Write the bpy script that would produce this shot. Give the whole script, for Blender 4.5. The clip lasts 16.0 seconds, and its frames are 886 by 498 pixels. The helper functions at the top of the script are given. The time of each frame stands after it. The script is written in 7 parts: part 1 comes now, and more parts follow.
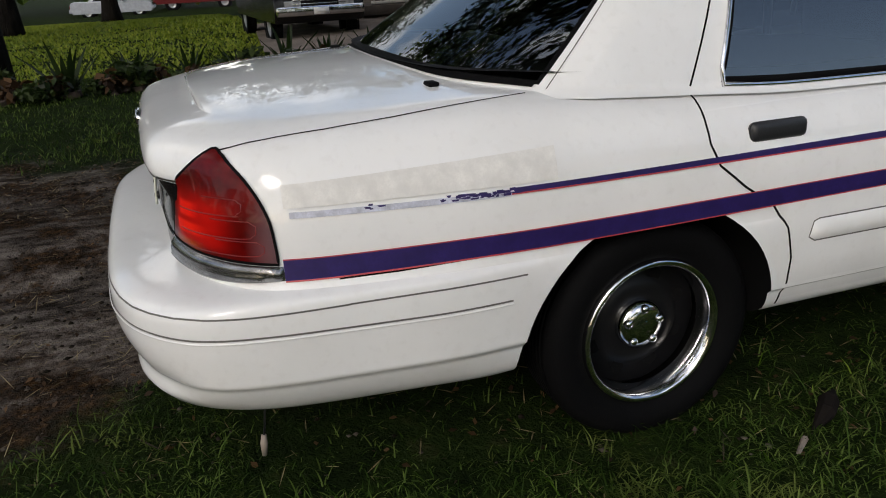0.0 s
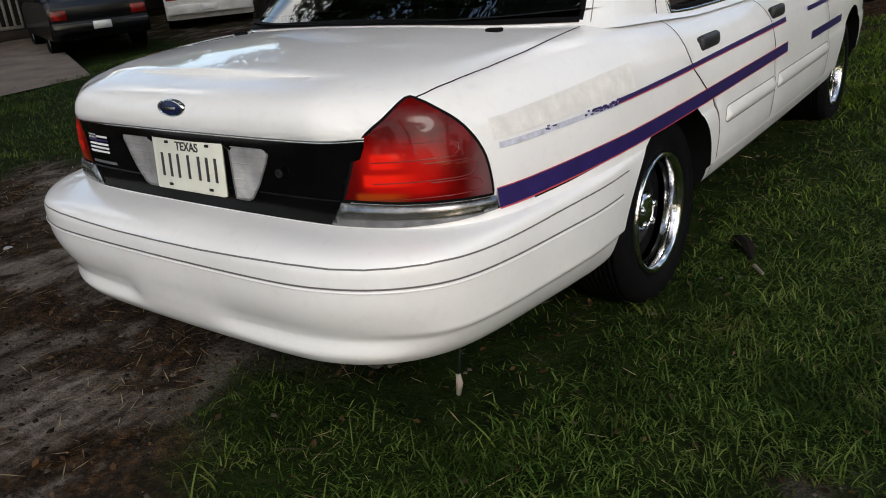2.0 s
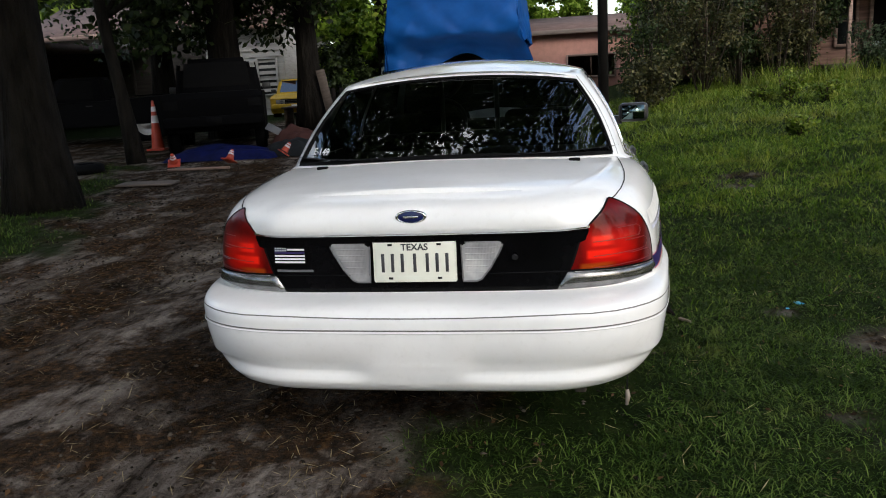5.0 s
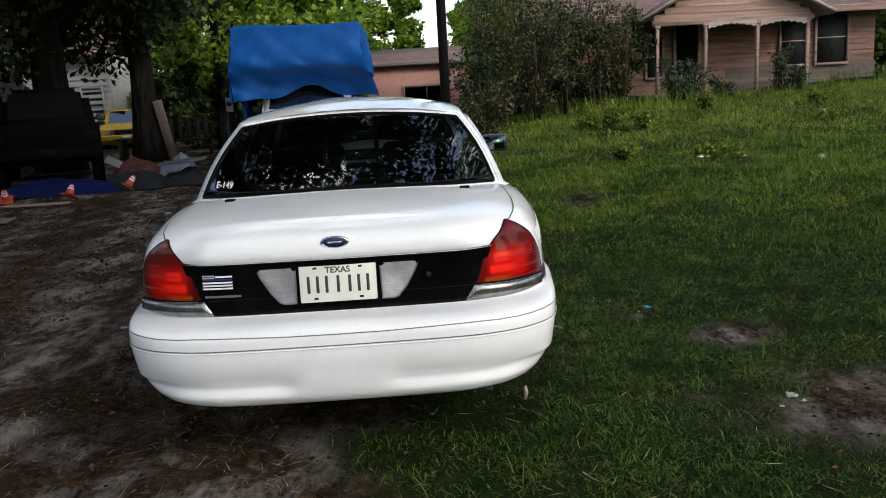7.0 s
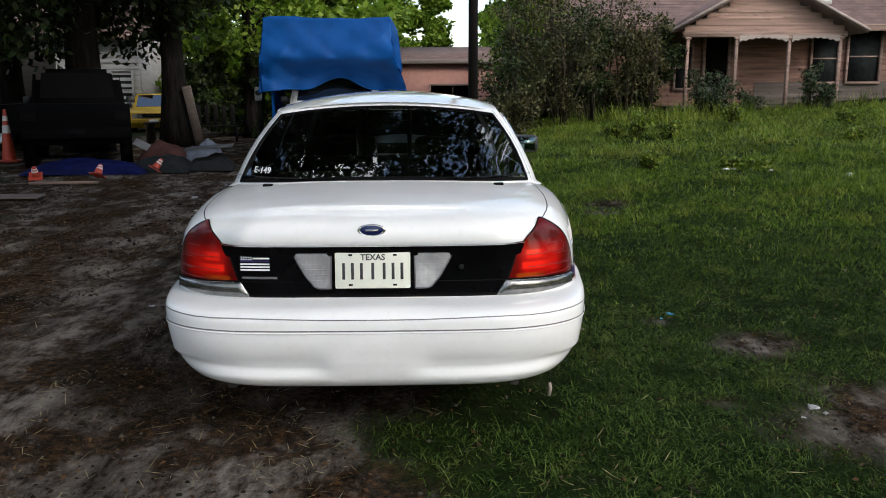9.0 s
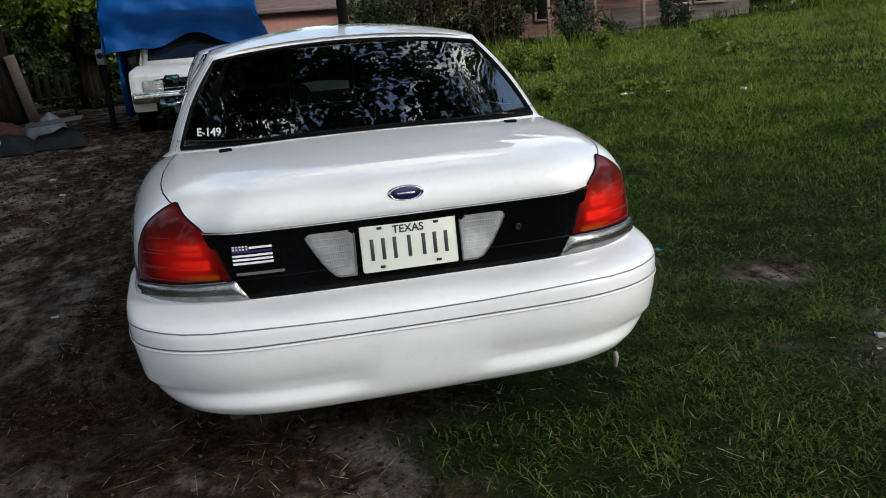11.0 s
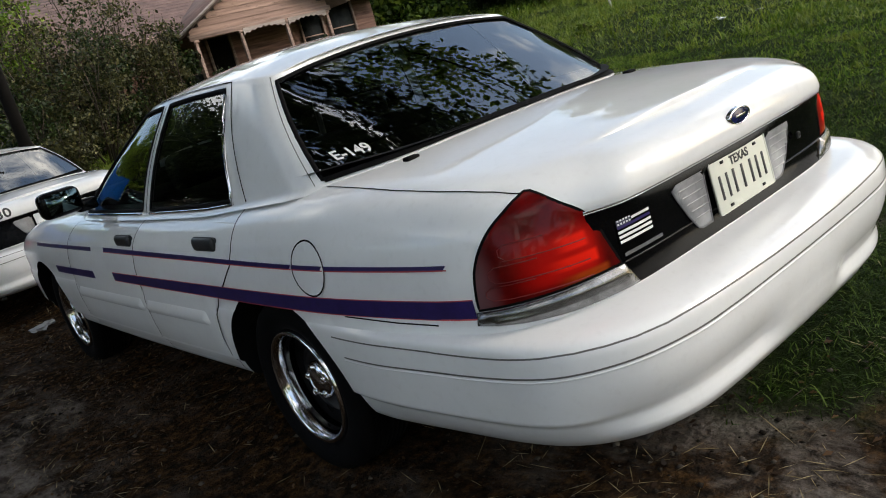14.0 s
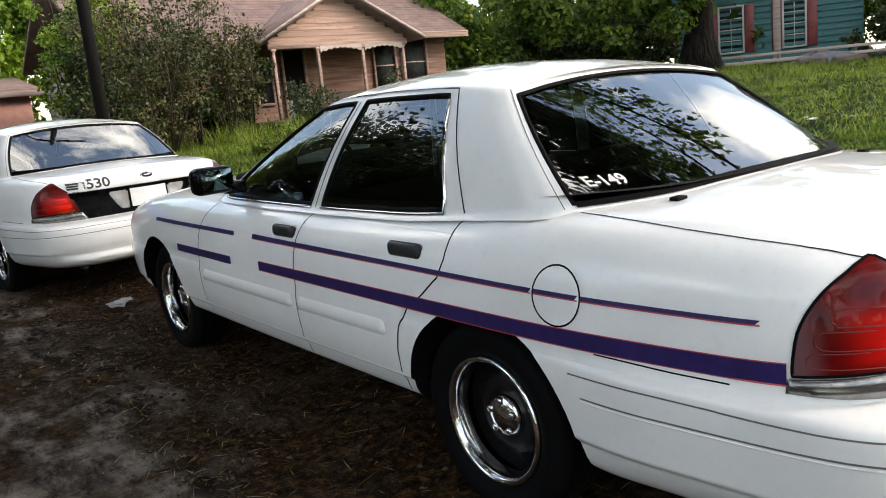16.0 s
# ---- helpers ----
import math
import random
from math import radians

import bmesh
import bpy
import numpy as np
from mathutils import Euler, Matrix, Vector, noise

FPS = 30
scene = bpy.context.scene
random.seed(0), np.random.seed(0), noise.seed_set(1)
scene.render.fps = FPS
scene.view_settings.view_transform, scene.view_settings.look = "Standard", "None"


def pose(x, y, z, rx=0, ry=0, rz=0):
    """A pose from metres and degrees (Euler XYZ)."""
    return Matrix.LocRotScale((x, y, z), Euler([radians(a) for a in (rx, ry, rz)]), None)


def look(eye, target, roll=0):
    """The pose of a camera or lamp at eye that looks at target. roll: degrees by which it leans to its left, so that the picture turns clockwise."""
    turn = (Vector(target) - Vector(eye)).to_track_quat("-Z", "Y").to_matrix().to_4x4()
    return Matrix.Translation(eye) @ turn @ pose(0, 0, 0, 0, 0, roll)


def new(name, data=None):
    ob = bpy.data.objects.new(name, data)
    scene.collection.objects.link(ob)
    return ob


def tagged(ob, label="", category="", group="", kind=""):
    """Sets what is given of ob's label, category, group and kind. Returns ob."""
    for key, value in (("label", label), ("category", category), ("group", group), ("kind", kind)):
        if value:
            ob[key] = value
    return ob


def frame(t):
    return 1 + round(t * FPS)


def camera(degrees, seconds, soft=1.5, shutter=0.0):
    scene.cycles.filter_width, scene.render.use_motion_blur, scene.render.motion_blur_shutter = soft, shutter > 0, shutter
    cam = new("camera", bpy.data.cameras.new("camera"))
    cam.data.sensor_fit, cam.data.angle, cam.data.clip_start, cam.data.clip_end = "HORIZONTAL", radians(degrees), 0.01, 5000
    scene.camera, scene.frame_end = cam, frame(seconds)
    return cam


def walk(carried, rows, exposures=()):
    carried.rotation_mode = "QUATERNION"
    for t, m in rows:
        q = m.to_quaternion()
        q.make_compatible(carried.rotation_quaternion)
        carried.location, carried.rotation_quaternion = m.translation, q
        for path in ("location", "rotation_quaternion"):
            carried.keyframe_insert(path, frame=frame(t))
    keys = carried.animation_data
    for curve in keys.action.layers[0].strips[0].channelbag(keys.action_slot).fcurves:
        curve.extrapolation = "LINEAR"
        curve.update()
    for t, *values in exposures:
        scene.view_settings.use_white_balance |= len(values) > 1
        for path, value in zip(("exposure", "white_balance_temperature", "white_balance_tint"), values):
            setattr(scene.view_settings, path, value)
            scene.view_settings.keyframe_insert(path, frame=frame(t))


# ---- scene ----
from mathutils.bvhtree import BVHTree

cam = camera(58.6, 16.0, soft=1.0, shutter=0.0)
PATH = [  # seconds, x, y, z, rx, ry, rz
    (0, 2.555, 0.232, 1.325, 69.64, 2.47, 69.74),
    (0.5, 2.345, -0.179, 1.274, 70.53, 4.70, 63.22),
    (1, 2.232, -0.543, 1.292, 72.02, 3.39, 58.44),
    (1.5, 2.124, -0.830, 1.296, 68.53, 3.36, 44.41),
    (2, 1.872, -1.103, 1.262, 68.83, 4.99, 35.87),
    (2.5, 1.760, -1.416, 1.232, 70.24, 1.93, 27.42),
    (3, 1.531, -1.669, 1.242, 72.90, 8.09, 20.22),
    (3.5, 1.216, -1.937, 1.272, 74.65, 4.92, 17.70),
    (6, 0.390, -2.757, 1.442, 78.14, 5.33, 1.52),
    (6.5, 0.335, -2.846, 1.445, 78.56, 4.59, -2.69),
    (7, 0.313, -2.885, 1.456, 78.92, 3.11, -2.67),
    (7.5, 0.278, -2.912, 1.455, 79.08, 1.98, -2.18),
    (8, 0.258, -2.938, 1.455, 79.18, 0.87, -1.50),
    (8.5, 0.242, -2.947, 1.456, 78.71, 0.43, -0.75),
    (9, 0.234, -2.939, 1.440, 78.97, 0.29, -0.99),
    (11.5, -0.639, -1.954, 1.329, 74.22, 4.61, -18.33),
    (12, -0.932, -1.767, 1.296, 77.00, 4.76, -25.03),
    (12.5, -1.202, -1.552, 1.322, 74.60, 8.46, -28.20),
    (13, -1.453, -1.317, 1.308, 76.79, 8.80, -32.81),
    (13.5, -1.772, -1.202, 1.314, 73.85, 10.79, -41.64),
    (14, -1.990, -0.976, 1.324, 75.02, 15.44, -41.62),
    (14.5, -2.174, -0.787, 1.345, 78.35, 15.85, -33.55),
    (15, -2.346, -0.702, 1.349, 79.12, 13.87, -37.01),
    (15.5, -2.406, -0.564, 1.341, 79.54, 9.43, -37.71),
    (16, -2.420, -0.413, 1.359, 78.98, 5.57, -38.52),
]
walk(cam, [(t, pose(*r)) for t, *r in PATH], exposures=[(0, 0.42, 7100, 11), (1.5, 0.58, 7100, 11), (2.5, 0.78, 7100, 11), (3.5, 0.92, 7050, 11), (6, 1.05, 6850, 9), (9, 1.07, 6800, 9), (11.5, 0.92, 6700, 8), (13, 0.97, 7000, 9), (14, 1.12, 7250, 9), (14.5, 0.95, 7300, 9), (15, 1.08, 7350, 9), (15.5, 1.85, 7600, 10), (16, 1.95, 7600, 10)])

# ---- daylight ----
world = bpy.data.worlds.new("sky")
scene.world = world
world.use_nodes = True
wt = world.node_tree
wt.nodes.clear()
sky = wt.nodes.new("ShaderNodeTexSky")
sky.sky_type = "NISHITA"
sky.sun_disc = False
sky.sun_elevation = radians(32)
sky.sun_rotation = radians(133)
sky.air_density = 1.0
sky.dust_density = 1.2
bgn = wt.nodes.new("ShaderNodeBackground")
bgn.inputs["Strength"].default_value = 0.14
wo = wt.nodes.new("ShaderNodeOutputWorld")
# broken white cloud drifting over blue sky
wco = wt.nodes.new("ShaderNodeTexCoord")
wnz = wt.nodes.new("ShaderNodeTexNoise")
wnz.inputs["Scale"].default_value = 2.4
wnz.inputs["Detail"].default_value = 7.0
wnz.inputs["Roughness"].default_value = 0.58
wt.links.new(wco.outputs["Generated"], wnz.inputs["Vector"])
wrp = wt.nodes.new("ShaderNodeValToRGB")
wrp.color_ramp.elements[0].position, wrp.color_ramp.elements[1].position = 0.49, 0.64
wt.links.new(wnz.outputs["Fac"], wrp.inputs[0])
wmx = wt.nodes.new("ShaderNodeMix")
wmx.data_type = "RGBA"
wmx.inputs[7].default_value = (9.0, 9.2, 9.4, 1)
wt.links.new(wrp.outputs[0], wmx.inputs[0])
wt.links.new(sky.outputs[0], wmx.inputs[6])
wt.links.new(wmx.outputs[2], bgn.inputs["Color"])
wt.links.new(bgn.outputs[0], wo.inputs["Surface"])
sun = new("sun", bpy.data.lights.new("sun", "SUN"))
sun.data.energy = 0.85
sun.data.angle = radians(18)
sun.data.color = (1.0, 0.99, 0.98)
sun.matrix_world = look((6.4, -6.0, 5.4), (0, 0, 0))

# ---- materials ----
class Nodes:
    """A small helper round one material's node tree."""

    def __init__(self, name):
        self.m = bpy.data.materials.new(name)
        self.m.use_nodes = True
        self.t = self.m.node_tree
        self.b = self.t.nodes["Principled BSDF"]

    def n(self, kind, **kw):
        node = self.t.nodes.new(kind)
        for k, v in kw.items():
            node.inputs[k].default_value = v
        return node

    def link(self, a, b):
        self.t.links.new(a, b)

    def coords(self, scale=1.0, generated=False):
        tc = self.n("ShaderNodeTexCoord")
        mp = self.n("ShaderNodeMapping")
        mp.inputs["Scale"].default_value = (scale, scale, scale) if not isinstance(scale, tuple) else scale
        self.link(tc.outputs["Generated" if generated else "Object"], mp.inputs["Vector"])
        return mp.outputs[0]

    def noise(self, scale, detail=4.0, vec=None, rough=0.55):
        nz = self.n("ShaderNodeTexNoise", Scale=scale, Detail=detail, Roughness=rough)
        self.link(vec if vec is not None else self.coords(), nz.inputs["Vector"])
        return nz.outputs["Fac"]

    def ramp(self, fac, stops):
        r = self.n("ShaderNodeValToRGB")
        el = r.color_ramp.elements
        while len(el) < len(stops):
            el.new(0.5)
        for e, (p, c) in zip(el, stops):
            e.position, e.color = p, (*c, 1) if len(c) == 3 else c
        self.link(fac, r.inputs[0])
        return r.outputs[0]

    def mix(self, fac, a, b, mode="MIX"):
        mx = self.t.nodes.new("ShaderNodeMix")
        mx.data_type, mx.blend_type = "RGBA", mode
        for slot, v in ((0, fac), (6, a), (7, b)):
            if isinstance(v, (int, float)):
                mx.inputs[slot].default_value = v
            elif isinstance(v, tuple):
                mx.inputs[slot].default_value = (*v, 1)
            else:
                self.link(v, mx.inputs[slot])
        return mx.outputs[2]

    def bump(self, height, strength=0.3, dist=0.01):
        bp = self.n("ShaderNodeBump", Strength=strength, Distance=dist)
        self.link(height, bp.inputs["Height"])
        self.link(bp.outputs[0], self.b.inputs["Normal"])

    def color(self, c):
        if isinstance(c, tuple):
            self.b.inputs["Base Color"].default_value = (*c, 1)
        else:
            self.link(c, self.b.inputs["Base Color"])

    def put(self, **kw):
        for k, v in kw.items():
            self.b.inputs[k.replace("_", " ")].default_value = v
        return self


def simple(name, col, rough=0.5, metal=0.0, vary=0.15, scale=6.0, bump=0.0, bscale=40.0, **kw):
    """A plain surface with two scales of tint and an optional fine relief."""
    k = Nodes(name)
    dark = tuple(c * (1 - vary) for c in col)
    light = tuple(min(1, c * (1 + vary)) for c in col)
    a = k.ramp(k.noise(scale), [(0.3, dark), (0.7, light)])
    b = k.mix(k.ramp(k.noise(scale * 7), [(0.4, (0, 0, 0)), (0.75, (0.5, 0.5, 0.5))]), a, dark)
    k.color(b)
    k.put(Roughness=rough, Metallic=metal, **kw)
    if bump:
        k.bump(k.noise(bscale, 6), bump, 0.01)
    return k.m


def car_paint(name, col, dirt=(0.30, 0.27, 0.22)):
    k = Nodes(name)
    big = k.noise(2.2, 5)
    fine = k.noise(38, 4)
    base = k.mix(k.ramp(big, [(0.42, (0, 0, 0)), (0.8, (0.16, 0.16, 0.16))]), col, dirt)
    base = k.mix(k.ramp(fine, [(0.55, (0, 0, 0)), (0.85, (0.10, 0.10, 0.10))]), base, dirt)
    k.color(base)
    k.put(Roughness=0.5, Coat_Weight=1.0, Coat_Roughness=0.025, Coat_IOR=1.5, Specular_IOR_Level=0.2)
    k.link(k.ramp(k.noise(9, 5), [(0.3, (0.42, 0.42, 0.42)), (0.8, (0.6, 0.6, 0.6))]), k.b.inputs["Roughness"])
    k.bump(k.noise(260, 2), 0.02, 0.002)
    return k.m


def glass_mat(name, tint=(0.35, 0.42, 0.40), rough=0.0):
    k = Nodes(name)
    tr = k.n("ShaderNodeBsdfTransparent")
    tr.inputs["Color"].default_value = (*tint, 1)
    gl = k.n("ShaderNodeBsdfGlossy", Roughness=rough)
    fr = k.n("ShaderNodeFresnel", IOR=3.0)
    mx = k.n("ShaderNodeMixShader")
    k.link(fr.outputs[0], mx.inputs[0])
    k.link(tr.outputs[0], mx.inputs[1])
    k.link(gl.outputs[0], mx.inputs[2])
    k.link(mx.outputs[0], k.t.nodes["Material Output"].inputs["Surface"])
    return k.m


PAINT = car_paint("white_car_paint", (0.88, 0.885, 0.89))
GAP = simple("panel_gap_black", (0.006, 0.006, 0.0065), 0.9, Specular_IOR_Level=0.05)
RUBBER = simple("black_rubber", (0.004, 0.004, 0.0045), 0.75, bump=0.15, bscale=90, Specular_IOR_Level=0.08)
BLACK = simple("gloss_black_trim", (0.003, 0.003, 0.0035), 0.12, vary=0.3, Specular_IOR_Level=0.12)
PLASTIC = simple("black_plastic", (0.020, 0.021, 0.024), 0.45, bump=0.1, bscale=200)
CHROME = simple("chrome", (0.75, 0.75, 0.76), 0.12, 1.0, vary=0.2, scale=14)
DULL_CHROME = simple("dull_chrome_strip", (0.24, 0.24, 0.24), 0.25, 0.9, vary=0.35, scale=25)
STEEL_BLACK = simple("black_painted_steel", (0.007, 0.007, 0.008), 0.4, 0.0, Specular_IOR_Level=0.25)
INTERIOR = simple("dark_cloth_interior", (0.014, 0.0145, 0.016), 0.85, bump=0.2, bscale=120, Specular_IOR_Level=0.1)
GLASS = glass_mat("tinted_car_glass", (0.90, 1.0, 0.96), 0.006)
STRIPE_BLUE = simple("purple_blue_vinyl_stripe", (0.025, 0.015, 0.105), 0.35, vary=0.25, scale=20)
STRIPE_RED = simple("red_pinstripe", (0.50, 0.06, 0.07), 0.4)
GHOST = simple("faded_stripe_residue", (0.78, 0.77, 0.75), 0.5, vary=0.1, scale=25)
WHITE_VINYL = simple("white_vinyl_lettering", (0.80, 0.80, 0.80), 0.5, vary=0.05)
NAVY = simple("navy_enamel", (0.010, 0.015, 0.07), 0.15)
PLATE = simple("licence_plate_face", (0.74, 0.75, 0.66), 0.4, vary=0.06)
PLATE_BAR = simple("plate_bar_black", (0.03, 0.03, 0.035), 0.5)
GREY_VINYL = simple("grey_vinyl", (0.12, 0.12, 0.13), 0.5)


def band(k, v, a, b, c, d):
    """1 between b and c of a value, falling off softly to 0 at a and d."""
    lo = k.n("ShaderNodeMapRange")
    lo.interpolation_type = "SMOOTHSTEP"
    lo.inputs["From Min"].default_value, lo.inputs["From Max"].default_value = a, b
    k.link(v, lo.inputs["Value"])
    hi = k.n("ShaderNodeMapRange")
    hi.interpolation_type = "SMOOTHSTEP"
    hi.inputs["From Min"].default_value, hi.inputs["From Max"].default_value = c, d
    hi.inputs["To Min"].default_value, hi.inputs["To Max"].default_value = 1.0, 0.0
    k.link(v, hi.inputs["Value"])
    m = k.n("ShaderNodeMath")
    m.operation = "MULTIPLY"
    k.link(lo.outputs[0], m.inputs[0])
    k.link(hi.outputs[0], m.inputs[1])
    return m.outputs[0]


def tail_lens(name):
    """Deep red moulded opaque lens: the gleam of two reflector bowls is painted as brighter red, an amber bowl below,
    smoky outer edge.
    """
    k = Nodes(name)
    sep = k.n("ShaderNodeSeparateXYZ")
    k.link(k.coords(), sep.inputs[0])
    ax = k.n("ShaderNodeMath")
    ax.operation = "ABSOLUTE"
    k.link(sep.outputs["X"], ax.inputs[0])
    x, z = ax.outputs[0], sep.outputs["Z"]

    def mul(a, b, f=1.0):
        m = k.n("ShaderNodeMath")
        m.operation = "MULTIPLY"
        k.link(a, m.inputs[0])
        k.link(b, m.inputs[1])
        m2 = k.n("ShaderNodeMath")
        m2.operation = "MULTIPLY"
        m2.inputs[1].default_value = f
        k.link(m.outputs[0], m2.inputs[0])
        return m2.outputs[0]
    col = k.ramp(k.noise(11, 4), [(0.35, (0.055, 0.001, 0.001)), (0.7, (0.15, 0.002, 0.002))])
    # bright patches painted where the bowls would throw light back
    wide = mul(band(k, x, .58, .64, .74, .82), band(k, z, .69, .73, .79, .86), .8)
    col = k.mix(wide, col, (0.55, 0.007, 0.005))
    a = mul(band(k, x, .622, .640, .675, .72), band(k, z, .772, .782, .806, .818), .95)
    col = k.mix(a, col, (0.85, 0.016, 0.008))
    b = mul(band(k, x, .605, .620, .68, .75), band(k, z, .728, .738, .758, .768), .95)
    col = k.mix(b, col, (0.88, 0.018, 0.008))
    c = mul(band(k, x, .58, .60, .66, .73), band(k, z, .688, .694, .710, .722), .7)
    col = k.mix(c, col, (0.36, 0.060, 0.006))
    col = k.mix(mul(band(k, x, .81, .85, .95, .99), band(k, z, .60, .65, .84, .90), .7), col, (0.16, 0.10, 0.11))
    k.color(col)
    k.put(Roughness=0.3, Coat_Weight=0.22, Coat_Roughness=0.02, Specular_IOR_Level=0.1)
    k.bump(k.noise(30, 2), 0.05, 0.004)
    return k.m


def lens(name, a, b, c):
    """Moulded lamp plastic: fine prism ribs and blotches of inner reflector."""
    k = Nodes(name)
    v = k.n("ShaderNodeTexVoronoi", Scale=16.0)
    k.link(k.coords((1.0, 1.0, 2.0)), v.inputs["Vector"])
    col = k.ramp(k.noise(9, 4), [(0.32, a), (0.55, b), (0.75, c)])
    k.color(col)
    k.put(Roughness=0.25, Coat_Weight=0.35, Coat_Roughness=0.04, Subsurface_Weight=0.0, Specular_IOR_Level=0.4)
    w = k.n("ShaderNodeTexWave", Scale=60.0, Distortion=0.0)
    k.link(k.coords(), w.inputs["Vector"])
    k.bump(w.outputs["Fac"], 0.12, 0.004)
    return k.m


RED_LENS = lens("red_tail_lamp_lens", (0.10, 0.002, 0.002), (0.22, 0.004, 0.003), (0.36, 0.010, 0.006))
CLEAR_LENS = lens("clear_reverse_lamp_lens", (0.20, 0.20, 0.21), (0.33, 0.33, 0.34), (0.50, 0.50, 0.50))
TAIL_LENS = tail_lens("deep_red_tail_lamp_lens")
RIB_RED = simple("dark_red_lens_rib", (0.15, 0.004, 0.004), 0.3)

# ---- building helpers ----
def mesh_of(name, verts, faces, mat=None, smooth=True):
    me = bpy.data.meshes.new(name)
    me.from_pydata([tuple(v) for v in verts], [], faces)
    if mat:
        me.materials.append(mat)
    me.polygons.foreach_set("use_smooth", [smooth] * len(me.polygons))
    me.update()
    return me


def part(name, bm, material, parent, label="", smooth=True):
    """Links a bmesh (or a finished mesh) as one mesh object under a thing or a part."""
    if isinstance(bm, bmesh.types.BMesh):
        me = bpy.data.meshes.new(name)
        bm.to_mesh(me)
        bm.free()
        me.polygons.foreach_set("use_smooth", [smooth] * len(me.polygons))
    else:
        me = bm
    if material and not me.materials:
        me.materials.append(material)
    ob = new(name, me)
    ob.parent = parent
    if label:
        ob["label"] = label
    return ob


def thing(name, m, label, category, group="", kind=""):
    ob = new(name)
    ob.empty_display_size = 0.2
    ob.matrix_world = m
    return tagged(ob, label, category, group, kind)


def box(bm, x0, x1, y0, y1, z0, z1, bevel=0.0, seg=2):
    made = bmesh.ops.create_cube(bm, size=1.0)
    vs = made["verts"]
    for v in vs:
        v.co = Vector(((x0 + x1) / 2 + v.co.x * (x1 - x0), (y0 + y1) / 2 + v.co.y * (y1 - y0), (z0 + z1) / 2 + v.co.z * (z1 - z0)))
    if bevel:
        es = list({e for v in vs for e in v.link_edges})
        bmesh.ops.bevel(bm, geom=es, offset=bevel, segments=seg, affect="EDGES", profile=0.5)
    return bm


def boxed(*a, **k):
    return box(bmesh.new(), *a, **k)


def tube(bm, pts, radii, n=10, cap=True):
    """A tapered tube along points."""
    pts = [Vector(p) for p in pts]
    if isinstance(radii, (int, float)):
        radii = [radii] * len(pts)
    rings = []
    up = Vector((0.31, 0.17, 0.93))
    for i, (p, r) in enumerate(zip(pts, radii)):
        d = (pts[min(i + 1, len(pts) - 1)] - pts[max(i - 1, 0)]).normalized()
        if abs(d.dot(up)) > 0.97:
            up = Vector((0.9, 0.3, 0.1))
        a = d.cross(up).normalized()
        b = d.cross(a)
        rings.append([bm.verts.new(p + (a * math.cos(2 * math.pi * j / n) + b * math.sin(2 * math.pi * j / n)) * r) for j in range(n)])
    for r0, r1 in zip(rings, rings[1:]):
        for j in range(n):
            bm.faces.new((r0[j], r0[(j + 1) % n], r1[(j + 1) % n], r1[j]))
    if cap:
        bm.faces.new(rings[0][::-1])
        bm.faces.new(rings[-1])
    return bm


def lathe(bm, prof, n=32, axis="x", at=(0, 0, 0)):
    """Turns a profile of (along, radius) round an axis."""
    rings = []
    for a, r in prof:
        ring = []
        for j in range(n):
            c, s = math.cos(2 * math.pi * j / n) * r, math.sin(2 * math.pi * j / n) * r
            co = (a, c, s) if axis == "x" else ((c, a, s) if axis == "y" else (c, s, a))
            ring.append(bm.verts.new(Vector(co) + Vector(at)))
        rings.append(ring)
    for r0, r1 in zip(rings, rings[1:]):
        for j in range(n):
            bm.faces.new((r0[j], r0[(j + 1) % n], r1[(j + 1) % n], r1[j]))
    bmesh.ops.recalc_face_normals(bm, faces=bm.faces)
    return bm


def hermite(xs, ys):
    """A smooth curve through points; returns a function."""
    xs, ys = np.array(xs, float), np.array(ys, float)
    d = np.diff(ys) / np.diff(xs)
    m = np.concatenate([[d[0]], np.where(d[:-1] * d[1:] > 0, 2 * d[:-1] * d[1:] / (d[:-1] + d[1:] + 1e-12), 0), [d[-1]]])

    def f(x):
        x = np.clip(np.asarray(x, float), xs[0], xs[-1])
        i = np.clip(np.searchsorted(xs, x) - 1, 0, len(xs) - 2)
        h = xs[i + 1] - xs[i]
        t = (x - xs[i]) / h
        return ((2 * t**3 - 3 * t**2 + 1) * ys[i] + (t**3 - 2 * t**2 + t) * h * m[i] + (-2 * t**3 + 3 * t**2) * ys[i + 1] + (t**3 - t**2) * h * m[i + 1])
    return f


def spline2(ctrl, per):
    """Catmull-Rom through 2-D points, per samples each span; the points stay on it."""
    P = np.array(ctrl, float)
    out = []
    for i in range(len(P) - 1):
        p0, p1, p2, p3 = P[max(i - 1, 0)], P[i], P[i + 1], P[min(i + 2, len(P) - 1)]
        for k in range(per):
            t = k / per
            out.append(0.5 * (2 * p1 + (p2 - p0) * t + (2 * p0 - 5 * p1 + 4 * p2 - p3) * t * t + (3 * p1 - p0 - 3 * p2 + p3) * t**3))
    out.append(P[-1])
    return np.array(out)


def smoothstep(a, b, x):
    t = np.clip((np.asarray(x, float) - a) / (b - a), 0, 1)
    return t * t * (3 - 2 * t)


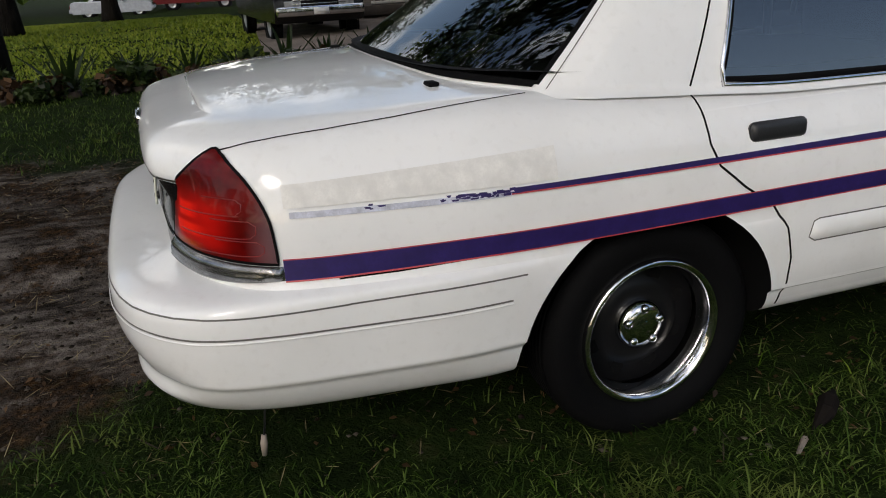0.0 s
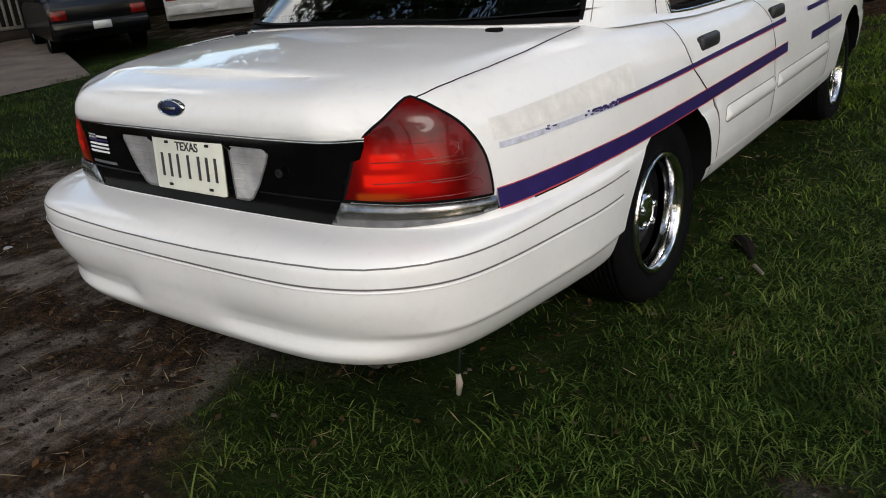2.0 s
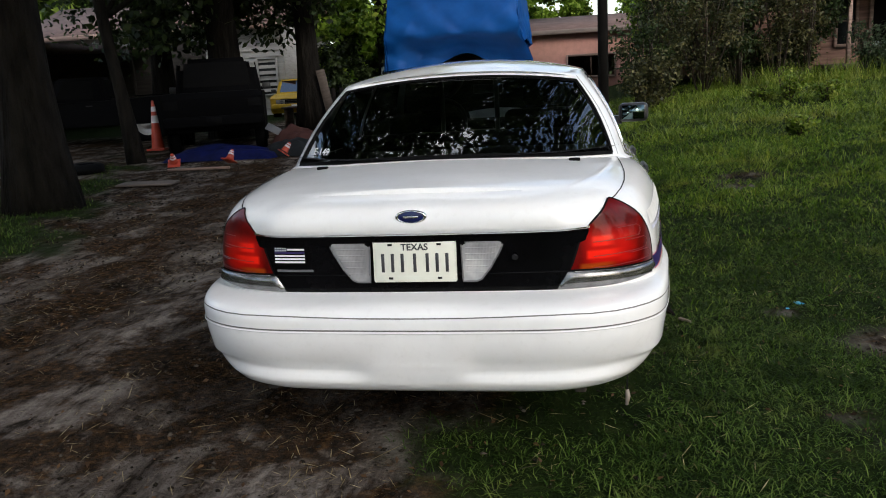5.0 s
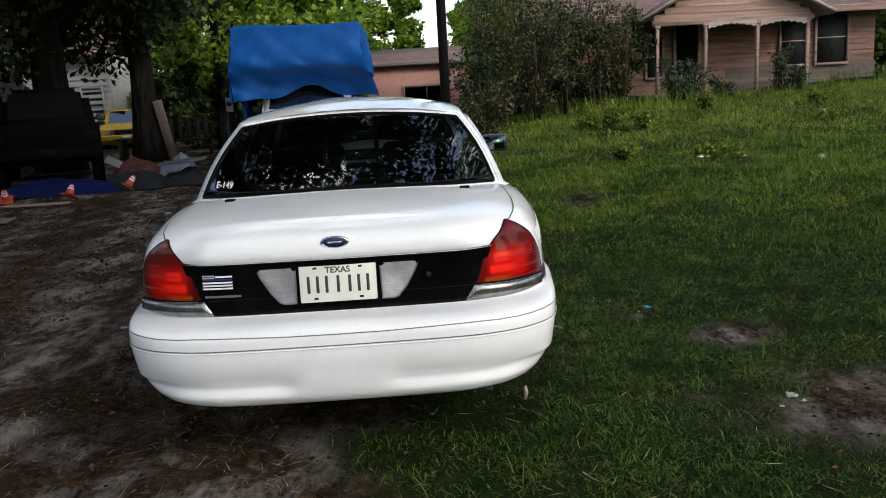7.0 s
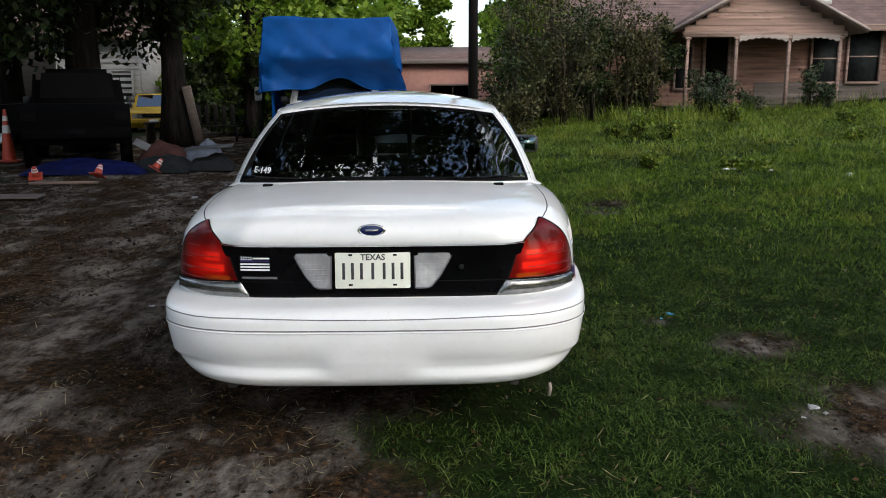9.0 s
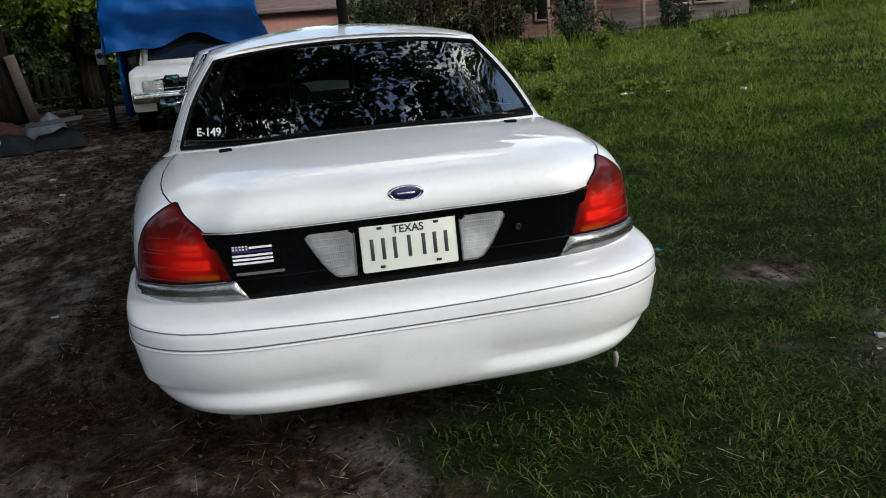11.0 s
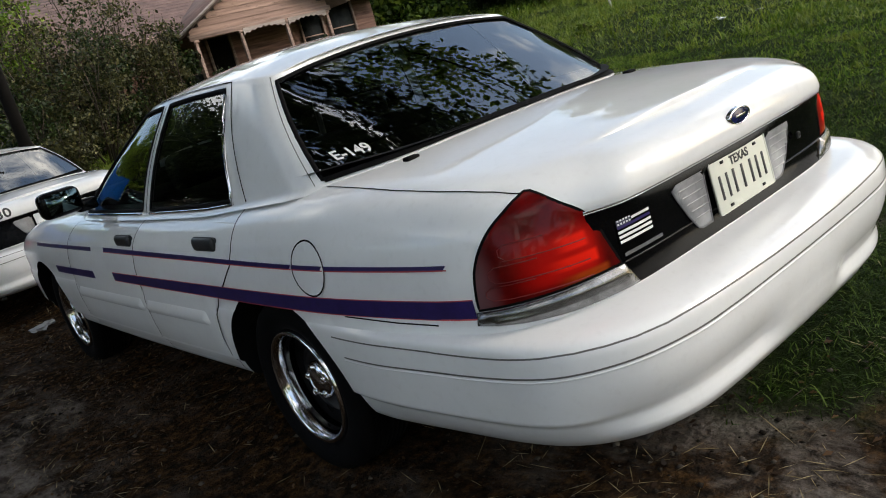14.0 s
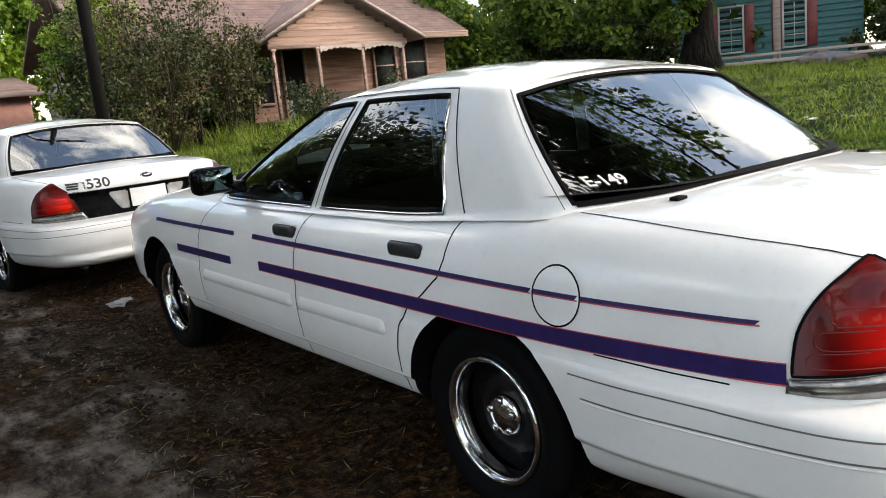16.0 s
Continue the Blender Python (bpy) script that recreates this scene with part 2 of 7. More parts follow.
def text_mesh(body, size, mat, extrude=0.0005, align="CENTER"):
    cu = bpy.data.curves.new("lettering", "FONT")
    cu.body, cu.size, cu.extrude, cu.align_x, cu.align_y, cu.offset = body, size, extrude, align, "CENTER", size * .022
    ob = bpy.data.objects.new("lettering", cu)
    scene.collection.objects.link(ob)
    bpy.context.view_layer.update()
    me = bpy.data.meshes.new_from_object(ob.evaluated_get(bpy.context.evaluated_depsgraph_get()))
    bpy.data.objects.remove(ob)
    bpy.data.curves.remove(cu)
    me.materials.clear()
    me.materials.append(mat)
    return me


class Skin:
    """Projects flat outlines and lines on a finished surface."""

    def __init__(self, mesh):
        self.bvh = BVHTree.FromPolygons([v.co.copy() for v in mesh.vertices], [list(p.vertices) for p in mesh.polygons])

    def drop(self, p, ray):
        """The surface point on the line through p along ray, coming from outside."""
        hit, nor, _, _ = self.bvh.ray_cast(Vector(p) - Vector(ray) * 1.5, Vector(ray), 3.0)
        if hit is None:
            hit, nor, _, _ = self.bvh.find_nearest(Vector(p))
        if nor.dot(Vector(ray)) > 0:
            nor = -nor
        return hit, nor

    def near(self, p):
        hit, nor, _, _ = self.bvh.find_nearest(Vector(p))
        return hit, nor

    def patch(self, outline, ray, offset=0.002, cell=0.03, thick=0.0):
        """A bmesh of a closed outline (3-D points near the surface) laid on it along ray."""
        ray = Vector(ray).normalized()
        u = ray.cross(Vector((0, 0, 1)))
        if u.length < 0.1:
            u = Vector((1, 0, 0))
        u.normalize()
        w = u.cross(ray).normalized()
        flat = [(Vector(p).dot(u), Vector(p).dot(w)) for p in outline]
        bm = bmesh.new()
        bm.faces.new([bm.verts.new((a, b, 0)) for a, b in flat])
        for axis in (0, 1):
            lo, hi = min(p[axis] for p in flat), max(p[axis] for p in flat)
            n = max(1, int((hi - lo) / cell))
            for k in range(1, n):
                no = (1, 0, 0) if axis == 0 else (0, 1, 0)
                at = lo + (hi - lo) * k / n
                bmesh.ops.bisect_plane(bm, geom=bm.verts[:] + bm.edges[:] + bm.faces[:], plane_co=(at, at, 0), plane_no=no)
        bmesh.ops.triangulate(bm, faces=bm.faces[:])
        mid = sum((Vector(p) for p in outline), Vector()) / len(outline)
        base = mid - u * mid.dot(u) - w * mid.dot(w)
        rim = {v for e in bm.edges if e.is_boundary for v in e.verts}
        for v in bm.verts:
            hit, nor = self.drop(base + u * v.co.x + w * v.co.y, ray)
            v.co = hit + nor * (offset if not (thick and v in rim) else max(offset - thick, 0.0005))
        bmesh.ops.recalc_face_normals(bm, faces=bm.faces[:])
        if bm.faces and sum((f.normal.dot(ray) for f in bm.faces)) > 0:
            bmesh.ops.reverse_faces(bm, faces=bm.faces[:])
        return bm

    def ribbon(self, pts, width, offset=0.001, step=0.02, ray=None, closed=False, round_=0.0):
        """A bmesh of a narrow band along a line near the surface; width may be (above, below)."""
        P = [Vector(p) for p in pts]
        if closed:
            P.append(P[0])
        dense = []
        for a, b in zip(P, P[1:]):
            n = max(1, int((b - a).length / step))
            dense += [a.lerp(b, k / n) for k in range(n)]
        dense.append(P[-1])
        on = [self.drop(p, ray) if ray else self.near(p) for p in dense]
        bm = bmesh.new()
        rows = []
        for i, (h, nor) in enumerate(on):
            t = (on[min(i + 1, len(on) - 1)][0] - on[max(i - 1, 0)][0])
            if closed and i in (0, len(on) - 1):
                t = on[1][0] - on[-2][0]
            side = nor.cross(t).normalized() * (width / 2)
            if round_:
                rows.append([bm.verts.new(h + side + nor * offset), bm.verts.new(h + side * 0.5 + nor * (offset + round_)), bm.verts.new(h - side * 0.5 + nor * (offset + round_)), bm.verts.new(h - side + nor * offset)])
            else:
                rows.append([bm.verts.new(h + side + nor * offset), bm.verts.new(h - side + nor * offset)])
        for r0, r1 in zip(rows, rows[1:]):
            for k in range(len(r0) - 1):
                bm.faces.new((r0[k], r1[k], r1[k + 1], r0[k + 1]))
        return bm


def mirrored(pts, s):
    return [(p[0] * s, p[1], p[2]) for p in pts]


# ---- the lie of the land ----
def ramp_up(t, soft=1.0):
    return 0.5 * (t + np.sqrt(t * t + soft * soft)) - 0.0


def ground_z(x, y):
    x, y = np.asarray(x, float), np.asarray(y, float)
    sx = np.minimum(ramp_up(x - 2.2, 1.2), 14) * 0.045
    wy = 0.3 + 0.7 * smoothstep(-1.0, 3.5, x)
    sy = (ramp_up(y - 3.2, 1.6) - ramp_up(y - 19.0, 2.0)) * 0.055 * wy
    base = sx + sy - 0.012 - 1.1 * smoothstep(20, 52, -x) - 0.2 * smoothstep(7, 12, -x) * (1 - smoothstep(6, 11, y))
    return base


def gz(x, y):
    return float(ground_z(x, y))

# ---- ground ----
def dirt_edge(y):
    """Where the dirt lane ends and the grass begins (x), along y."""
    return np.interp(y, [-12, -4, -1, .0, .6, 2, 5, 9, 12, 40], [.6, .45, .35, .15, .05, -.1, .1, .6, .8, 1.0])


def lane_left(y):
    return np.interp(y, [-12, -2, 1, 3, 5, 8, 12, 40], [-4.2, -3.4, -3.4, -3.9, -4.6, -6.0, -8.0, -9.0])


BARE = [(2.30, .30, .58, .42), (2.10, 1.37, .27, .23), (2.3, 6.2, .35, .25), (1.62, .52, .13, .08), (1.72, 1.95, .14, .09), (-12.5, 13.2, 6.5, 4.2), (-9.5, 9.2, 2.6, 1.3), (2.12, 5.77, .22, .14)]

k = Nodes("ground_soil")
big = k.noise(1.5, 10, None, .68)
mid = k.noise(3.4, 14, k.coords((1.5, 0.6, 1.0)), .74)
fine = k.noise(45, 6)
soil = k.ramp(mid, [(0.40, (0.005, 0.0035, 0.0025)), (0.46, (0.022, 0.016, 0.012)), (0.52, (0.085, 0.071, 0.060)), (0.62, (0.190, 0.166, 0.146))])
packed = k.ramp(k.noise(4.2, 14, k.coords((1.5, 0.55, 1.0)), .72), [(0.40, (0.014, 0.010, 0.007)), (0.46, (0.100, 0.082, 0.070)), (0.60, (0.250, 0.216, 0.190))])
trk = k.n("ShaderNodeAttribute")
trk.attribute_name = "packed"
soil = k.mix(trk.outputs["Fac"], soil, packed)
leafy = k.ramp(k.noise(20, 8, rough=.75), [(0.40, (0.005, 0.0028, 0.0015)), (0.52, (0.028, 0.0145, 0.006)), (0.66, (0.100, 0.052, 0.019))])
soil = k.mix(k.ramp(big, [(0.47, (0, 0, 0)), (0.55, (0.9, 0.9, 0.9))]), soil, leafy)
# brown leaves, together with the shade of cars and trees, as one darker colour
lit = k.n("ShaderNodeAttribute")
lit.attribute_name = "litter_and_shade"
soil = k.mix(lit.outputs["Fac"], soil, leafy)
soil = k.mix(k.ramp(k.noise(60, 3), [(0.62, (0, 0, 0)), (0.72, (0.4, 0.4, 0.4))]), soil, (0.10, 0.085, 0.07))
turf = k.ramp(k.noise(7, 6), [(0.3, (0.006, 0.011, 0.003)), (0.6, (0.015, 0.026, 0.006)), (0.8, (0.034, 0.034, 0.014))])
att = k.n("ShaderNodeAttribute")
att.attribute_name = "grassy"
k.color(k.mix(att.outputs["Fac"], soil, turf))
k.put(Roughness=0.95, Specular_IOR_Level=0.04)
k.bump(k.mix(0.5, k.noise(14, 10, rough=.7), fine), 1.0, 0.05)
SOIL = k.m


def grassiness(x, y):
    """1 on turf, 0 on bare soil; ragged at the edges."""
    e = dirt_edge(y)
    wob = .16 * np.sin(y * 3.1 + 1.3) + .12 * np.sin(y * 7.7 + x * 2) + .08 * np.sin(x * 9 + y * 5)
    g = smoothstep(-.12, .22, x - e + wob)
    l = lane_left(y)
    g = np.maximum(g, smoothstep(-.2, .5, l - x + wob * 2))
    for bx, by, rx, ry in BARE:
        d = np.sqrt(((x - bx) / rx) ** 2 + ((y - by) / ry) ** 2) + wob
        g = np.minimum(g, smoothstep(.6, 1.3, d))
    return g


def packed_earth(x, y):
    """1 on the bare wheel tracks of the lane, where feet and tyres keep the leaves away."""
    wob = .10 * np.sin(y * 1.9) + .07 * np.sin(y * 4.3 + 1)
    a = np.exp(-((x + 1.62 + .235 * y + wob) / .30) ** 2) * smoothstep(-2.5, .2, y)
    b = np.exp(-((x + .55 + .10 * np.sin(y * 3)) / .62) ** 2) * smoothstep(-2.2, -1.2, y) * (1 - smoothstep(.20, .65, y))
    c = np.exp(-((x + 3.0 + .22 * y - wob) / .26) ** 2)
    d = sum(np.exp(-((x - bx) / rx) ** 2 - ((y - by) / ry) ** 2) for bx, by, rx, ry in BARE[:2])
    return np.clip(a + b + .7 * c + .9 * d, 0, 1)


def litter_and_shade(x, y):
    """1 where brown leaves have gathered and shade is put into the soil colour: along the parked cars and between the
    tracks.
    """
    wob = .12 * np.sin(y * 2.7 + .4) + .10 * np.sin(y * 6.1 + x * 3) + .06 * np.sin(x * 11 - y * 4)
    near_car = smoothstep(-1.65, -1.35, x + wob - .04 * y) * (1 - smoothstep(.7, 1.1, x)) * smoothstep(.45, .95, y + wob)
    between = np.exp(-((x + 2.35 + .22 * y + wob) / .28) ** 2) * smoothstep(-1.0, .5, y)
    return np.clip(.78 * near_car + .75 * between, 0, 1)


def make_ground():
    fine = np.arange(-12, 16.01, .14)
    xs = np.concatenate([[-900, -400, -180, -90, -60, -45, -34, -27, -22, -18, -15], fine, [18, 21, 25, 30, 38, 50, 70, 110, 200, 420, 900]])
    fy = np.arange(-6, 14.01, .14)
    ys = np.concatenate([[-900, -400, -180, -90, -60, -40, -28, -20, -15, -11, -8.5, -7], fy, [15, 16, 17, 18, 19.5, 21, 24, 28, 34, 42, 60, 90, 160, 300, 550, 900]])
    X, Y = np.meshgrid(xs, ys)
    rs = np.random.RandomState(3)
    Z = ground_z(X, Y)
    nearm = (np.abs(X) < 10) & (Y > -5.5) & (Y < 13)
    bumps = sum(a * np.sin(fx * X + py * Y + ph) for a, fx, py, ph in ((.012, 1.7, .9, 0), (.008, -1.1, 2.3, 1), (.006, 3.9, -2.2, 2), (.005, 5.2, 4.1, .5)))
    ruts = -.035 * np.exp(-((X + 1.2 - .06 * Y) / .22) ** 2) - .035 * np.exp(-((X + 2.75 - .05 * Y) / .22) ** 2) + .015 * np.exp(-((X + 1.95) / .3) ** 2)
    Z = Z + np.where(nearm, bumps + ruts * (Y < 12) + rs.normal(0, .004, X.shape), 0)
    n, m = len(xs), len(ys)
    V = np.stack([X.ravel(), Y.ravel(), Z.ravel()], 1)
    idx = np.arange(n * m).reshape(m, n)
    F = np.stack([idx[:-1, :-1], idx[:-1, 1:], idx[1:, 1:], idx[1:, :-1]], -1).reshape(-1, 4)
    me = bpy.data.meshes.new("ground")
    me.from_pydata(V.tolist(), [], F.tolist())
    me.materials.append(SOIL)
    at = me.attributes.new("grassy", "FLOAT", "POINT")
    at.data.foreach_set("value", grassiness(X.ravel(), Y.ravel()).astype(np.float32))
    for nm, fn in (("packed", packed_earth), ("litter_and_shade", litter_and_shade)):
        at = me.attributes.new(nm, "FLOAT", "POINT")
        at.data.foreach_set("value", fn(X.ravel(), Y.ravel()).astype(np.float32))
    me.polygons.foreach_set("use_smooth", [True] * len(me.polygons))
    return tagged(new("ground", me), "dirt lane and patchy green grass, rising gently to the houses", "ground", "", "structure")


ground = make_ground()

# ---- the white saloon: body form, built once and used for every saloon of this make ----
OUTLINE = [(0, .205), (.2, .207), (.4, .212), (.55, .226), (.68, .266), (.77, .325), (.832, .40), (.868, .49), (.893, .62), (.921, .83), (.941, 1.05),
           (.952, 1.4), (.957, 1.9), (.961, 2.5), (.961, 3.1), (.956, 3.7), (.948, 4.2), (.93, 4.6), (.895, 4.92), (.82, 5.13), (.68, 5.26), (.45, 5.33), (.22, 5.355), (0, 5.36)]
# height, sideways, rear and front offset of the skin at that height
LEVELS = [(.265, -.30, .25, -.30), (.285, -.16, .02, -.15), (.305, -.09, -.07, -.06), (.33, -.052, -.125, -.01), (.37, -.034, -.150, .01), (.388, -.029, -.156, .015), (.402, -.013, -.160, .02), (.42, -.010, -.163, .02), (.46, -.005, -.171, .02), (.50, 0, -.175, .03),
          (.56, .004, -.175, .03), (.58, .004, -.172, .02), (.600, .003, -.155, .01), (.613, .001, -.115, -.01), (.620, -.001, -.05, -.03), (.625, -.003, 0, -.03), (.70, -.001, 0, -.03),
          (.75, -.003, .002, -.03), (.80, -.010, .004, -.04), (.835, -.018, .004, -.05), (.846, -.021, -.006, -.06), (.858, -.025, -.030, -.06), (.88, -.036, -.038, -.07), (.905, -.052, -.036, -.08),
          (.93, -.075, -.026, -.10), (.95, -.103, -.006, -.13), (.962, -.130, .022, -.16), (.972, -.160, .066, -.2), (.98, -.19, .125, -.24)]
BELT = hermite([0, .2, .4, 1.1, 1.5, 1.9, 2.5, 3.4, 3.9, 4.4, 4.9, 5.2, 5.4], [.962, .968, .975, .996, .978, .955, .950, .948, .955, .935, .88, .80, .74])
CROWN = hermite([0, .3, .6, 1.0, 3.8, 4.6, 5.4], [.01, .018, .030, .036, .05, .05, .02])
ARCH_R, ARCH_Z, ARCH_Y, AXLE_R, AXLE_F = .388, .318, 1.393, 1.425, 4.31


LAMP_FACE = hermite([.80, .835, .858, .88, .905, .93, .95, .965, .975, .98], [.004, .005, .004, .002, .002, .008, .024, .055, .086, .115])


def saloon_shell():
    ring = spline2(OUTLINE, 7)
    n = len(ring)
    x0, y0 = ring[:, 0], ring[:, 1]
    wr = 1 - smoothstep(.25, .80, y0)
    wf = smoothstep(4.7, 5.25, y0)
    ws = smoothstep(.25, .80, x0)
    flare = smoothstep(.22, .40, y0) * (1 - smoothstep(.75, 1.15, y0))
    rows = []
    zs, dxs, drs, dfs = (np.array(c) for c in zip(*LEVELS))
    fine = np.unique(np.concatenate([zs, (zs[:-1] + zs[1:]) / 2, [.345, .358, .383, .408]]))
    lip_z = hermite([.30, .350, .362, .380, .400, .425, .47, .50], [0, 0, .008, .020, .017, .008, .002, 0])
    lip_x = smoothstep(.13, .26, x0) * (1 - smoothstep(.72, .85, x0))
    fdx, fdr, fdf = hermite(zs, dxs), hermite(zs, drs), hermite(zs, dfs)
    for z in fine:
        bump = .032 * smoothstep(.31, .40, z) * (1 - smoothstep(.61, .64, z))
        x = np.maximum(x0 + fdx(z) * ws + bump * flare, 0)
        x[0] = x[-1] = 0
        dr = fdr(z) + (LAMP_FACE(z) - fdr(z)) * smoothstep(.53, .68, x0) * smoothstep(.80, .83, z)
        y = y0 + dr * wr + fdf(z) * wf
        if .30 < z < .50:
            y = y + float(lip_z(z)) * lip_x * wr * (y0 < 1)
        top = BELT(y)
        zz = z - .034 * (1 - smoothstep(.9, 1.25, y)) * (1 - smoothstep(.30, .42, z))
        zz = np.where(z > .666, .666 + (z - .666) * (top - .666) / (.98 - .666), zz) * np.ones(n)
        rows.append(np.stack([x, y, zz], 1))
    edge = rows[-1]
    for s in (.96, .90, .82, .72, .6, .45, .3, .15, 0):
        x = edge[:, 0] * s
        rows.append(np.stack([x, edge[:, 1], edge[:, 2] + CROWN(edge[:, 1]) * (1 - s ** 2)], 1))
    low = rows[0]
    rows.insert(0, np.stack([low[:, 0] * 0, low[:, 1], low[:, 2]], 1))
    V = np.array(rows)
    m = V.shape[0]
    left = V.copy()
    left[:, :, 0] *= -1
    verts = np.concatenate([V.reshape(-1, 3), left.reshape(-1, 3)])
    faces = []
    for i in range(m - 1):
        for j in range(n - 1):
            a = i * n + j
            faces.append((a, a + 1, a + n + 1, a + n))
            b = a + m * n
            faces.append((b, b + n, b + n + 1, b + 1))
    bm = bmesh.new()
    vs = [bm.verts.new(v) for v in verts]
    for f in faces:
        bm.faces.new([vs[k] for k in f])
    bmesh.ops.remove_doubles(bm, verts=bm.verts[:], dist=1e-5)
    bmesh.ops.dissolve_degenerate(bm, edges=bm.edges[:], dist=1e-6)
    bmesh.ops.recalc_face_normals(bm, faces=bm.faces[:])
    me = bpy.data.meshes.new("saloon_body")
    bm.to_mesh(me)
    bm.free()
    me.materials.append(PAINT)
    me.materials.append(GAP)
    me.polygons.foreach_set("use_smooth", [True] * len(me.polygons))
    return me


def cut_arches(me):
    """Cuts the four wheel openings through the sides."""
    ob = new("form", me)
    cuts = []
    for s in (-1, 1):
        for y in (ARCH_Y, AXLE_F):
            bm = bmesh.new()
            prof = []
            for k in range(33):
                a = math.pi * k / 32
                prof.append((y + ARCH_R * math.cos(a), ARCH_Z + ARCH_R * math.sin(a)))
            prof += [(y - ARCH_R * .98, .1), (y + ARCH_R * .98, .1)]
            ra = [bm.verts.new((s * .60, a, b)) for a, b in prof]
            rb = [bm.verts.new((s * 1.2, a, b)) for a, b in prof]
            bm.faces.new(ra)
            bm.faces.new(rb[::-1])
            for k in range(len(prof)):
                bm.faces.new((ra[k], rb[k], rb[(k + 1) % len(prof)], ra[(k + 1) % len(prof)]))
            bmesh.ops.recalc_face_normals(bm, faces=bm.faces[:])
            cm = bpy.data.meshes.new("cut")
            bm.to_mesh(cm)
            bm.free()
            cm.materials.append(PAINT)
            cm.materials.append(GAP)
            for p in cm.polygons:
                p.material_index = 1
            cut = new("cut", cm)
            md = ob.modifiers.new("cut", "BOOLEAN")
            md.operation, md.object, md.solver = "DIFFERENCE", cut, "EXACT"
            cuts.append(cut)
    bpy.context.view_layer.update()
    out = bpy.data.meshes.new_from_object(ob.evaluated_get(bpy.context.evaluated_depsgraph_get()))
    bpy.data.objects.remove(ob)
    for c in cuts:
        cm = c.data
        bpy.data.objects.remove(c)
        bpy.data.meshes.remove(cm)
    out.polygons.foreach_set("use_smooth", [True] * len(out.polygons))
    out.set_sharp_from_angle(angle=radians(32))
    return out


BODY_RAW = saloon_shell()
SKIN = Skin(BODY_RAW)

# greenhouse: matching points at the belt and at the roof's edge
CAB_LOW = [(0, .915), (.30, .932), (.55, .985), (.742, 1.13), (.79, 1.21), (.805, 1.30), (.818, 1.645), (.826, 2.05), (.832, 2.46), (.832, 2.55), (.827, 2.95), (.812, 3.35), (.79, 3.52), (.74, 3.62), (.5, 3.74), (.25, 3.79), (0, 3.81)]
CAB_TOP = [(0, 1.56), (.24, 1.556), (.43, 1.545), (.568, 1.525), (.605, 1.575), (.614, 1.66), (.618, 1.80), (.622, 2.06), (.621, 2.31), (.617, 2.39), (.609, 2.51), (.594, 2.64), (.566, 2.72), (.53, 2.76), (.35, 2.80), (.18, 2.815), (0, 2.82)]
PER = 4
ROOF_SIDE = hermite([1.5, 1.6, 1.9, 2.2, 2.5, 2.7, 2.85], [1.345, 1.362, 1.385, 1.39, 1.383, 1.365, 1.345])
ROOF_MID = hermite([1.5, 1.56, 1.8, 2.2, 2.5, 2.75, 2.85], [1.392, 1.402, 1.440, 1.462, 1.452, 1.415, 1.395])
VROWS = [0, .035, .12, .25, .4, .55, .7, .82, .90, .94, 1.0]


def roof_z(x, y):
    return ROOF_SIDE(y) + (ROOF_MID(y) - ROOF_SIDE(y)) * (1 - np.minimum(np.abs(x) / .62, 1) ** 2)


def cab_grid():
    lo, hi = spline2(CAB_LOW, PER), spline2(CAB_TOP, PER)
    zlo = BELT(lo[:, 1]) + .012 + CROWN(lo[:, 1]) * (1 - np.minimum(lo[:, 0] / .8, 1) ** 2) - .01
    zhi = roof_z(hi[:, 0], hi[:, 1])
    side = smoothstep(.5, .75, lo[:, 0])
    rows = [np.stack([lo[:, 0] + .030 * side, lo[:, 1] + np.where(lo[:, 1] < 2, -.022, .022) * (1 - side), zlo - .018], 1)]
    for v in VROWS:
        b = math.sin(math.pi * v)
        x = lo[:, 0] + (hi[:, 0] - lo[:, 0]) * v + .022 * b * side
        bow = .018 * b * (1 - side)
        y = lo[:, 1] + (hi[:, 1] - lo[:, 1]) * v + np.where(lo[:, 1] < 2, -bow, bow)
        z = zlo + (zhi - zlo) * v + .006 * b
        rows.append(np.stack([x, y, z], 1))
    edge = rows[-1]
    for s in (.95, .85, .7, .5, .25, 0):
        x = edge[:, 0] * s
        z = roof_z(x, edge[:, 1]) + .008 * (1 - s ** 6)
        rows.append(np.stack([x, edge[:, 1], z], 1))
    return np.array(rows)


CAB = cab_grid()
# windows as spans of the grid: first and last control point, first and last row
REAR_SPAN, SHIELD_SPAN = (0, 3), (13, 16)
DOOR_SPANS = ((6, 8), (9, 12))
V_GLASS = (2, 10)


def cab_shell():
    m, n = CAB.shape[:2]
    spans = [(REAR_SPAN, V_GLASS), (SHIELD_SPAN, V_GLASS)] + [(d, V_GLASS) for d in DOOR_SPANS]
    faces = []
    for i in range(m - 1):
        for j in range(n - 1):
            if any(a * PER <= j < b * PER and r0 <= i < r1 for (a, b), (r0, r1) in spans):
                continue
            a = i * n + j
            faces.append((a, a + 1, a + n + 1, a + n))
            b = a + m * n
            faces.append((b, b + n, b + n + 1, b + 1))
    left = CAB.copy()
    left[:, :, 0] *= -1
    bm = bmesh.new()
    vs = [bm.verts.new(v) for v in np.concatenate([CAB.reshape(-1, 3), left.reshape(-1, 3)])]
    for f in faces:
        bm.faces.new([vs[k] for k in f])
    bmesh.ops.remove_doubles(bm, verts=bm.verts[:], dist=1e-5)
    bmesh.ops.delete(bm, geom=[v for v in bm.verts if not v.link_faces], context="VERTS")
    bmesh.ops.recalc_face_normals(bm, faces=bm.faces[:])
    return bm


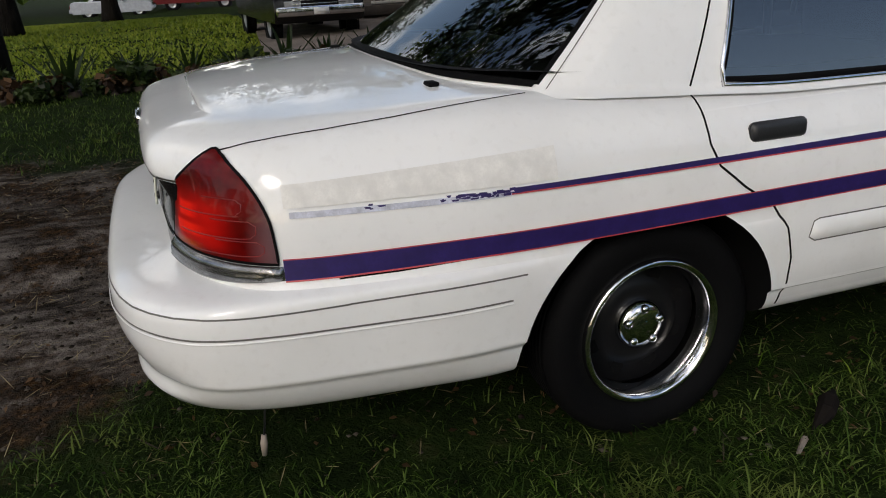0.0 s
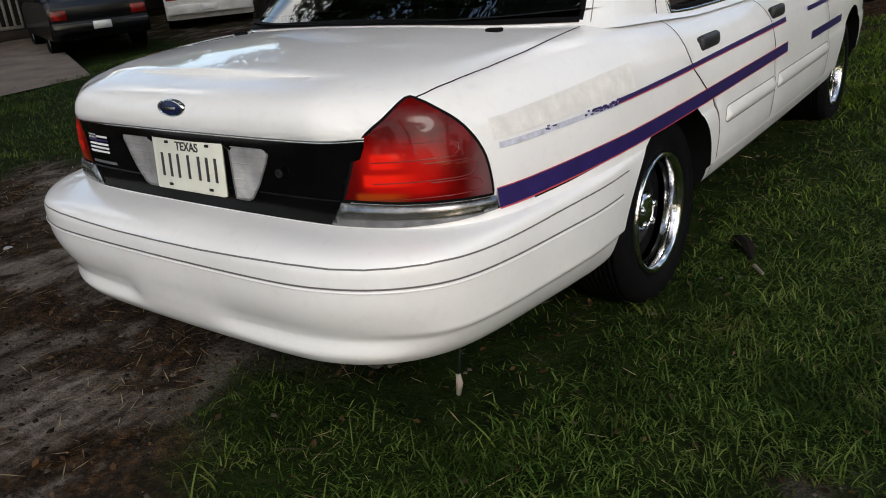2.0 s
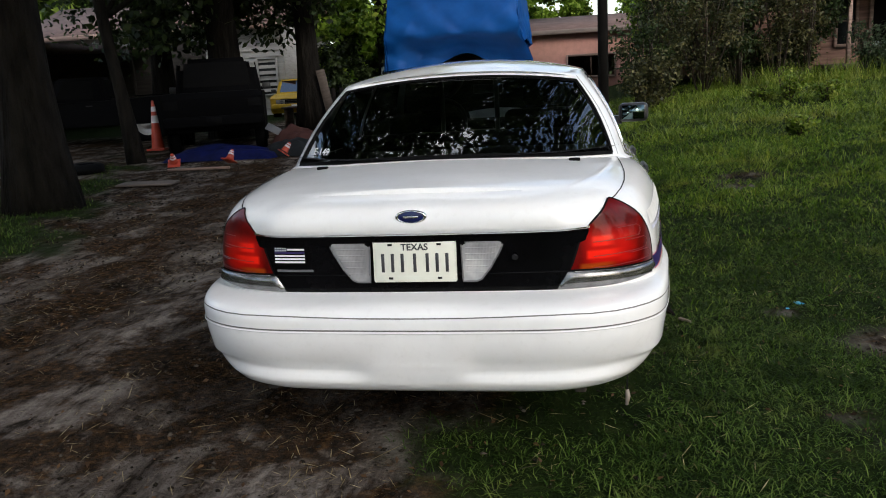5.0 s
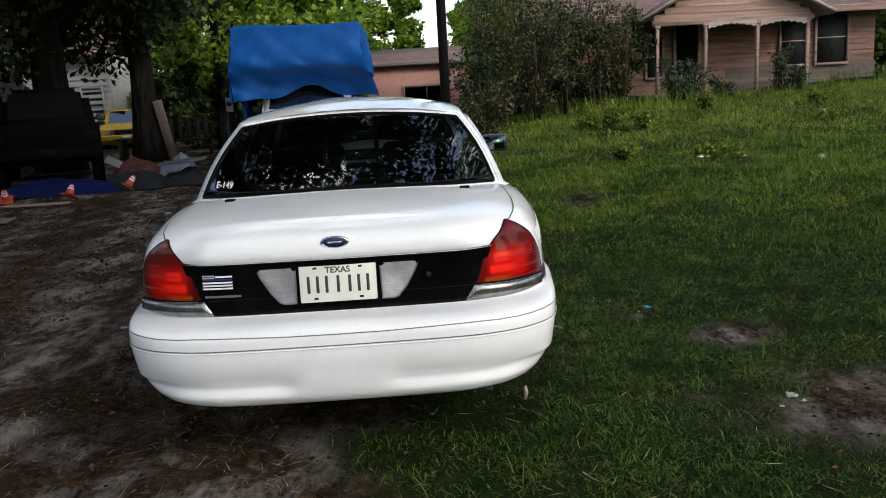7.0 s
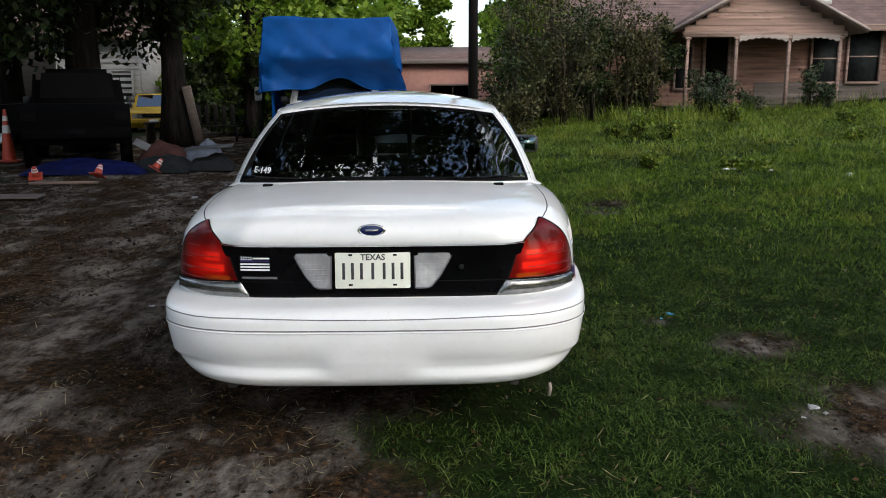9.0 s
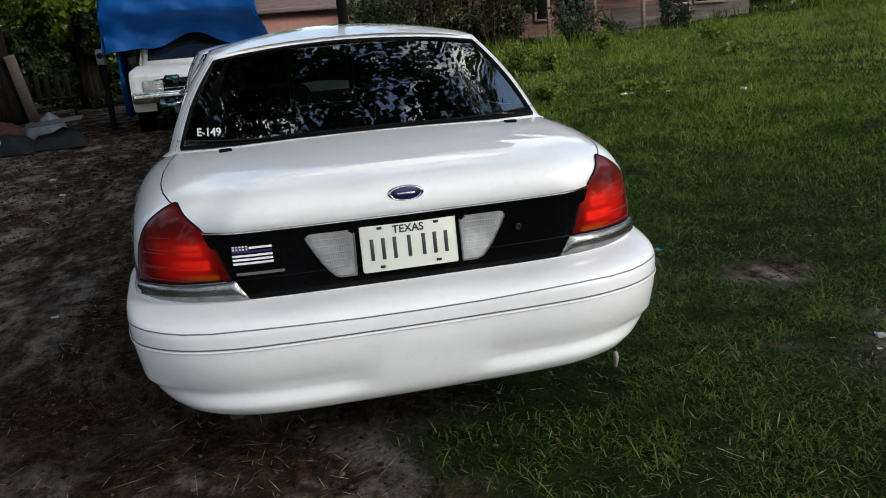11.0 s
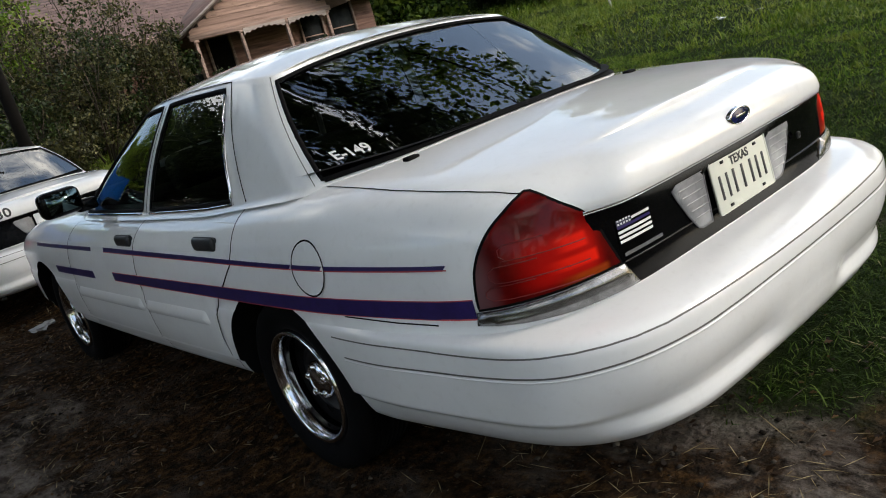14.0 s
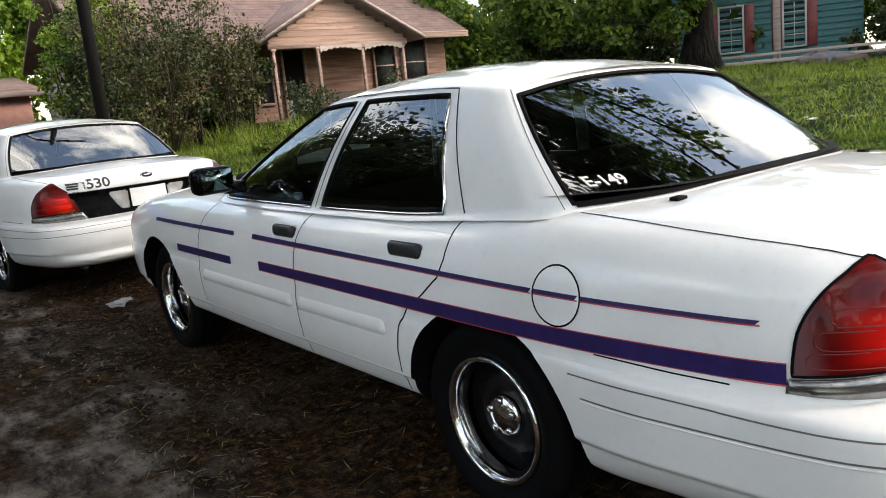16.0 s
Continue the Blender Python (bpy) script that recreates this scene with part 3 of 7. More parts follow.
def cab_point(j, i, s=1):
    p = CAB[i, j]
    return Vector((p[0] * s, p[1], p[2]))


def span_loop(span, s=1, both=False):
    """The edge of a window as points, all round."""
    (a, b), (r0, r1) = span, V_GLASS
    a, b = a * PER, b * PER
    if both:
        bot = [cab_point(j, r0, -1) for j in range(b, 0, -1)] + [cab_point(j, r0) for j in range(0, b + 1)] if a == 0 else [cab_point(j, r0, -1) for j in range(a, b)] + [cab_point(j, r0) for j in range(b, a - 1, -1)]
        far, near_ = (b, b) if a == 0 else (a, a)
        right = [cab_point(far, i) for i in range(r0, r1 + 1)]
        top = [cab_point(j, r1) for j in range(b, 0, -1)] + [cab_point(j, r1, -1) for j in range(0, b + 1)] if a == 0 else [cab_point(j, r1) for j in range(a, b)] + [cab_point(j, r1, -1) for j in range(b, a - 1, -1)]
        leftc = [cab_point(near_, i, -1) for i in range(r1, r0 - 1, -1)]
        return bot + right[1:] + top[1:] + leftc[1:-1]
    bot = [cab_point(j, r0, s) for j in range(a, b + 1)]
    up = [cab_point(b, i, s) for i in range(r0, r1 + 1)]
    top = [cab_point(j, r1, s) for j in range(b, a - 1, -1)]
    dn = [cab_point(a, i, s) for i in range(r1, r0, -1)]
    return bot + up[1:] + top[1:] + dn[1:]


def glass_mesh(span, s=1, both=False, inset=.006):
    a, b = span[0] * PER, span[1] * PER
    r0, r1 = V_GLASS
    bm = bmesh.new()
    for sign in ((1, -1) if both else (s,)):
        g = [[bm.verts.new(cab_point(j, i, sign)) for j in range(a, b + 1)] for i in range(r0, r1 + 1)]
        for q0, q1 in zip(g, g[1:]):
            for k in range(len(q0) - 1):
                bm.faces.new((q0[k], q0[k + 1], q1[k + 1], q1[k]) if sign > 0 else (q0[k], q1[k], q1[k + 1], q0[k + 1]))
    bmesh.ops.remove_doubles(bm, verts=bm.verts[:], dist=1e-5)
    bmesh.ops.recalc_face_normals(bm, faces=bm.faces[:])
    bm.normal_update()
    mid = Vector((0, 2.2, 1.15))
    if sum(f.normal.dot(f.calc_center_median() - mid) for f in bm.faces) < 0:
        bmesh.ops.reverse_faces(bm, faces=bm.faces[:])
        bm.normal_update()
    for v in bm.verts:
        v.co -= v.normal * inset
    return bm


def band(loop, width, lift, centre, mat_thick=.004):
    """A raised strip along a closed line of points, lying across the window's edge."""
    bm = bmesh.new()
    P = [Vector(p) for p in loop]
    n = len(P)
    c = Vector(centre)
    rows = []
    for i, p in enumerate(P):
        t = (P[(i + 1) % n] - P[i - 1]).normalized()
        out = (p - c)
        out = (out - t * out.dot(t))
        nor = t.cross((P[i] - sum(P, Vector()) / n)).normalized()
        if nor.dot(p - Vector((0, 2.2, .9))) < 0:
            nor = -nor
        side = nor.cross(t).normalized()
        rows.append([bm.verts.new(p + side * width / 2 + nor * .0005), bm.verts.new(p + side * width / 3 + nor * lift), bm.verts.new(p - side * width / 3 + nor * lift), bm.verts.new(p - side * width / 2 - nor * mat_thick)])
    for i in range(n):
        r0, r1 = rows[i], rows[(i + 1) % n]
        for k in range(3):
            bm.faces.new((r0[k], r1[k], r1[k + 1], r0[k + 1]))
    bmesh.ops.recalc_face_normals(bm, faces=bm.faces[:])
    return bm


BODY = cut_arches(BODY_RAW)
CAB_BM = cab_shell()
CAB_MESH = bpy.data.meshes.new("saloon_roof")
CAB_BM.to_mesh(CAB_MESH)
CAB_BM.free()
CAB_MESH.materials.append(PAINT)
CAB_MESH.polygons.foreach_set("use_smooth", [True] * len(CAB_MESH.polygons))
CAB_SKIN = Skin(CAB_MESH)


def wheel(parent, x, y, s):
    """Tyre, black steel rim with bright trim ring and hub cap."""
    hub = new("wheel")
    hub.parent = parent
    hub.location = (x, y, .318)
    R = .330
    tread = [(-.105, R * .72), (-.112, R * .80), (-.112, R * .90), (-.098, R * .965), (-.075, R * .992)]
    for k in range(-3, 4):
        tread += [(k * .02 - .007, R), (k * .02 - .004, R), (k * .02 - .003, R * .975), (k * .02 + .003, R * .975), (k * .02 + .004, R)]
    tread += [(.075, R * .992), (.098, R * .965), (.112, R * .90), (.112, R * .80), (.105, R * .72), (.09, R * .66)]
    part("tyre", lathe(bmesh.new(), [(s * a, r) for a, r in tread], 40), RUBBER, hub, "black rubber tyre")
    part("rim", lathe(bmesh.new(), [(s * a, r) for a, r in [(-.09, .225), (.0, .205), (.02, .187), (.0, .15), (.025, .125), (.03, .085), (.02, .07), (.02, 0.001)]], 40), STEEL_BLACK, hub, "black painted steel rim")
    ring = part("trim_ring", lathe(bmesh.new(), [(s * a, r) for a, r in [(.085, .218), (.104, .216), (.109, .208), (.102, .198), (.085, .191), (.06, .187), (.045, .185)]], 48), CHROME, hub, "polished chrome trim ring")
    cap = bmesh.new()
    lathe(cap, [(s * a, r) for a, r in [(.02, .075), (.045, .072), (.055, .06), (.06, .045), (.064, .03), (.066, .012), (.066, 0.001)]], 24)
    for k in range(5):
        a = 2 * math.pi * k / 5 + .3
        lathe(cap, [(s * b, r) for b, r in [(.03, .014), (.062, .013), (.066, .008), (.067, .001)]], 8, at=(0, .053 * math.cos(a), .053 * math.sin(a)))
    part("hub_cap", cap, CHROME, hub, "chrome hub cap with five bosses")
    for k in range(8):
        a = 2 * math.pi * (k + .5) / 8
        bm = bmesh.new()
        lathe(bm, [(s * .014, .022), (s * .014, .001)], 12, at=(0, .145 * math.cos(a), .145 * math.sin(a)))
        part("vent_hole", bm, GAP, hub)
    return hub


SEAM_REAR_DOOR = [(.83, 1.545, .975), (.88, 1.540, .95), (.92, 1.535, .90), (.94, 1.535, .85), (.94, 1.560, .79), (.94, 1.64, .725), (.94, 1.735, .665), (.94, 1.79, .59), (.94, 1.815, .50), (.93, 1.82, .40), (.90, 1.82, .345)]
SEAM_B = [(.84, 2.50, .955), (.90, 2.505, .92), (.95, 2.51, .86), (.95, 2.52, .76), (.95, 2.53, .68), (.95, 2.53, .55), (.94, 2.53, .42), (.91, 2.53, .345)]
SEAM_A = [(.85, 3.50, .95), (.93, 3.52, .92), (.95, 3.56, .80), (.95, 3.60, .65), (.94, 3.60, .45), (.91, 3.60, .35)]
LAMP = [(.697, .323, .93), (.665, .27, .89), (.628, .222, .842), (.600, .212, .77), (.572, .205, .697), (.70, .255, .692), (.80, .34, .688), (.858, .425, .684),
        (.857, .424, .72), (.846, .42, .78), (.826, .405, .83), (.795, .385, .872), (.755, .358, .905), (.725, .34, .924)]
LAMP = [tuple(p) for p in spline2(LAMP[7:] + LAMP[:5], 3)] + LAMP[5:7]
CHROME_STRIP = [(.560, .208, .692), (.70, .26, .687), (.80, .345, .683), (.862, .432, .679), (.868, .435, .645), (.80, .345, .636), (.70, .26, .630), (.518, .205, .629)]


def side_strip(skin, y0, y1, za, zb, s, offset, cell=.05, ends=(0, 0)):
    """A long vinyl band on one flank between two heights; ends slant its two tips."""
    ys = np.linspace(y0, y1, max(2, int(abs(y1 - y0) / .12)))
    low = [(.95 * s, y, za(y)) for y in ys]
    high = [(.95 * s, y, zb(y)) for y in ys[::-1]]
    low[0] = (.95 * s, y0 + ends[0], za(y0))
    low[-1] = (.95 * s, y1 + ends[1], za(y1))
    return skin.patch(low + high, (-s, 0, 0), offset, cell)


def build_saloon(m, name, label, full=True, plate_mat=None):
    car = thing(name, m, label, "car", "white saloon cars")
    body = part("body", BODY, None, car, "white painted steel body")
    roof = part("roof", CAB_MESH, None, car, "white roof and pillars")
    # glass and its rubber
    panes = []
    for nm, span, s, both in [("rear_window", REAR_SPAN, 1, True), ("windscreen", SHIELD_SPAN, 1, True)] + [(("rear_door_window", "front_door_window")[k], d, s, False) for s in (1, -1) for k, d in enumerate(DOOR_SPANS)]:
        g = part(nm, glass_mesh(span, s, both), GLASS, car, "dark tinted glass pane")
        loop = span_loop(span, s, both)
        part("window_seal", band(loop, .016 if both else .018, .003, (0, 2.2, .9)), RUBBER, g, "black rubber window seal")
        panes.append(g)
        if not both:
            nb = (span[1] - span[0]) * PER + 1
            lp = [p + Vector((s * .0015, 0, -.014)) for p in loop[:nb]]
            if nm == "rear_door_window":
                lp = [p + Vector((s * .0015, -.012, 0)) for p in loop[-7:]] + lp
            bm = bmesh.new()
            tube(bm, [p + Vector((s * .006, 0, 0)) for p in lp], .0075, 6)
            part("sill_trim", bm, CHROME, g, "bright sill moulding")
    bm = bmesh.new()
    foot_line = [cab_point(j, 1, -1) for j in range(3 * PER, 0, -1)] + [cab_point(j, 1) for j in range(0, 3 * PER + 1)]
    head_line = [cab_point(j, 2, -1) for j in range(3 * PER, 0, -1)] + [cab_point(j, 2) for j in range(0, 3 * PER + 1)]
    lift = Vector((0, -.004, .003))
    q0, q1 = [bm.verts.new(p + lift) for p in foot_line], [bm.verts.new(p + lift) for p in head_line]
    for a, b, c, d in zip(q0, q0[1:], q1[1:], q1):
        bm.faces.new((a, b, c, d))
    part("edge_strip", bm, RUBBER, panes[0], "black strip at the foot of the glass")
    # fine joints on the pillars and along the roof's edge
    for s in (1, -1):
        j = DOOR_SPANS[0][0] * PER - 1
        line = [cab_point(j, i, s) for i in range(1, 12)] + [cab_point(q, 11, s) for q in range(j + 1, 12 * PER)]
        part("door_frame_gap", CAB_SKIN.ribbon(line, .006, .0012, .03), GAP, roof)
        part("pillar_seam", CAB_SKIN.ribbon([cab_point(3 * PER + 1, i, s) for i in range(1, 12)], .003, .0012, .03), GREY_GAP, roof)
        b = DOOR_SPANS[0][1] * PER + 2
        part("door_frame_gap", CAB_SKIN.ribbon([cab_point(b, i, s) for i in range(1, 11)], .006, .0012, .03), GAP, roof)
    # floor of the cabin seen through the glass, seats, dash
    lo = CAB[1]
    cabin = part("cabin", mesh_of("cabin", [(x * sg * .97, y, BELT(y) + .045) for sg in (1, -1) for x, y in ((p[0], p[1]) for p in lo)],
                 [(k, k + 1, len(lo) + k + 1, len(lo) + k) for k in range(len(lo) - 1)], INTERIOR), None, car, "dark interior")
    for s in (-1, 1):
        bm = bmesh.new()
        box(bm, s * .38 - .25, s * .38 + .25, 2.52, 2.68, .98, 1.16, .05, 3)
        box(bm, s * .38 - .13, s * .38 + .13, 2.52, 2.61, 1.175, 1.31, .04, 3)
        box(bm, s * .38 - .02, s * .38 + .02, 2.55, 2.58, 1.14, 1.20, .005, 1)
        part("front_seat", bm, INTERIOR, cabin, "dark cloth front seat with headrest")
    part("rear_seat", boxed(-.66, .66, 1.55, 1.72, .99, 1.10, .05, 3), INTERIOR, cabin, "dark rear bench seat")
    part("dashboard", boxed(-.70, .70, 3.25, 3.60, .99, 1.06, .03, 3), INTERIOR, cabin, "dark dashboard")
    wheel_pts = [(-.38 + .18 * math.cos(2 * math.pi * k / 24), 3.16 + .06 * math.sin(2 * math.pi * k / 24), 1.06 + .16 * math.sin(2 * math.pi * k / 24)) for k in range(25)]
    part("steering_wheel", tube(bmesh.new(), wheel_pts, .014, 8, False), PLASTIC, cabin, "black steering wheel")
    part("inside_mirror", boxed(-.10, .10, 2.86, 2.89, 1.26, 1.32, .01, 2), PLASTIC, cabin, "black inside mirror")
    for xb in (-.24, .10):
        bm = bmesh.new()
        tube(bm, [(xb, 2.42, 1.0), (xb, 2.40, 1.40)], .016, 8)
        part("cage_bar", bm, PLASTIC, cabin, "black partition upright")
    # openings: lids, doors, seams
    def seam(pts, width=.007, name_="panel_gap"):
        part(name_, SKIN.ribbon(pts, width, .0012), GAP, body)
    for s in (1, -1):
        seam(mirrored(SEAM_REAR_DOOR, s), .0065)
        seam(mirrored(SEAM_B, s), .006)
        seam(mirrored(SEAM_A, s), .006)
        seam(mirrored([(.757, 1.10, .995), (.765, .95, .99), (.772, .75, .982), (.765, .58, .975), (.745, .45, .962), (.72, .37, .945), (.697, .325, .931)], s), .0045)
        dz = -.003 if s > 0 else .004
        seam(mirrored([(.90, .56, .648 + dz), (.92, .70, .650 + dz), (.935, .93, .654 + dz)], s), .004)
        # doors laid on the flank a little proud
        rear = [(.95, 1.548, .925), (.95, 1.548, .862), (.95, 1.573, .795), (.95, 1.655, .73), (.95, 1.747, .667), (.95, 1.80, .59), (.95, 1.825, .50), (.95, 1.83, .36), (.95, 2.522, .36), (.95, 2.522, .68), (.95, 2.512, .76), (.95, 2.502, .86), (.95, 2.497, .925)]
        front = [(.95, 2.513, .925), (.95, 2.518, .86), (.95, 2.528, .76), (.95, 2.537, .68), (.95, 2.537, .36), (.95, 3.592, .36), (.95, 3.592, .65), (.95, 3.552, .80), (.95, 3.53, .915)]
        for nm, o in (("rear_door", rear), ("front_door", front)):
            door = part(nm, SKIN.patch(mirrored(o, s), (-s, 0, 0), .003, .06, .002), PAINT, car, "white painted door")
            hy = 1.748 if nm == "rear_door" else 2.627
            hbm = bmesh.new()
            hp, hn = SKIN.drop((.95 * s, hy, .862), (-s, 0, 0))
            box(hbm, -.012, .022, -.092, .092, -.027, .027, .018, 3)
            for v in hbm.verts:
                v.co = Vector((hp.x + v.co.x * s, hy + v.co.y, .862 + v.co.z))
            bmesh.ops.recalc_face_normals(hbm, faces=hbm.faces[:])
            part("handle", hbm, PLASTIC, door, "black plastic door handle")
            y0, y1 = (1.865, 2.515) if nm == "rear_door" else (2.56, 3.55)
            if full:
                mo = [(.95 * s, y0, .555), (.95 * s, y0 + .012, .597), (.95 * s, y0 + .03, .602), (.95 * s, y1, .602), (.95 * s, y1, .543), (.95 * s, y0 + .02, .543)]
                part("moulding", SKIN.patch(mo, (-s, 0, 0), .018, .02, .014), PAINT, door, "white rubbing moulding")
                if s > 0:
                    part("moulding_gap", SKIN.ribbon(mo, .008, .0038, ray=(-s, 0, 0), closed=True), GREY_GAP, door)
        # lamps
        inward = (-s * .7, .7, 0)
        shell = SKIN.patch(mirrored(LAMP, s), inward, .014, .015, .011)
        inner_v = [v for v in shell.verts if not v.is_boundary]
        for q in range(20):
            bmesh.ops.smooth_vert(shell, verts=inner_v, factor=.6, use_axis_x=True, use_axis_y=True, use_axis_z=True)
        for v in inner_v:
            hit, nor = SKIN.drop(v.co, inward)
            up = (v.co - hit).dot(nor)
            v.co += nor * max(0, .004 - up)
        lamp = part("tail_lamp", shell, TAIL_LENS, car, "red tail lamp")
        LENS_SKIN = Skin(lamp.data)
        for zt, zb, xo in ((.832, .795, .812), (.784, .744, .832), (.737, .702, .842)):
            yo = lambda x: float(np.interp(x, [.60, .70, .76, .80, .86], [.212, .258, .305, .345, .43]))
            line = [(x, yo(x), zb - .003 + .003 * smoothstep(.60, .80, x)) for x in (.645, .67, .70, .73, .76, .79, .81)]
            line += [(xo - .008, yo(xo - .008), zb + .002), (xo, yo(xo), zb + .012), (xo, yo(xo), zt - .010), (xo - .010, yo(xo - .01), zt), (xo - .04, yo(xo - .04), zt + .001), (xo - .08, yo(xo - .08), zt + .001)]
            part("rib", LENS_SKIN.ribbon(mirrored(line, s), .0026, .0002, .008, ray=inward, round_=.0012), RIB_RED, lamp)
        part("lamp_seal", SKIN.ribbon(mirrored(LAMP, s), .007, .004, ray=inward, closed=True), GAP, lamp, "black gap round the lamp")
        part("chrome_strip", SKIN.patch(mirrored(CHROME_STRIP, s), inward, .016, .012, .012), DULL_CHROME, lamp, "dull chrome strip under the lamp")
        # wheels
        wheel(car, s * .785, AXLE_R, s)
        wheel(car, s * .775, AXLE_F, s)
        # mirror
        mir = part("door_mirror", None_mirror(s), BLACK if s < 0 else PAINT_DARK, car, "black door mirror")
        part("mirror_glass", boxed(s * .97 - .075, s * .97 + .075, 3.165, 3.17, 1.025, 1.12, .0), MIRROR, mir, "mirror glass")
    # boot lid seam at the lower edge, black panel, reversing lamps
    panel = [(-.522, .21, .629), (-.575, .21, .70), (-.605, .21, .77), (-.630, .22, .845), (.630, .22, .845), (.605, .21, .77), (.575, .21, .70), (.522, .21, .629)]
    blackp = part("rear_panel", SKIN.patch(panel, (0, 1, 0), .003, .05), BLACK, car, "gloss black panel between the lamps")
    part("lid_trim", SKIN.ribbon([(-.62, .2, .848), (-.3, .19, .848), (.0, .18, .848), (.3, .19, .848), (.62, .2, .848)], .010, .003, ray=(0, 1, 0), round_=.002), CHROME, body, "thin bright strip on the lid's lower edge")
    part("panel_crease", SKIN.ribbon([(-.54, .21, .695), (.54, .21, .695)], .005, .0035, ray=(0, 1, 0), round_=.003), BLACK, blackp)
    for s in (1, -1):
        rl = [(s * .168, .21, .836), (s * .333, .21, .836), (s * .307, .21, .775), (s * .272, .21, .715), (s * .238, .21, .674), (s * .220, .21, .667), (s * .172, .21, .667)]
        rv = part("reverse_lamp", SKIN.patch(rl, (0, 1, 0), .011, .02, .006), CLEAR_LENS, blackp, "clear ribbed reversing lamp")
        part("bezel", SKIN.ribbon(rl, .006, .006, .012, ray=(0, 1, 0), closed=True, round_=.002), GREY_VINYL, rv, "grey bezel")
        for zr in (.812, .790, .768, .746, .724, .702):
            xo = float(np.interp(zr, [.668, .676, .715, .775, .835], [.19, .235, .268, .300, .325])) - .008
            part("prism", SKIN.ribbon([(s * .183, .21, zr), (s * xo, .21, zr)], .004, .0112, .03, ray=(0, 1, 0), round_=.0016), CLEAR_LENS, rv)
    part("keyhole", lathe(bmesh.new(), [(.20, .011), (.195, .011), (.193, .007), (.197, .001)], 14, "y", (.36, 0, .755)), STEEL_BLACK, blackp, "boot lock")
    # bumper grooves run round the corners
    half = lambda z, e, up: [(q[0], q[1], z + up * smoothstep(.1, .8, q[1])) for q in ((.2, .035), (.35, .045), (.5, .06), (.62, .08), (.70, .11), (.76, .15), (.81, .20), (.85, .27), (.88, .36), (.90, .46), (.915, .58), (.93, .75), (.94, e))]
    ringpts = lambda z, e, up=0: mirrored(half(z, e, up), -1)[::-1] + [(0, .03, z)] + half(z, e, up)
    part("bumper_groove", SKIN.ribbon(ringpts(.580, 1.01, .012), .0045, .001, .012), GREY_GAP, body)
    part("bumper_groove", SKIN.ribbon(ringpts(.536, .97, -.004), .005, .001, .012), GREY_GAP, body)
    part("bumper_edge", SKIN.ribbon(ringpts(.528, .97, -.004), .006, .002, .012, round_=.002), PAINT, body)
    for xt in (-.60, .58):
        part("tow_bracket", boxed(xt - .022, xt + .022, .21, .29, .238, .30, .010, 2), RUSTY, car, "rusty tow bracket under the bumper")
    # emblem, plate
    ep, en = SKIN.drop((0, .17, .912), (0, 1, 0))
    oval = bmesh.new()
    lathe(oval, [(.006, .058), (-.004, .057), (-.007, .050), (-.005, .046)], 32, "y")
    for v in oval.verts:
        v.co = Vector((v.co.x, v.co.y + ep.y - .002, v.co.z * .42 + .912))
    em = part("badge", oval, CHROME, car, "oval chrome-rimmed badge")
    inner = bmesh.new()
    lathe(inner, [(-.005, .047), (-.007, .040), (-.008, .001)], 32, "y")
    for v in inner.verts:
        v.co = Vector((v.co.x, v.co.y + ep.y - .0015, v.co.z * .42 + .912))
    part("badge_field", inner, NAVY, em, "navy enamel field")
    part("badge_mark", boxed(-.028, .028, ep.y - .0115, ep.y - .009, .909, .916, .002, 1), CHROME, em)
    if full or plate_mat:
        bm = boxed(-.1525, .1525, -.002, .002, -.076, .076, .006, 2)
        pl = part("licence_plate", bm, plate_mat or PLATE, car, "cream licence plate with its number hidden")
        pl.matrix_local = pose(0, .192, .747, -5, 0, 0)
        if full:
            tx = part("state_name", text_mesh("TEXAS", .034, PLATE_BAR), None, pl)
            tx.matrix_local = pose(0, -.003, .050, 90, 0, 0)
            for k, xb in enumerate((-.118, -.082, -.046, .0, .046, .082, .118)):
                part("plate_bar", boxed(xb - .006, xb + .006, -.0035, -.0015, -.040, .028, .001, 1), PLATE_BAR, pl)
            for xb, zb in ((-.09, .06), (.09, .06), (-.09, -.062), (.09, -.062)):
                part("plate_bolt", boxed(xb - .008, xb + .008, -.005, -.0015, zb - .004, zb + .004, .001, 1), STEEL_BLACK, pl)
    return car, body, blackp, panes


def None_mirror(s):
    bm = boxed(s * .975 - .10, s * .975 + .10, 3.17, 3.27, 1.005, 1.135, .035, 4)
    box(bm, min(s * .80, s * .90), max(s * .80, s * .90), 3.22, 3.30, .99, 1.05, .012, 2)
    return bm


RUSTY = simple("dull_rust", (.055, .045, .040), .85, vary=.4)
GREY_GAP = simple("bumper_groove_grey", (0.13, 0.125, 0.12), 0.6)
PAINT_DARK = simple("dark_grey_mirror_shell", (0.03, 0.03, 0.034), 0.35)
MIRROR = Nodes("mirror_glass").put(Metallic=1.0, Roughness=0.02, Base_Color=(0.10, 0.15, 0.15, 1)).m

main_car, main_body, main_panel, main_panes = build_saloon(pose(0, 0, 0), "police_saloon", "white four-door patrol saloon with worn purple-blue stripes")

# worn stripes on both flanks
def flat(v):
    return lambda y: v


def lean(y0, z0, y1, z1):
    return lambda y: z0 + (z1 - z0) * (y - y0) / (y1 - y0)


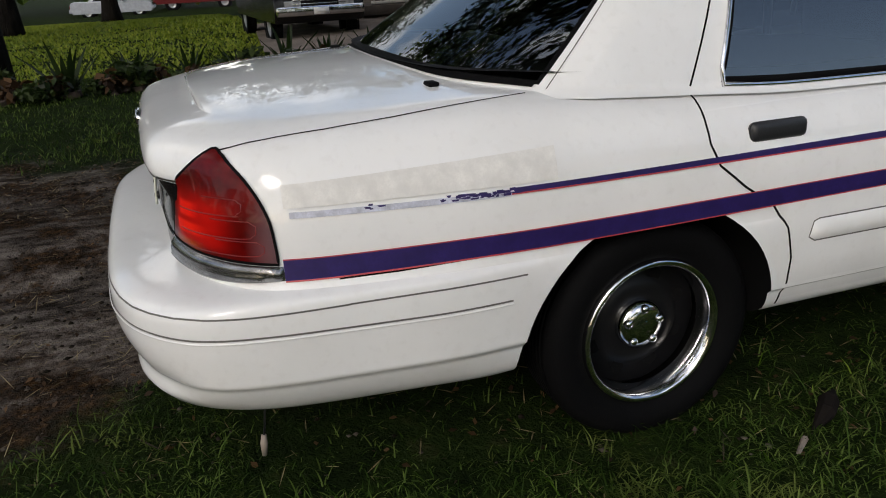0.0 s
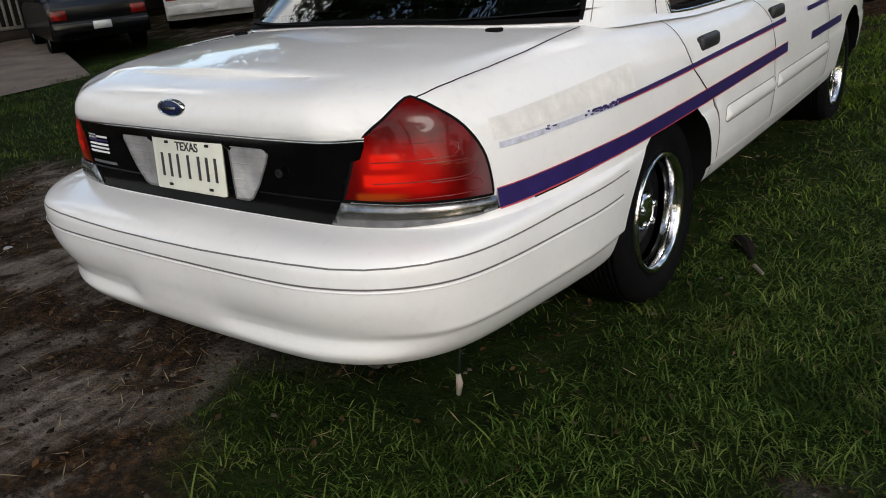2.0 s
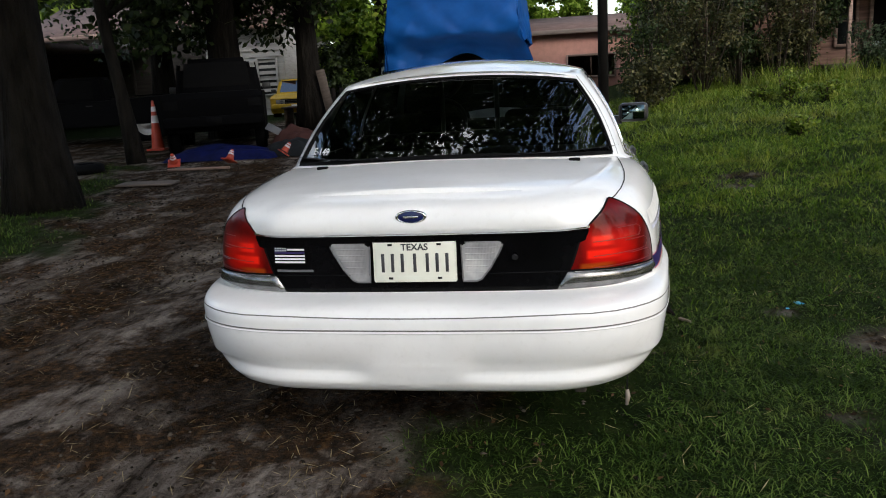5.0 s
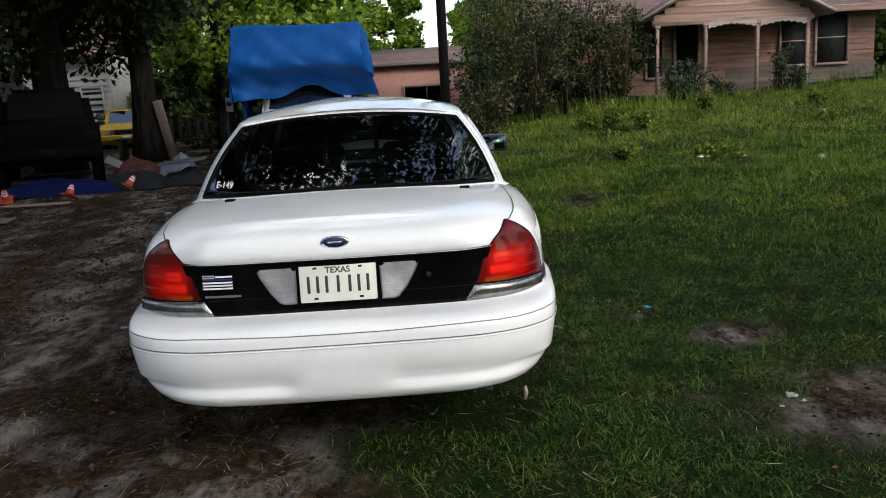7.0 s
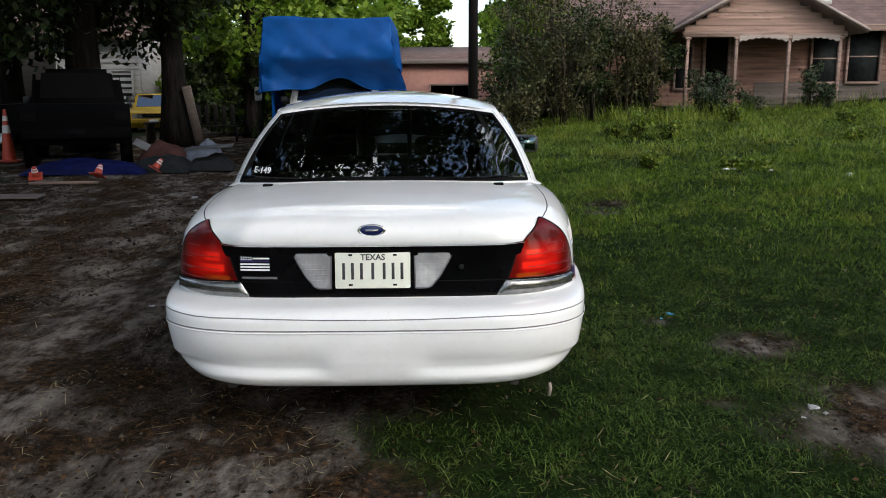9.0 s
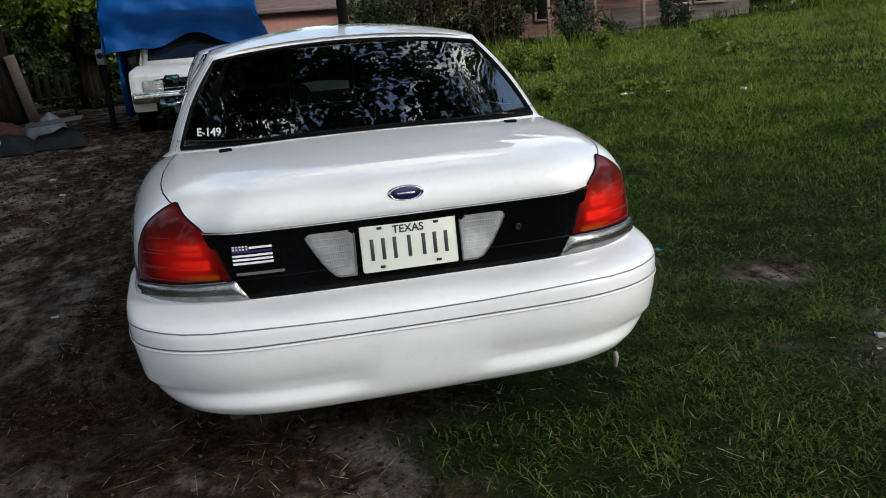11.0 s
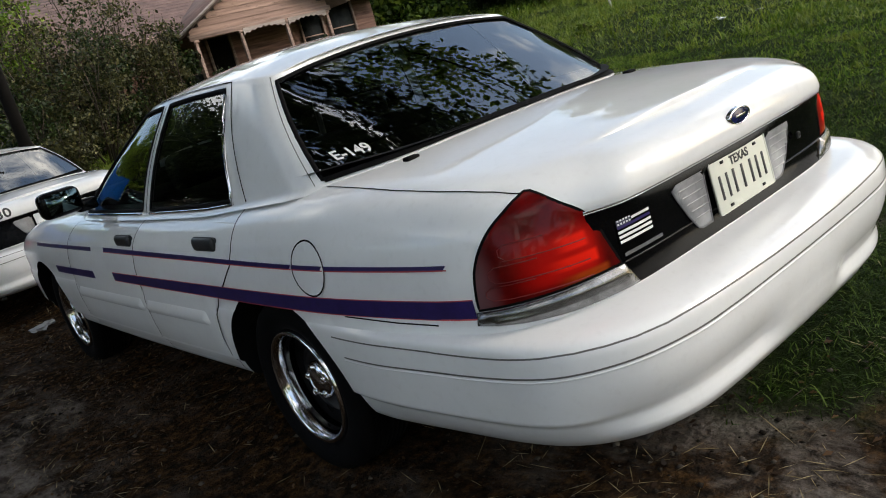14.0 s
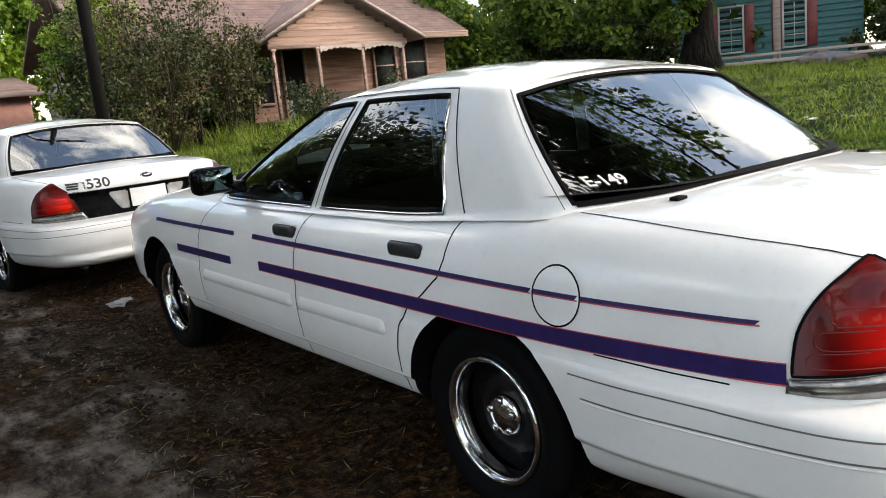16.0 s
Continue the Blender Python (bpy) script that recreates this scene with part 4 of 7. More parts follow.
for s in (1, -1):
    lo_a, lo_b = (lean(.45, .645, 2.0, .668), lean(.45, .694, 2.0, .711)) if s > 0 else (lean(.45, .662, 2.5, .671), lean(.45, .711, 2.5, .711))
    up_a, up_b = lean(.5, .793, 2.5, .806), lean(.5, .803, 2.5, .824)
    fr = 2.72 if s > 0 else 2.86
    st = part("wide_stripe", side_strip(SKIN, .445, fr, lo_a, lo_b, s, .0042), STRIPE_BLUE, main_body, "purple-blue vinyl stripe")
    part("red_edge", side_strip(SKIN, .445, fr, lambda y, f=lo_a: f(y) - .0035, lo_a, s, .0042), STRIPE_RED, main_body, "red pinstripe")
    part("red_edge", side_strip(SKIN, .445, fr, lo_b, lambda y, f=lo_b: f(y) + .003, s, .0042), STRIPE_RED, main_body, "red pinstripe")
    back = .98 if s > 0 else .50
    cuts = [(back, fr)] if s > 0 else [(back, .968), (.976, 1.132), (1.140, 2.92)]
    for a, b in cuts:
        part("thin_stripe", side_strip(SKIN, a, b, up_a, up_b, s, .0042, ends=(.01, 0)), STRIPE_BLUE, main_body, "purple-blue vinyl stripe")
        part("red_edge", side_strip(SKIN, a, b, lambda y, f=up_a: f(y) - .0035, up_a, s, .0042), STRIPE_RED, main_body, "red pinstripe")
    part("thin_stripe", side_strip(SKIN, 3.12, 4.25, flat(.806), flat(.826), s, .0042), STRIPE_BLUE, main_body, "purple-blue vinyl stripe")
    part("wide_stripe", side_strip(SKIN, 3.17, 3.90, flat(.664), flat(.704), s, .0042), STRIPE_BLUE, main_body, "purple-blue vinyl stripe")

# residue where the upper stripe peeled off, only on the right flank
part("stripe_residue", side_strip(SKIN, .46, 1.10, lean(.46, .812, 1.1, .815), lean(.46, .862, 1.1, .892), 1, .0034, .03), GHOST, main_body, "faded grey stripe residue")
rng = random.Random(5)
for k in range(46):
    y = .80 + .19 * rng.random() ** .6 if k < 40 else .63 + .035 * rng.random()
    w = .004 + .016 * rng.random()
    z = .792 + .011 * rng.random()
    part("stripe_flake", side_strip(SKIN, y, y + w, flat(z), flat(z + .002 + .005 * rng.random()), 1, .0042, .05, (.008 * rng.random() - .004, .006 * rng.random() - .003)), STRIPE_BLUE, main_body, "flake of peeled stripe")
part("stripe_residue", side_strip(SKIN, .47, .98, flat(.789), flat(.803), 1, .003), simple("pale_blue_residue", (0.56, 0.58, 0.68), .5, vary=.3, scale=30), main_body, "pale blue residue of the stripe")

# fuel flap on the left
ang = [2 * math.pi * k / 28 for k in range(28)]
flap = [(-.95, 1.052 + .083 * math.cos(a), .798 + .082 * math.sin(a)) for a in ang]
fuel = part("fuel_flap", SKIN.patch(flap, (1, 0, 0), .003, .04), PAINT, main_body, "round white fuel flap")
part("flap_gap", SKIN.ribbon(flap, .0055, .0034, ray=(1, 0, 0), closed=True), GAP, fuel)

# rubber stops on the deck, small screws
for x in (-.556, .571):
    hp, hn = SKIN.drop((x, .92, 1.0), (0, 0, -1))
    part("deck_stop", boxed(x - .024, x + .024, .902, .932, hp.z - .002, hp.z + .010, .004, 2), RUBBER, main_car, "small black rubber stop")

# sticker flag and small badge bar on the black panel
def sticker(x0, x1, z0, z1, mat, name_, parent, off=.005):
    return part(name_, SKIN.patch([(x0, .21, z0), (x1, .21, z0), (x1, .21, z1), (x0, .21, z1)], (0, 1, 0), off, .05), mat, parent)


fl = sticker(-.542, -.418, .740, .822, BLACK, "flag_sticker", main_panel)
fl["label"] = "black and white flag sticker with one blue line"
sticker(-.540, -.490, .783, .821, simple("flag_canton_grey", (.045, .05, .075), .5), "flag_canton", fl, .0060)
for k in range(4):
    for q in range(5):
        sticker(-.537 + q * .0098, -.5315 + q * .0098, .786 + k * .0088, .7905 + k * .0088, WHITE_VINYL, "flag_star", fl, .0068)
for k in range(7):
    z = .741 + k * .0119
    sticker(-.540 if k < 4 else -.488, -.420, z, z + .0068, STRIPE_BLUE if k == 3 else WHITE_VINYL, "flag_stripe", fl, .0062)
sticker(-.535, -.39, .707, .716, GREY_VINYL, "badge_bar", main_panel)

# fleet number on the rear glass
RW = Skin(main_panes[0].data)
num = text_mesh("E-149", .043, WHITE_VINYL, .0)
rp, rn = RW.drop((-.52, 1.17, 1.07), (0, 1, 0))
for v in num.vertices:
    h, nn = RW.drop((-.622 + v.co.x, 1.1, 1.066 + v.co.y * .9), (0, 1, 0))
    v.co = h + Vector((0, -.003, .002))
part("fleet_number", num, None, main_panes[0], "white fleet number on the glass")

second_car, second_body, second_panel, second_panes = build_saloon(pose(-.30, 6.05, .05, -.6, 0, 6.0), "police_saloon", "white unmarked saloon with a fleet number on its boot lid", full=False, plate_mat=simple("white_plate", (.72, .73, .75), .4))
n530 = text_mesh("530", .125, PLATE_BAR, 0)
for v in n530.vertices:
    h, nn = SKIN.drop((-.40 + v.co.x, .1, .895 + v.co.y * .8), (0, 1, 0))
    v.co = h + nn * .002
part("fleet_number", n530, None, second_body, "black fleet number")
for k in range(3):
    part("lettering_bar", SKIN.patch([(-.62, .25, .868 + k * .018), (-.50, .22, .868 + k * .018), (-.50, .22, .882 + k * .018), (-.62, .25, .882 + k * .018)], (0, 1, 0), .003, .05), PLATE_BAR, second_body)

# ---- trees and undergrowth ----
def leaf_material(name, dark, mid, light, rough=0.55, spec=0.3, thin=0.35, patches=0.0):
    """Leaves or blades, each of its own tint; patches: scale of the darker and drier areas."""
    k = Nodes(name)
    g = k.n("ShaderNodeNewGeometry")
    col = k.ramp(g.outputs["Random Per Island"], [(0.0, dark), (0.5, mid), (1.0, light)])
    if patches:
        area = k.noise(patches, 4, rough=.6)
        col = k.mix(k.ramp(area, [(0.40, (0.75, 0.75, 0.75)), (0.50, (0, 0, 0))]), col, tuple(c * .45 for c in mid))
        col = k.mix(k.ramp(k.noise(patches * 1.7, 4, rough=.6), [(0.54, (0, 0, 0)), (0.66, (0.45, 0.45, 0.45))]), col, (light[0] * 1.15, light[1] * .95, light[2]))
    k.color(col)
    k.put(Roughness=rough, Specular_IOR_Level=spec)
    tr = k.n("ShaderNodeBsdfTranslucent")
    k.link(col, tr.inputs["Color"])
    mx = k.n("ShaderNodeMixShader")
    mx.inputs[0].default_value = thin
    k.link(k.b.outputs[0], mx.inputs[1])
    k.link(tr.outputs[0], mx.inputs[2])
    k.link(mx.outputs[0], k.t.nodes["Material Output"].inputs["Surface"])
    return k.m


# Leaf greens in steps: LEAF_DARK has shade in its colour, LEAF_LIGHT sunlight.
LEAF_DARK = leaf_material("dark_leaves_with_shade", (0.008, 0.016, 0.004), (0.020, 0.038, 0.008), (0.05, 0.075, 0.018))
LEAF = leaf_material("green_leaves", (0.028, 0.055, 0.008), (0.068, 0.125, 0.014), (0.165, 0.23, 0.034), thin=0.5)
LEAF_LIGHT = leaf_material("yellow_green_leaves_with_sun", (0.06, 0.12, 0.008), (0.16, 0.27, 0.022), (0.32, 0.42, 0.07), 0.5, 0.3, 0.5)
LEAF_DRY = leaf_material("brown_green_brush", (0.018, 0.022, 0.007), (0.052, 0.055, 0.018), (0.125, 0.115, 0.042))
# Darker green near the car; the lawn has sunlight put into its colour.
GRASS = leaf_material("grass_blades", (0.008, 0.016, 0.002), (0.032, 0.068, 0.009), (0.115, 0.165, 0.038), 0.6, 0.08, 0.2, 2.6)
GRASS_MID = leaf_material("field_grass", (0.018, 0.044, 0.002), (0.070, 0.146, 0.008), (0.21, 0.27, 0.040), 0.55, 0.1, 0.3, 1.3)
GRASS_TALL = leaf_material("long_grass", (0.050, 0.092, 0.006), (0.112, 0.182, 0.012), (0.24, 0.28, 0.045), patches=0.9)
LAWN = leaf_material("lawn_with_sun_in_colour", (0.10, 0.15, 0.008), (0.18, 0.24, 0.016), (0.28, 0.31, 0.035))
STRAW = leaf_material("dry_straw", (0.15, 0.115, 0.055), (0.26, 0.20, 0.10), (0.42, 0.35, 0.20))
DEAD_LEAF = leaf_material("dead_leaves", (0.012, 0.006, 0.003), (0.045, 0.022, 0.009), (0.14, 0.075, 0.032))

k = Nodes("rough_bark")
wv = k.n("ShaderNodeTexNoise", Scale=9.0, Detail=8.0)
k.link(k.coords((1.0, 1.0, 0.22)), wv.inputs["Vector"])
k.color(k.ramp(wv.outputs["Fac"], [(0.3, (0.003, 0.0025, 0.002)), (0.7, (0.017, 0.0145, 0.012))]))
k.put(Roughness=0.95, Specular_IOR_Level=0.1)
k.bump(wv.outputs["Fac"], 1.0, 0.12)
BARK = k.m


def quads_mesh(name, centres, normals, spin, length, width, mat, bend=0.0):
    """Many small leaf-shaped quads (kites), one island each."""
    n = len(centres)
    nor = normals / np.linalg.norm(normals, axis=1, keepdims=True)
    ref = np.where(np.abs(nor[:, 2:3]) < .9, [[0, 0, 1.0]], [[1.0, 0, 0]])
    a = np.cross(nor, ref)
    a /= np.linalg.norm(a, axis=1, keepdims=True)
    b = np.cross(nor, a)
    u = a * np.cos(spin)[:, None] + b * np.sin(spin)[:, None]
    v = np.cross(nor, u)
    L, W = length[:, None], width[:, None]
    p = np.empty((n, 4, 3))
    p[:, 0] = centres - u * L * .5
    p[:, 1] = centres + v * W * .5 - u * L * .08
    p[:, 2] = centres + u * L * .5 - nor * L * bend
    p[:, 3] = centres - v * W * .5 - u * L * .08
    me = bpy.data.meshes.new(name)
    me.vertices.add(4 * n)
    me.vertices.foreach_set("co", p.reshape(-1).astype(np.float32))
    me.loops.add(4 * n)
    me.loops.foreach_set("vertex_index", np.arange(4 * n, dtype=np.int32))
    me.polygons.add(n)
    me.polygons.foreach_set("loop_start", np.arange(0, 4 * n, 4, dtype=np.int32))
    me.polygons.foreach_set("loop_total", np.full(n, 4, dtype=np.int32))
    me.update()
    me.validate()
    me.materials.append(mat)
    return me


def crown_mesh(name, clumps, per, leaf, mat, seed, spread=.55):
    """Leaves gathered in clumps; clumps: rows of x, y, z, radius."""
    rs = np.random.RandomState(seed)
    C = np.array(clumps, float)
    n = len(C) * per
    idx = np.repeat(np.arange(len(C)), per)
    d = rs.normal(size=(n, 3))
    d /= np.linalg.norm(d, axis=1, keepdims=True)
    rad = C[idx, 3] * (rs.rand(n) ** spread)
    cen = C[idx, :3] + d * rad[:, None] * np.array([1, 1, .72])
    nor = d * .5 + rs.normal(size=(n, 3)) * .6 + np.array([0, 0, .5])
    ln = leaf * (.6 + .8 * rs.rand(n))
    return quads_mesh(name, cen, nor, rs.rand(n) * 6.28, ln, ln * (.5 + .25 * rs.rand(n)), mat, .15)


def scatter_clumps(cx, cy, z0, z1, rx, ry, n, r, seed, shell=.45):
    rs = np.random.RandomState(seed)
    out = []
    for k in range(n):
        d = rs.normal(size=3)
        d /= np.linalg.norm(d)
        q = shell + (1 - shell) * rs.rand()
        zc = (z0 + z1) / 2
        out.append((cx + d[0] * rx * q, cy + d[1] * ry * q, zc + d[2] * (z1 - z0) / 2 * q, r * (.6 + .8 * rs.rand())))
    return out


def tree(x, y, r, h, crown, leaf, per, mat, seed, label, leanx=0.0, leany=0.0, group="trees"):
    """crown: (offset x, offset y, bottom, top, radius x, radius y, clumps, clump radius)."""
    z = gz(x, y) - .08
    t = thing("tree", pose(x, y, z), label, "tree", group)
    rs = random.Random(seed)
    pts = [(leanx * q * q * h * .0 + leanx * q + .06 * math.sin(q * 5 + seed) * q, leany * q + .06 * math.cos(q * 4 + seed) * q, h * q) for q in [k / 9 for k in range(10)]]
    rad = [r * (1.45 if k == 0 else 1.12 if k == 1 else 1 - .055 * k) for k in range(10)]
    bm = bmesh.new()
    tube(bm, pts, rad, 16)
    for v in bm.verts:
        v.co += Vector((v.co.x - leanx * v.co.z / h, v.co.y - leany * v.co.z / h, 0)) * (.13 * noise.noise(Vector((v.co.x * 4, v.co.y * 4, v.co.z * .9 + seed))))
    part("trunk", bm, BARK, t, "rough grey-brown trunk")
    ox, oy, c0, c1, rx, ry, nc, cr = crown
    cl = scatter_clumps(ox, oy, c0, c1, rx, ry, nc, cr, seed)
    for k in range(min(9, max(4, nc // 8))):
        tgt = Vector(cl[rs.randrange(len(cl))][:3])
        q = .5 + .5 * rs.random()
        a = Vector(pts[int(9 * q)])
        mid = a.lerp(tgt, .5) + Vector((rs.uniform(-.3, .3), rs.uniform(-.3, .3), .25))
        bm = bmesh.new()
        tube(bm, [a, a.lerp(mid, .5) + Vector((0, 0, .1)), mid, tgt], [r * .42, r * .3, r * .2, r * .07], 8)
        part("limb", bm, BARK, t, "bare limb")
    part("crown", crown_mesh("crown", cl, per, leaf, mat, seed), None, t, "leafy crown with gaps")
    return t


# large shade trees along the lane, their crowns joining overhead
SHADE = "large shade tree with rough trunk beside the dirt lane"
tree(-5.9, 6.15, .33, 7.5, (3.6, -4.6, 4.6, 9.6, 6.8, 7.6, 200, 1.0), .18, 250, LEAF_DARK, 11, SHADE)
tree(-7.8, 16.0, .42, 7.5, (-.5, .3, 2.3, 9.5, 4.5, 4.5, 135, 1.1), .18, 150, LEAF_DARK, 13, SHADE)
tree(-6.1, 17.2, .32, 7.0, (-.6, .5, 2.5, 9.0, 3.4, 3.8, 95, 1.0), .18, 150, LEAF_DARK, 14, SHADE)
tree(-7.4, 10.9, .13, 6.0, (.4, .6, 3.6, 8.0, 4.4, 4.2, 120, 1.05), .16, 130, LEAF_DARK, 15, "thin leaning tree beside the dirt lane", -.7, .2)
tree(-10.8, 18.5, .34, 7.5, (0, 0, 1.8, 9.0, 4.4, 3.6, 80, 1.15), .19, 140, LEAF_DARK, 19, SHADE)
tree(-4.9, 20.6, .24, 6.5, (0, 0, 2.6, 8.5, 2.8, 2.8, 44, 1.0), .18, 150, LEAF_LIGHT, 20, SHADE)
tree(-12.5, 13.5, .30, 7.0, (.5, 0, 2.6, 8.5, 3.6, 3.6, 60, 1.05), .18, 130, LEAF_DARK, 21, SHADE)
# trees on and beyond the lawn, with low dark crowns
LAWN_TREE = "broad dark tree with low crown on the lawn"
tree(-33, -.9, .30, 6.5, (0, .5, 2.5, 10.0, 6.0, 6.0, 90, 1.5), .30, 120, LEAF_DARK, 23, LAWN_TREE)
tree(-22.5, -3.2, .26, 6.0, (0, -.6, 2.8, 9.0, 4.6, 4.4, 80, 1.25), .26, 120, LEAF_DARK, 24, LAWN_TREE)
# this one is added to darken what the boot lid reflects
tree(-26, 6.5, .28, 6.5, (0, 0, 3.2, 10.0, 5.0, 5.5, 80, 1.35), .28, 120, LEAF_DARK, 25, "broad dark tree added behind the neighbour's drive for reflections")
# unseen trees added behind the walk, so that crowns show in the glass
tree(-11.5, -10.5, .35, 8.0, (.8, .5, 4.2, 10.5, 4.8, 4.4, 64, 1.05), .17, 130, LEAF, 16, "tall tree with open crown added out of view behind the lane")
tree(6.5, -9.5, .30, 8.5, (.2, .6, 5.2, 10.0, 3.4, 3.2, 30, .95), .17, 120, LEAF, 17, "tall tree with open crown on the grass")
tree(-8.8, -1.8, .30, 8.0, (.5, .3, 4.4, 9.5, 3.8, 3.6, 44, 1.0), .17, 120, LEAF, 18, "tall tree with open crown added out of view behind the lane")


tree(8.6, -3.2, .30, 8.0, (-4.3, 5.4, 4.6, 10.0, 2.3, 5.4, 48, .85), .17, 140, LEAF, 22, "tall tree with open crown on the grass field")


def thicket(name, spots, per, leaf, mat, seed, label, category="bushes"):
    """Undergrowth that nobody could count: rows of x, y, height, radius."""
    rs = np.random.RandomState(seed)
    cl = []
    for x, y, h, r in spots:
        z = gz(x, y)
        for k in range(max(3, int(h / r * 2.2))):
            cl.append((x + rs.uniform(-r, r) * .8, y + rs.uniform(-r, r) * .8, z + r * .4 + (h - r * .6) * rs.rand(), r * (.45 + .4 * rs.rand())))
    ob = new(name, crown_mesh(name, cl, per, leaf, mat, seed, .6))
    return tagged(ob, label, category, "", "stuff")


rs = random.Random(44)
# far woods behind everything
far = []
for k in range(46):
    x = -34 + k * 1.75
    far.append((x + rs.uniform(-.8, .8), 40 + 6 * math.sin(k * .7) + rs.uniform(-2, 2), 2.4 if 19 <= k <= 22 else 9 + 3.5 * rs.random(), 1.2 if 19 <= k <= 22 else 2.1))
thicket("far_woods", far, 150, .55, LEAF, 51, "pale green woods behind the houses", "woods")
far = [(34 + 8 * math.sin(k * .9), 30 - k * 2.1, 8 + 3 * rs.random(), 2.2) for k in range(24)]
thicket("far_woods", far, 130, .55, LEAF, 52, "green woods beyond the grass field", "woods")
far = [(-60 + 4 * math.sin(k * 1.3), 50 - k * 2.2, 11 + 4 * rs.random(), 2.8) for k in range(44)]
thicket("far_woods", far, 150, .75, LEAF, 53, "green woods beyond the lawn", "woods")
far = [(-30 + k * 3.0, -34 + 3 * math.sin(k), 8 + 3 * rs.random(), 2.4) for k in range(22)]
thicket("far_woods", far, 90, .7, LEAF, 54, "green woods behind the field", "woods")
thicket("dark_woods", [(-19 + k * 1.5, 33 + 1.2 * math.sin(k * 2.1), 7.5 + 1.5 * math.sin(k * 1.3), 1.4) for k in range(9)], 260, .20, LEAF_DARK, 60, "dark woods behind the yard, shade put into their leaf colour", "woods")
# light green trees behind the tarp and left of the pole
thicket("bright_woods", [(-5.9 + k * 1.3, 22.6 + 1.2 * math.sin(k * 2), 7.0 + 2 * math.sin(k * 1.7), 1.2) for k in range(4)] + [(-1.6, 35, 9, 1.3), (-.1, 35, 8.5, 1.0), (3.9, 34, 7.5, 1.1), (3.3, 35, 6.5, .7), (.3, 35, 7.0, .7), (-2.9, 34, 9, 1.6), (-8.4, 29.5, 8, 1.5), (-6.9, 30, 8.5, 1.5), (4.2, 33, 8.0, 1.4), (5.6, 32, 8.5, 1.5)], 420, .24, LEAF_LIGHT, 55, "yellow-green trees behind the yard, sunlight put into their leaf colour", "trees")
# Low dark leaves that carry the shade under the bright trees in their colour.
thicket("dark_undergrowth", [(-6.9 + k * .5, 20.9 + .5 * math.sin(k * 2.2), 2.1 + .5 * math.sin(k * 1.7), .55) for k in range(9)], 210, .13, LEAF_DARK, 57, "dark undergrowth behind the junk, shade put into its leaf colour", "bushes")
# brush against the old house: thin stems with a lacy crown, each bush its own
TWIG = simple("brown_twigs", (.045, .032, .022), .9)


def shrub(name, x, y, h, r, per, leaf, mat, seed, label, stems=7, bare=.35, category="bush", group=""):
    rs = random.Random(seed)
    t = thing(name, pose(x, y, gz(x, y) - .03), label, category, group)
    bm = bmesh.new()
    cl = []
    for k in range(stems):
        a, q = rs.random() * 6.283, rs.random()
        tip = Vector((math.cos(a) * r * q, math.sin(a) * r * q, h * (.6 + .4 * rs.random())))
        low = tip * .12
        low.z = 0
        m1 = low.lerp(tip, .5) + Vector((rs.uniform(-.1, .1) * r, rs.uniform(-.1, .1) * r, .06 * h))
        tube(bm, [low, m1, tip], [.010 + .004 * h, .007 + .002 * h, .003], 5)
        for j in range(4):
            w = bare + (1 - bare) * (j + rs.random()) / 4
            c = low.lerp(m1, w * 2) if w < .5 else m1.lerp(tip, w * 2 - 1)
            cl.append((c.x + rs.uniform(-.3, .3) * r, c.y + rs.uniform(-.3, .3) * r, c.z, r * (.28 + .3 * rs.random())))
            tube(bm, [low.lerp(tip, max(0, w - .15)), (cl[-1][0], cl[-1][1], c.z + .05)], [.005, .002], 4)
    part("woody_base", bm, TWIG, t, "thin brown stems")
    part("foliage", crown_mesh("foliage", cl, per, leaf, mat, seed, .6), None, t, "lacy foliage")
    return t


for k_, (x, y, h, r) in enumerate(((1.9, 15.4, 2.2, .75), (2.6, 16.4, 3.3, .85), (3.3, 15.8, 2.6, .8), (3.5, 17.4, 4.4, .95), (4.2, 16.5, 3.5, .9), (4.6, 17.8, 4.8, 1.0), (5.1, 16.9, 3.2, .85), (5.8, 17.2, 2.7, .75), (2.3, 18.0, 3.6, .9), (2.1, 14.1, 1.3, .6))):
    shrub("brush", x, y, h, r, 85, .075, LEAF_DRY if k_ % 4 else LEAF_DARK, 560 + k_, "brown-green lacy brush beside the old house", 8, .2, "bush", "brush beside the house")
LEAF_PORCH = leaf_material("grey_green_bush_leaves", (0.014, 0.026, 0.010), (0.032, 0.055, 0.020), (0.075, 0.10, 0.05))
for k_, (x, y, h, r) in enumerate(((6.9, 16.9, 1.35, .5), (7.5, 16.9, 1.1, .45), (7.15, 16.6, .8, .4), (9.7, 16.9, 1.15, .42), (10.0, 16.7, .7, .3), (8.2, 16.9, .55, .35))):
    shrub("porch_bush", x, y, h, r, 34, .07, LEAF_PORCH, 580 + k_, "dull green leggy bush before the porch", 7, .15, "bush", "bushes before the porch")
# Added dark leaves that stand for the shade on this stretch of wall.
thicket("dark_undergrowth", [(3.4 + .42 * k, 18.1 + .25 * math.sin(k * 2.3), 1.9 + .5 * math.sin(k * 1.9), .5) for k in range(8)], 230, .09, LEAF_DARK, 65, "dark brush added for the shade on the old house wall", "bushes")
# right of the house and by the far fence
thicket("woods", [(14.6 + k * 1.5, 20 - k * .9 + math.sin(k * 3), 4.8 + 1.2 * math.sin(k * 1.9), 1.2) for k in range(5)], 330, .20, LEAF, 59, "green thicket beside the old house", "trees")

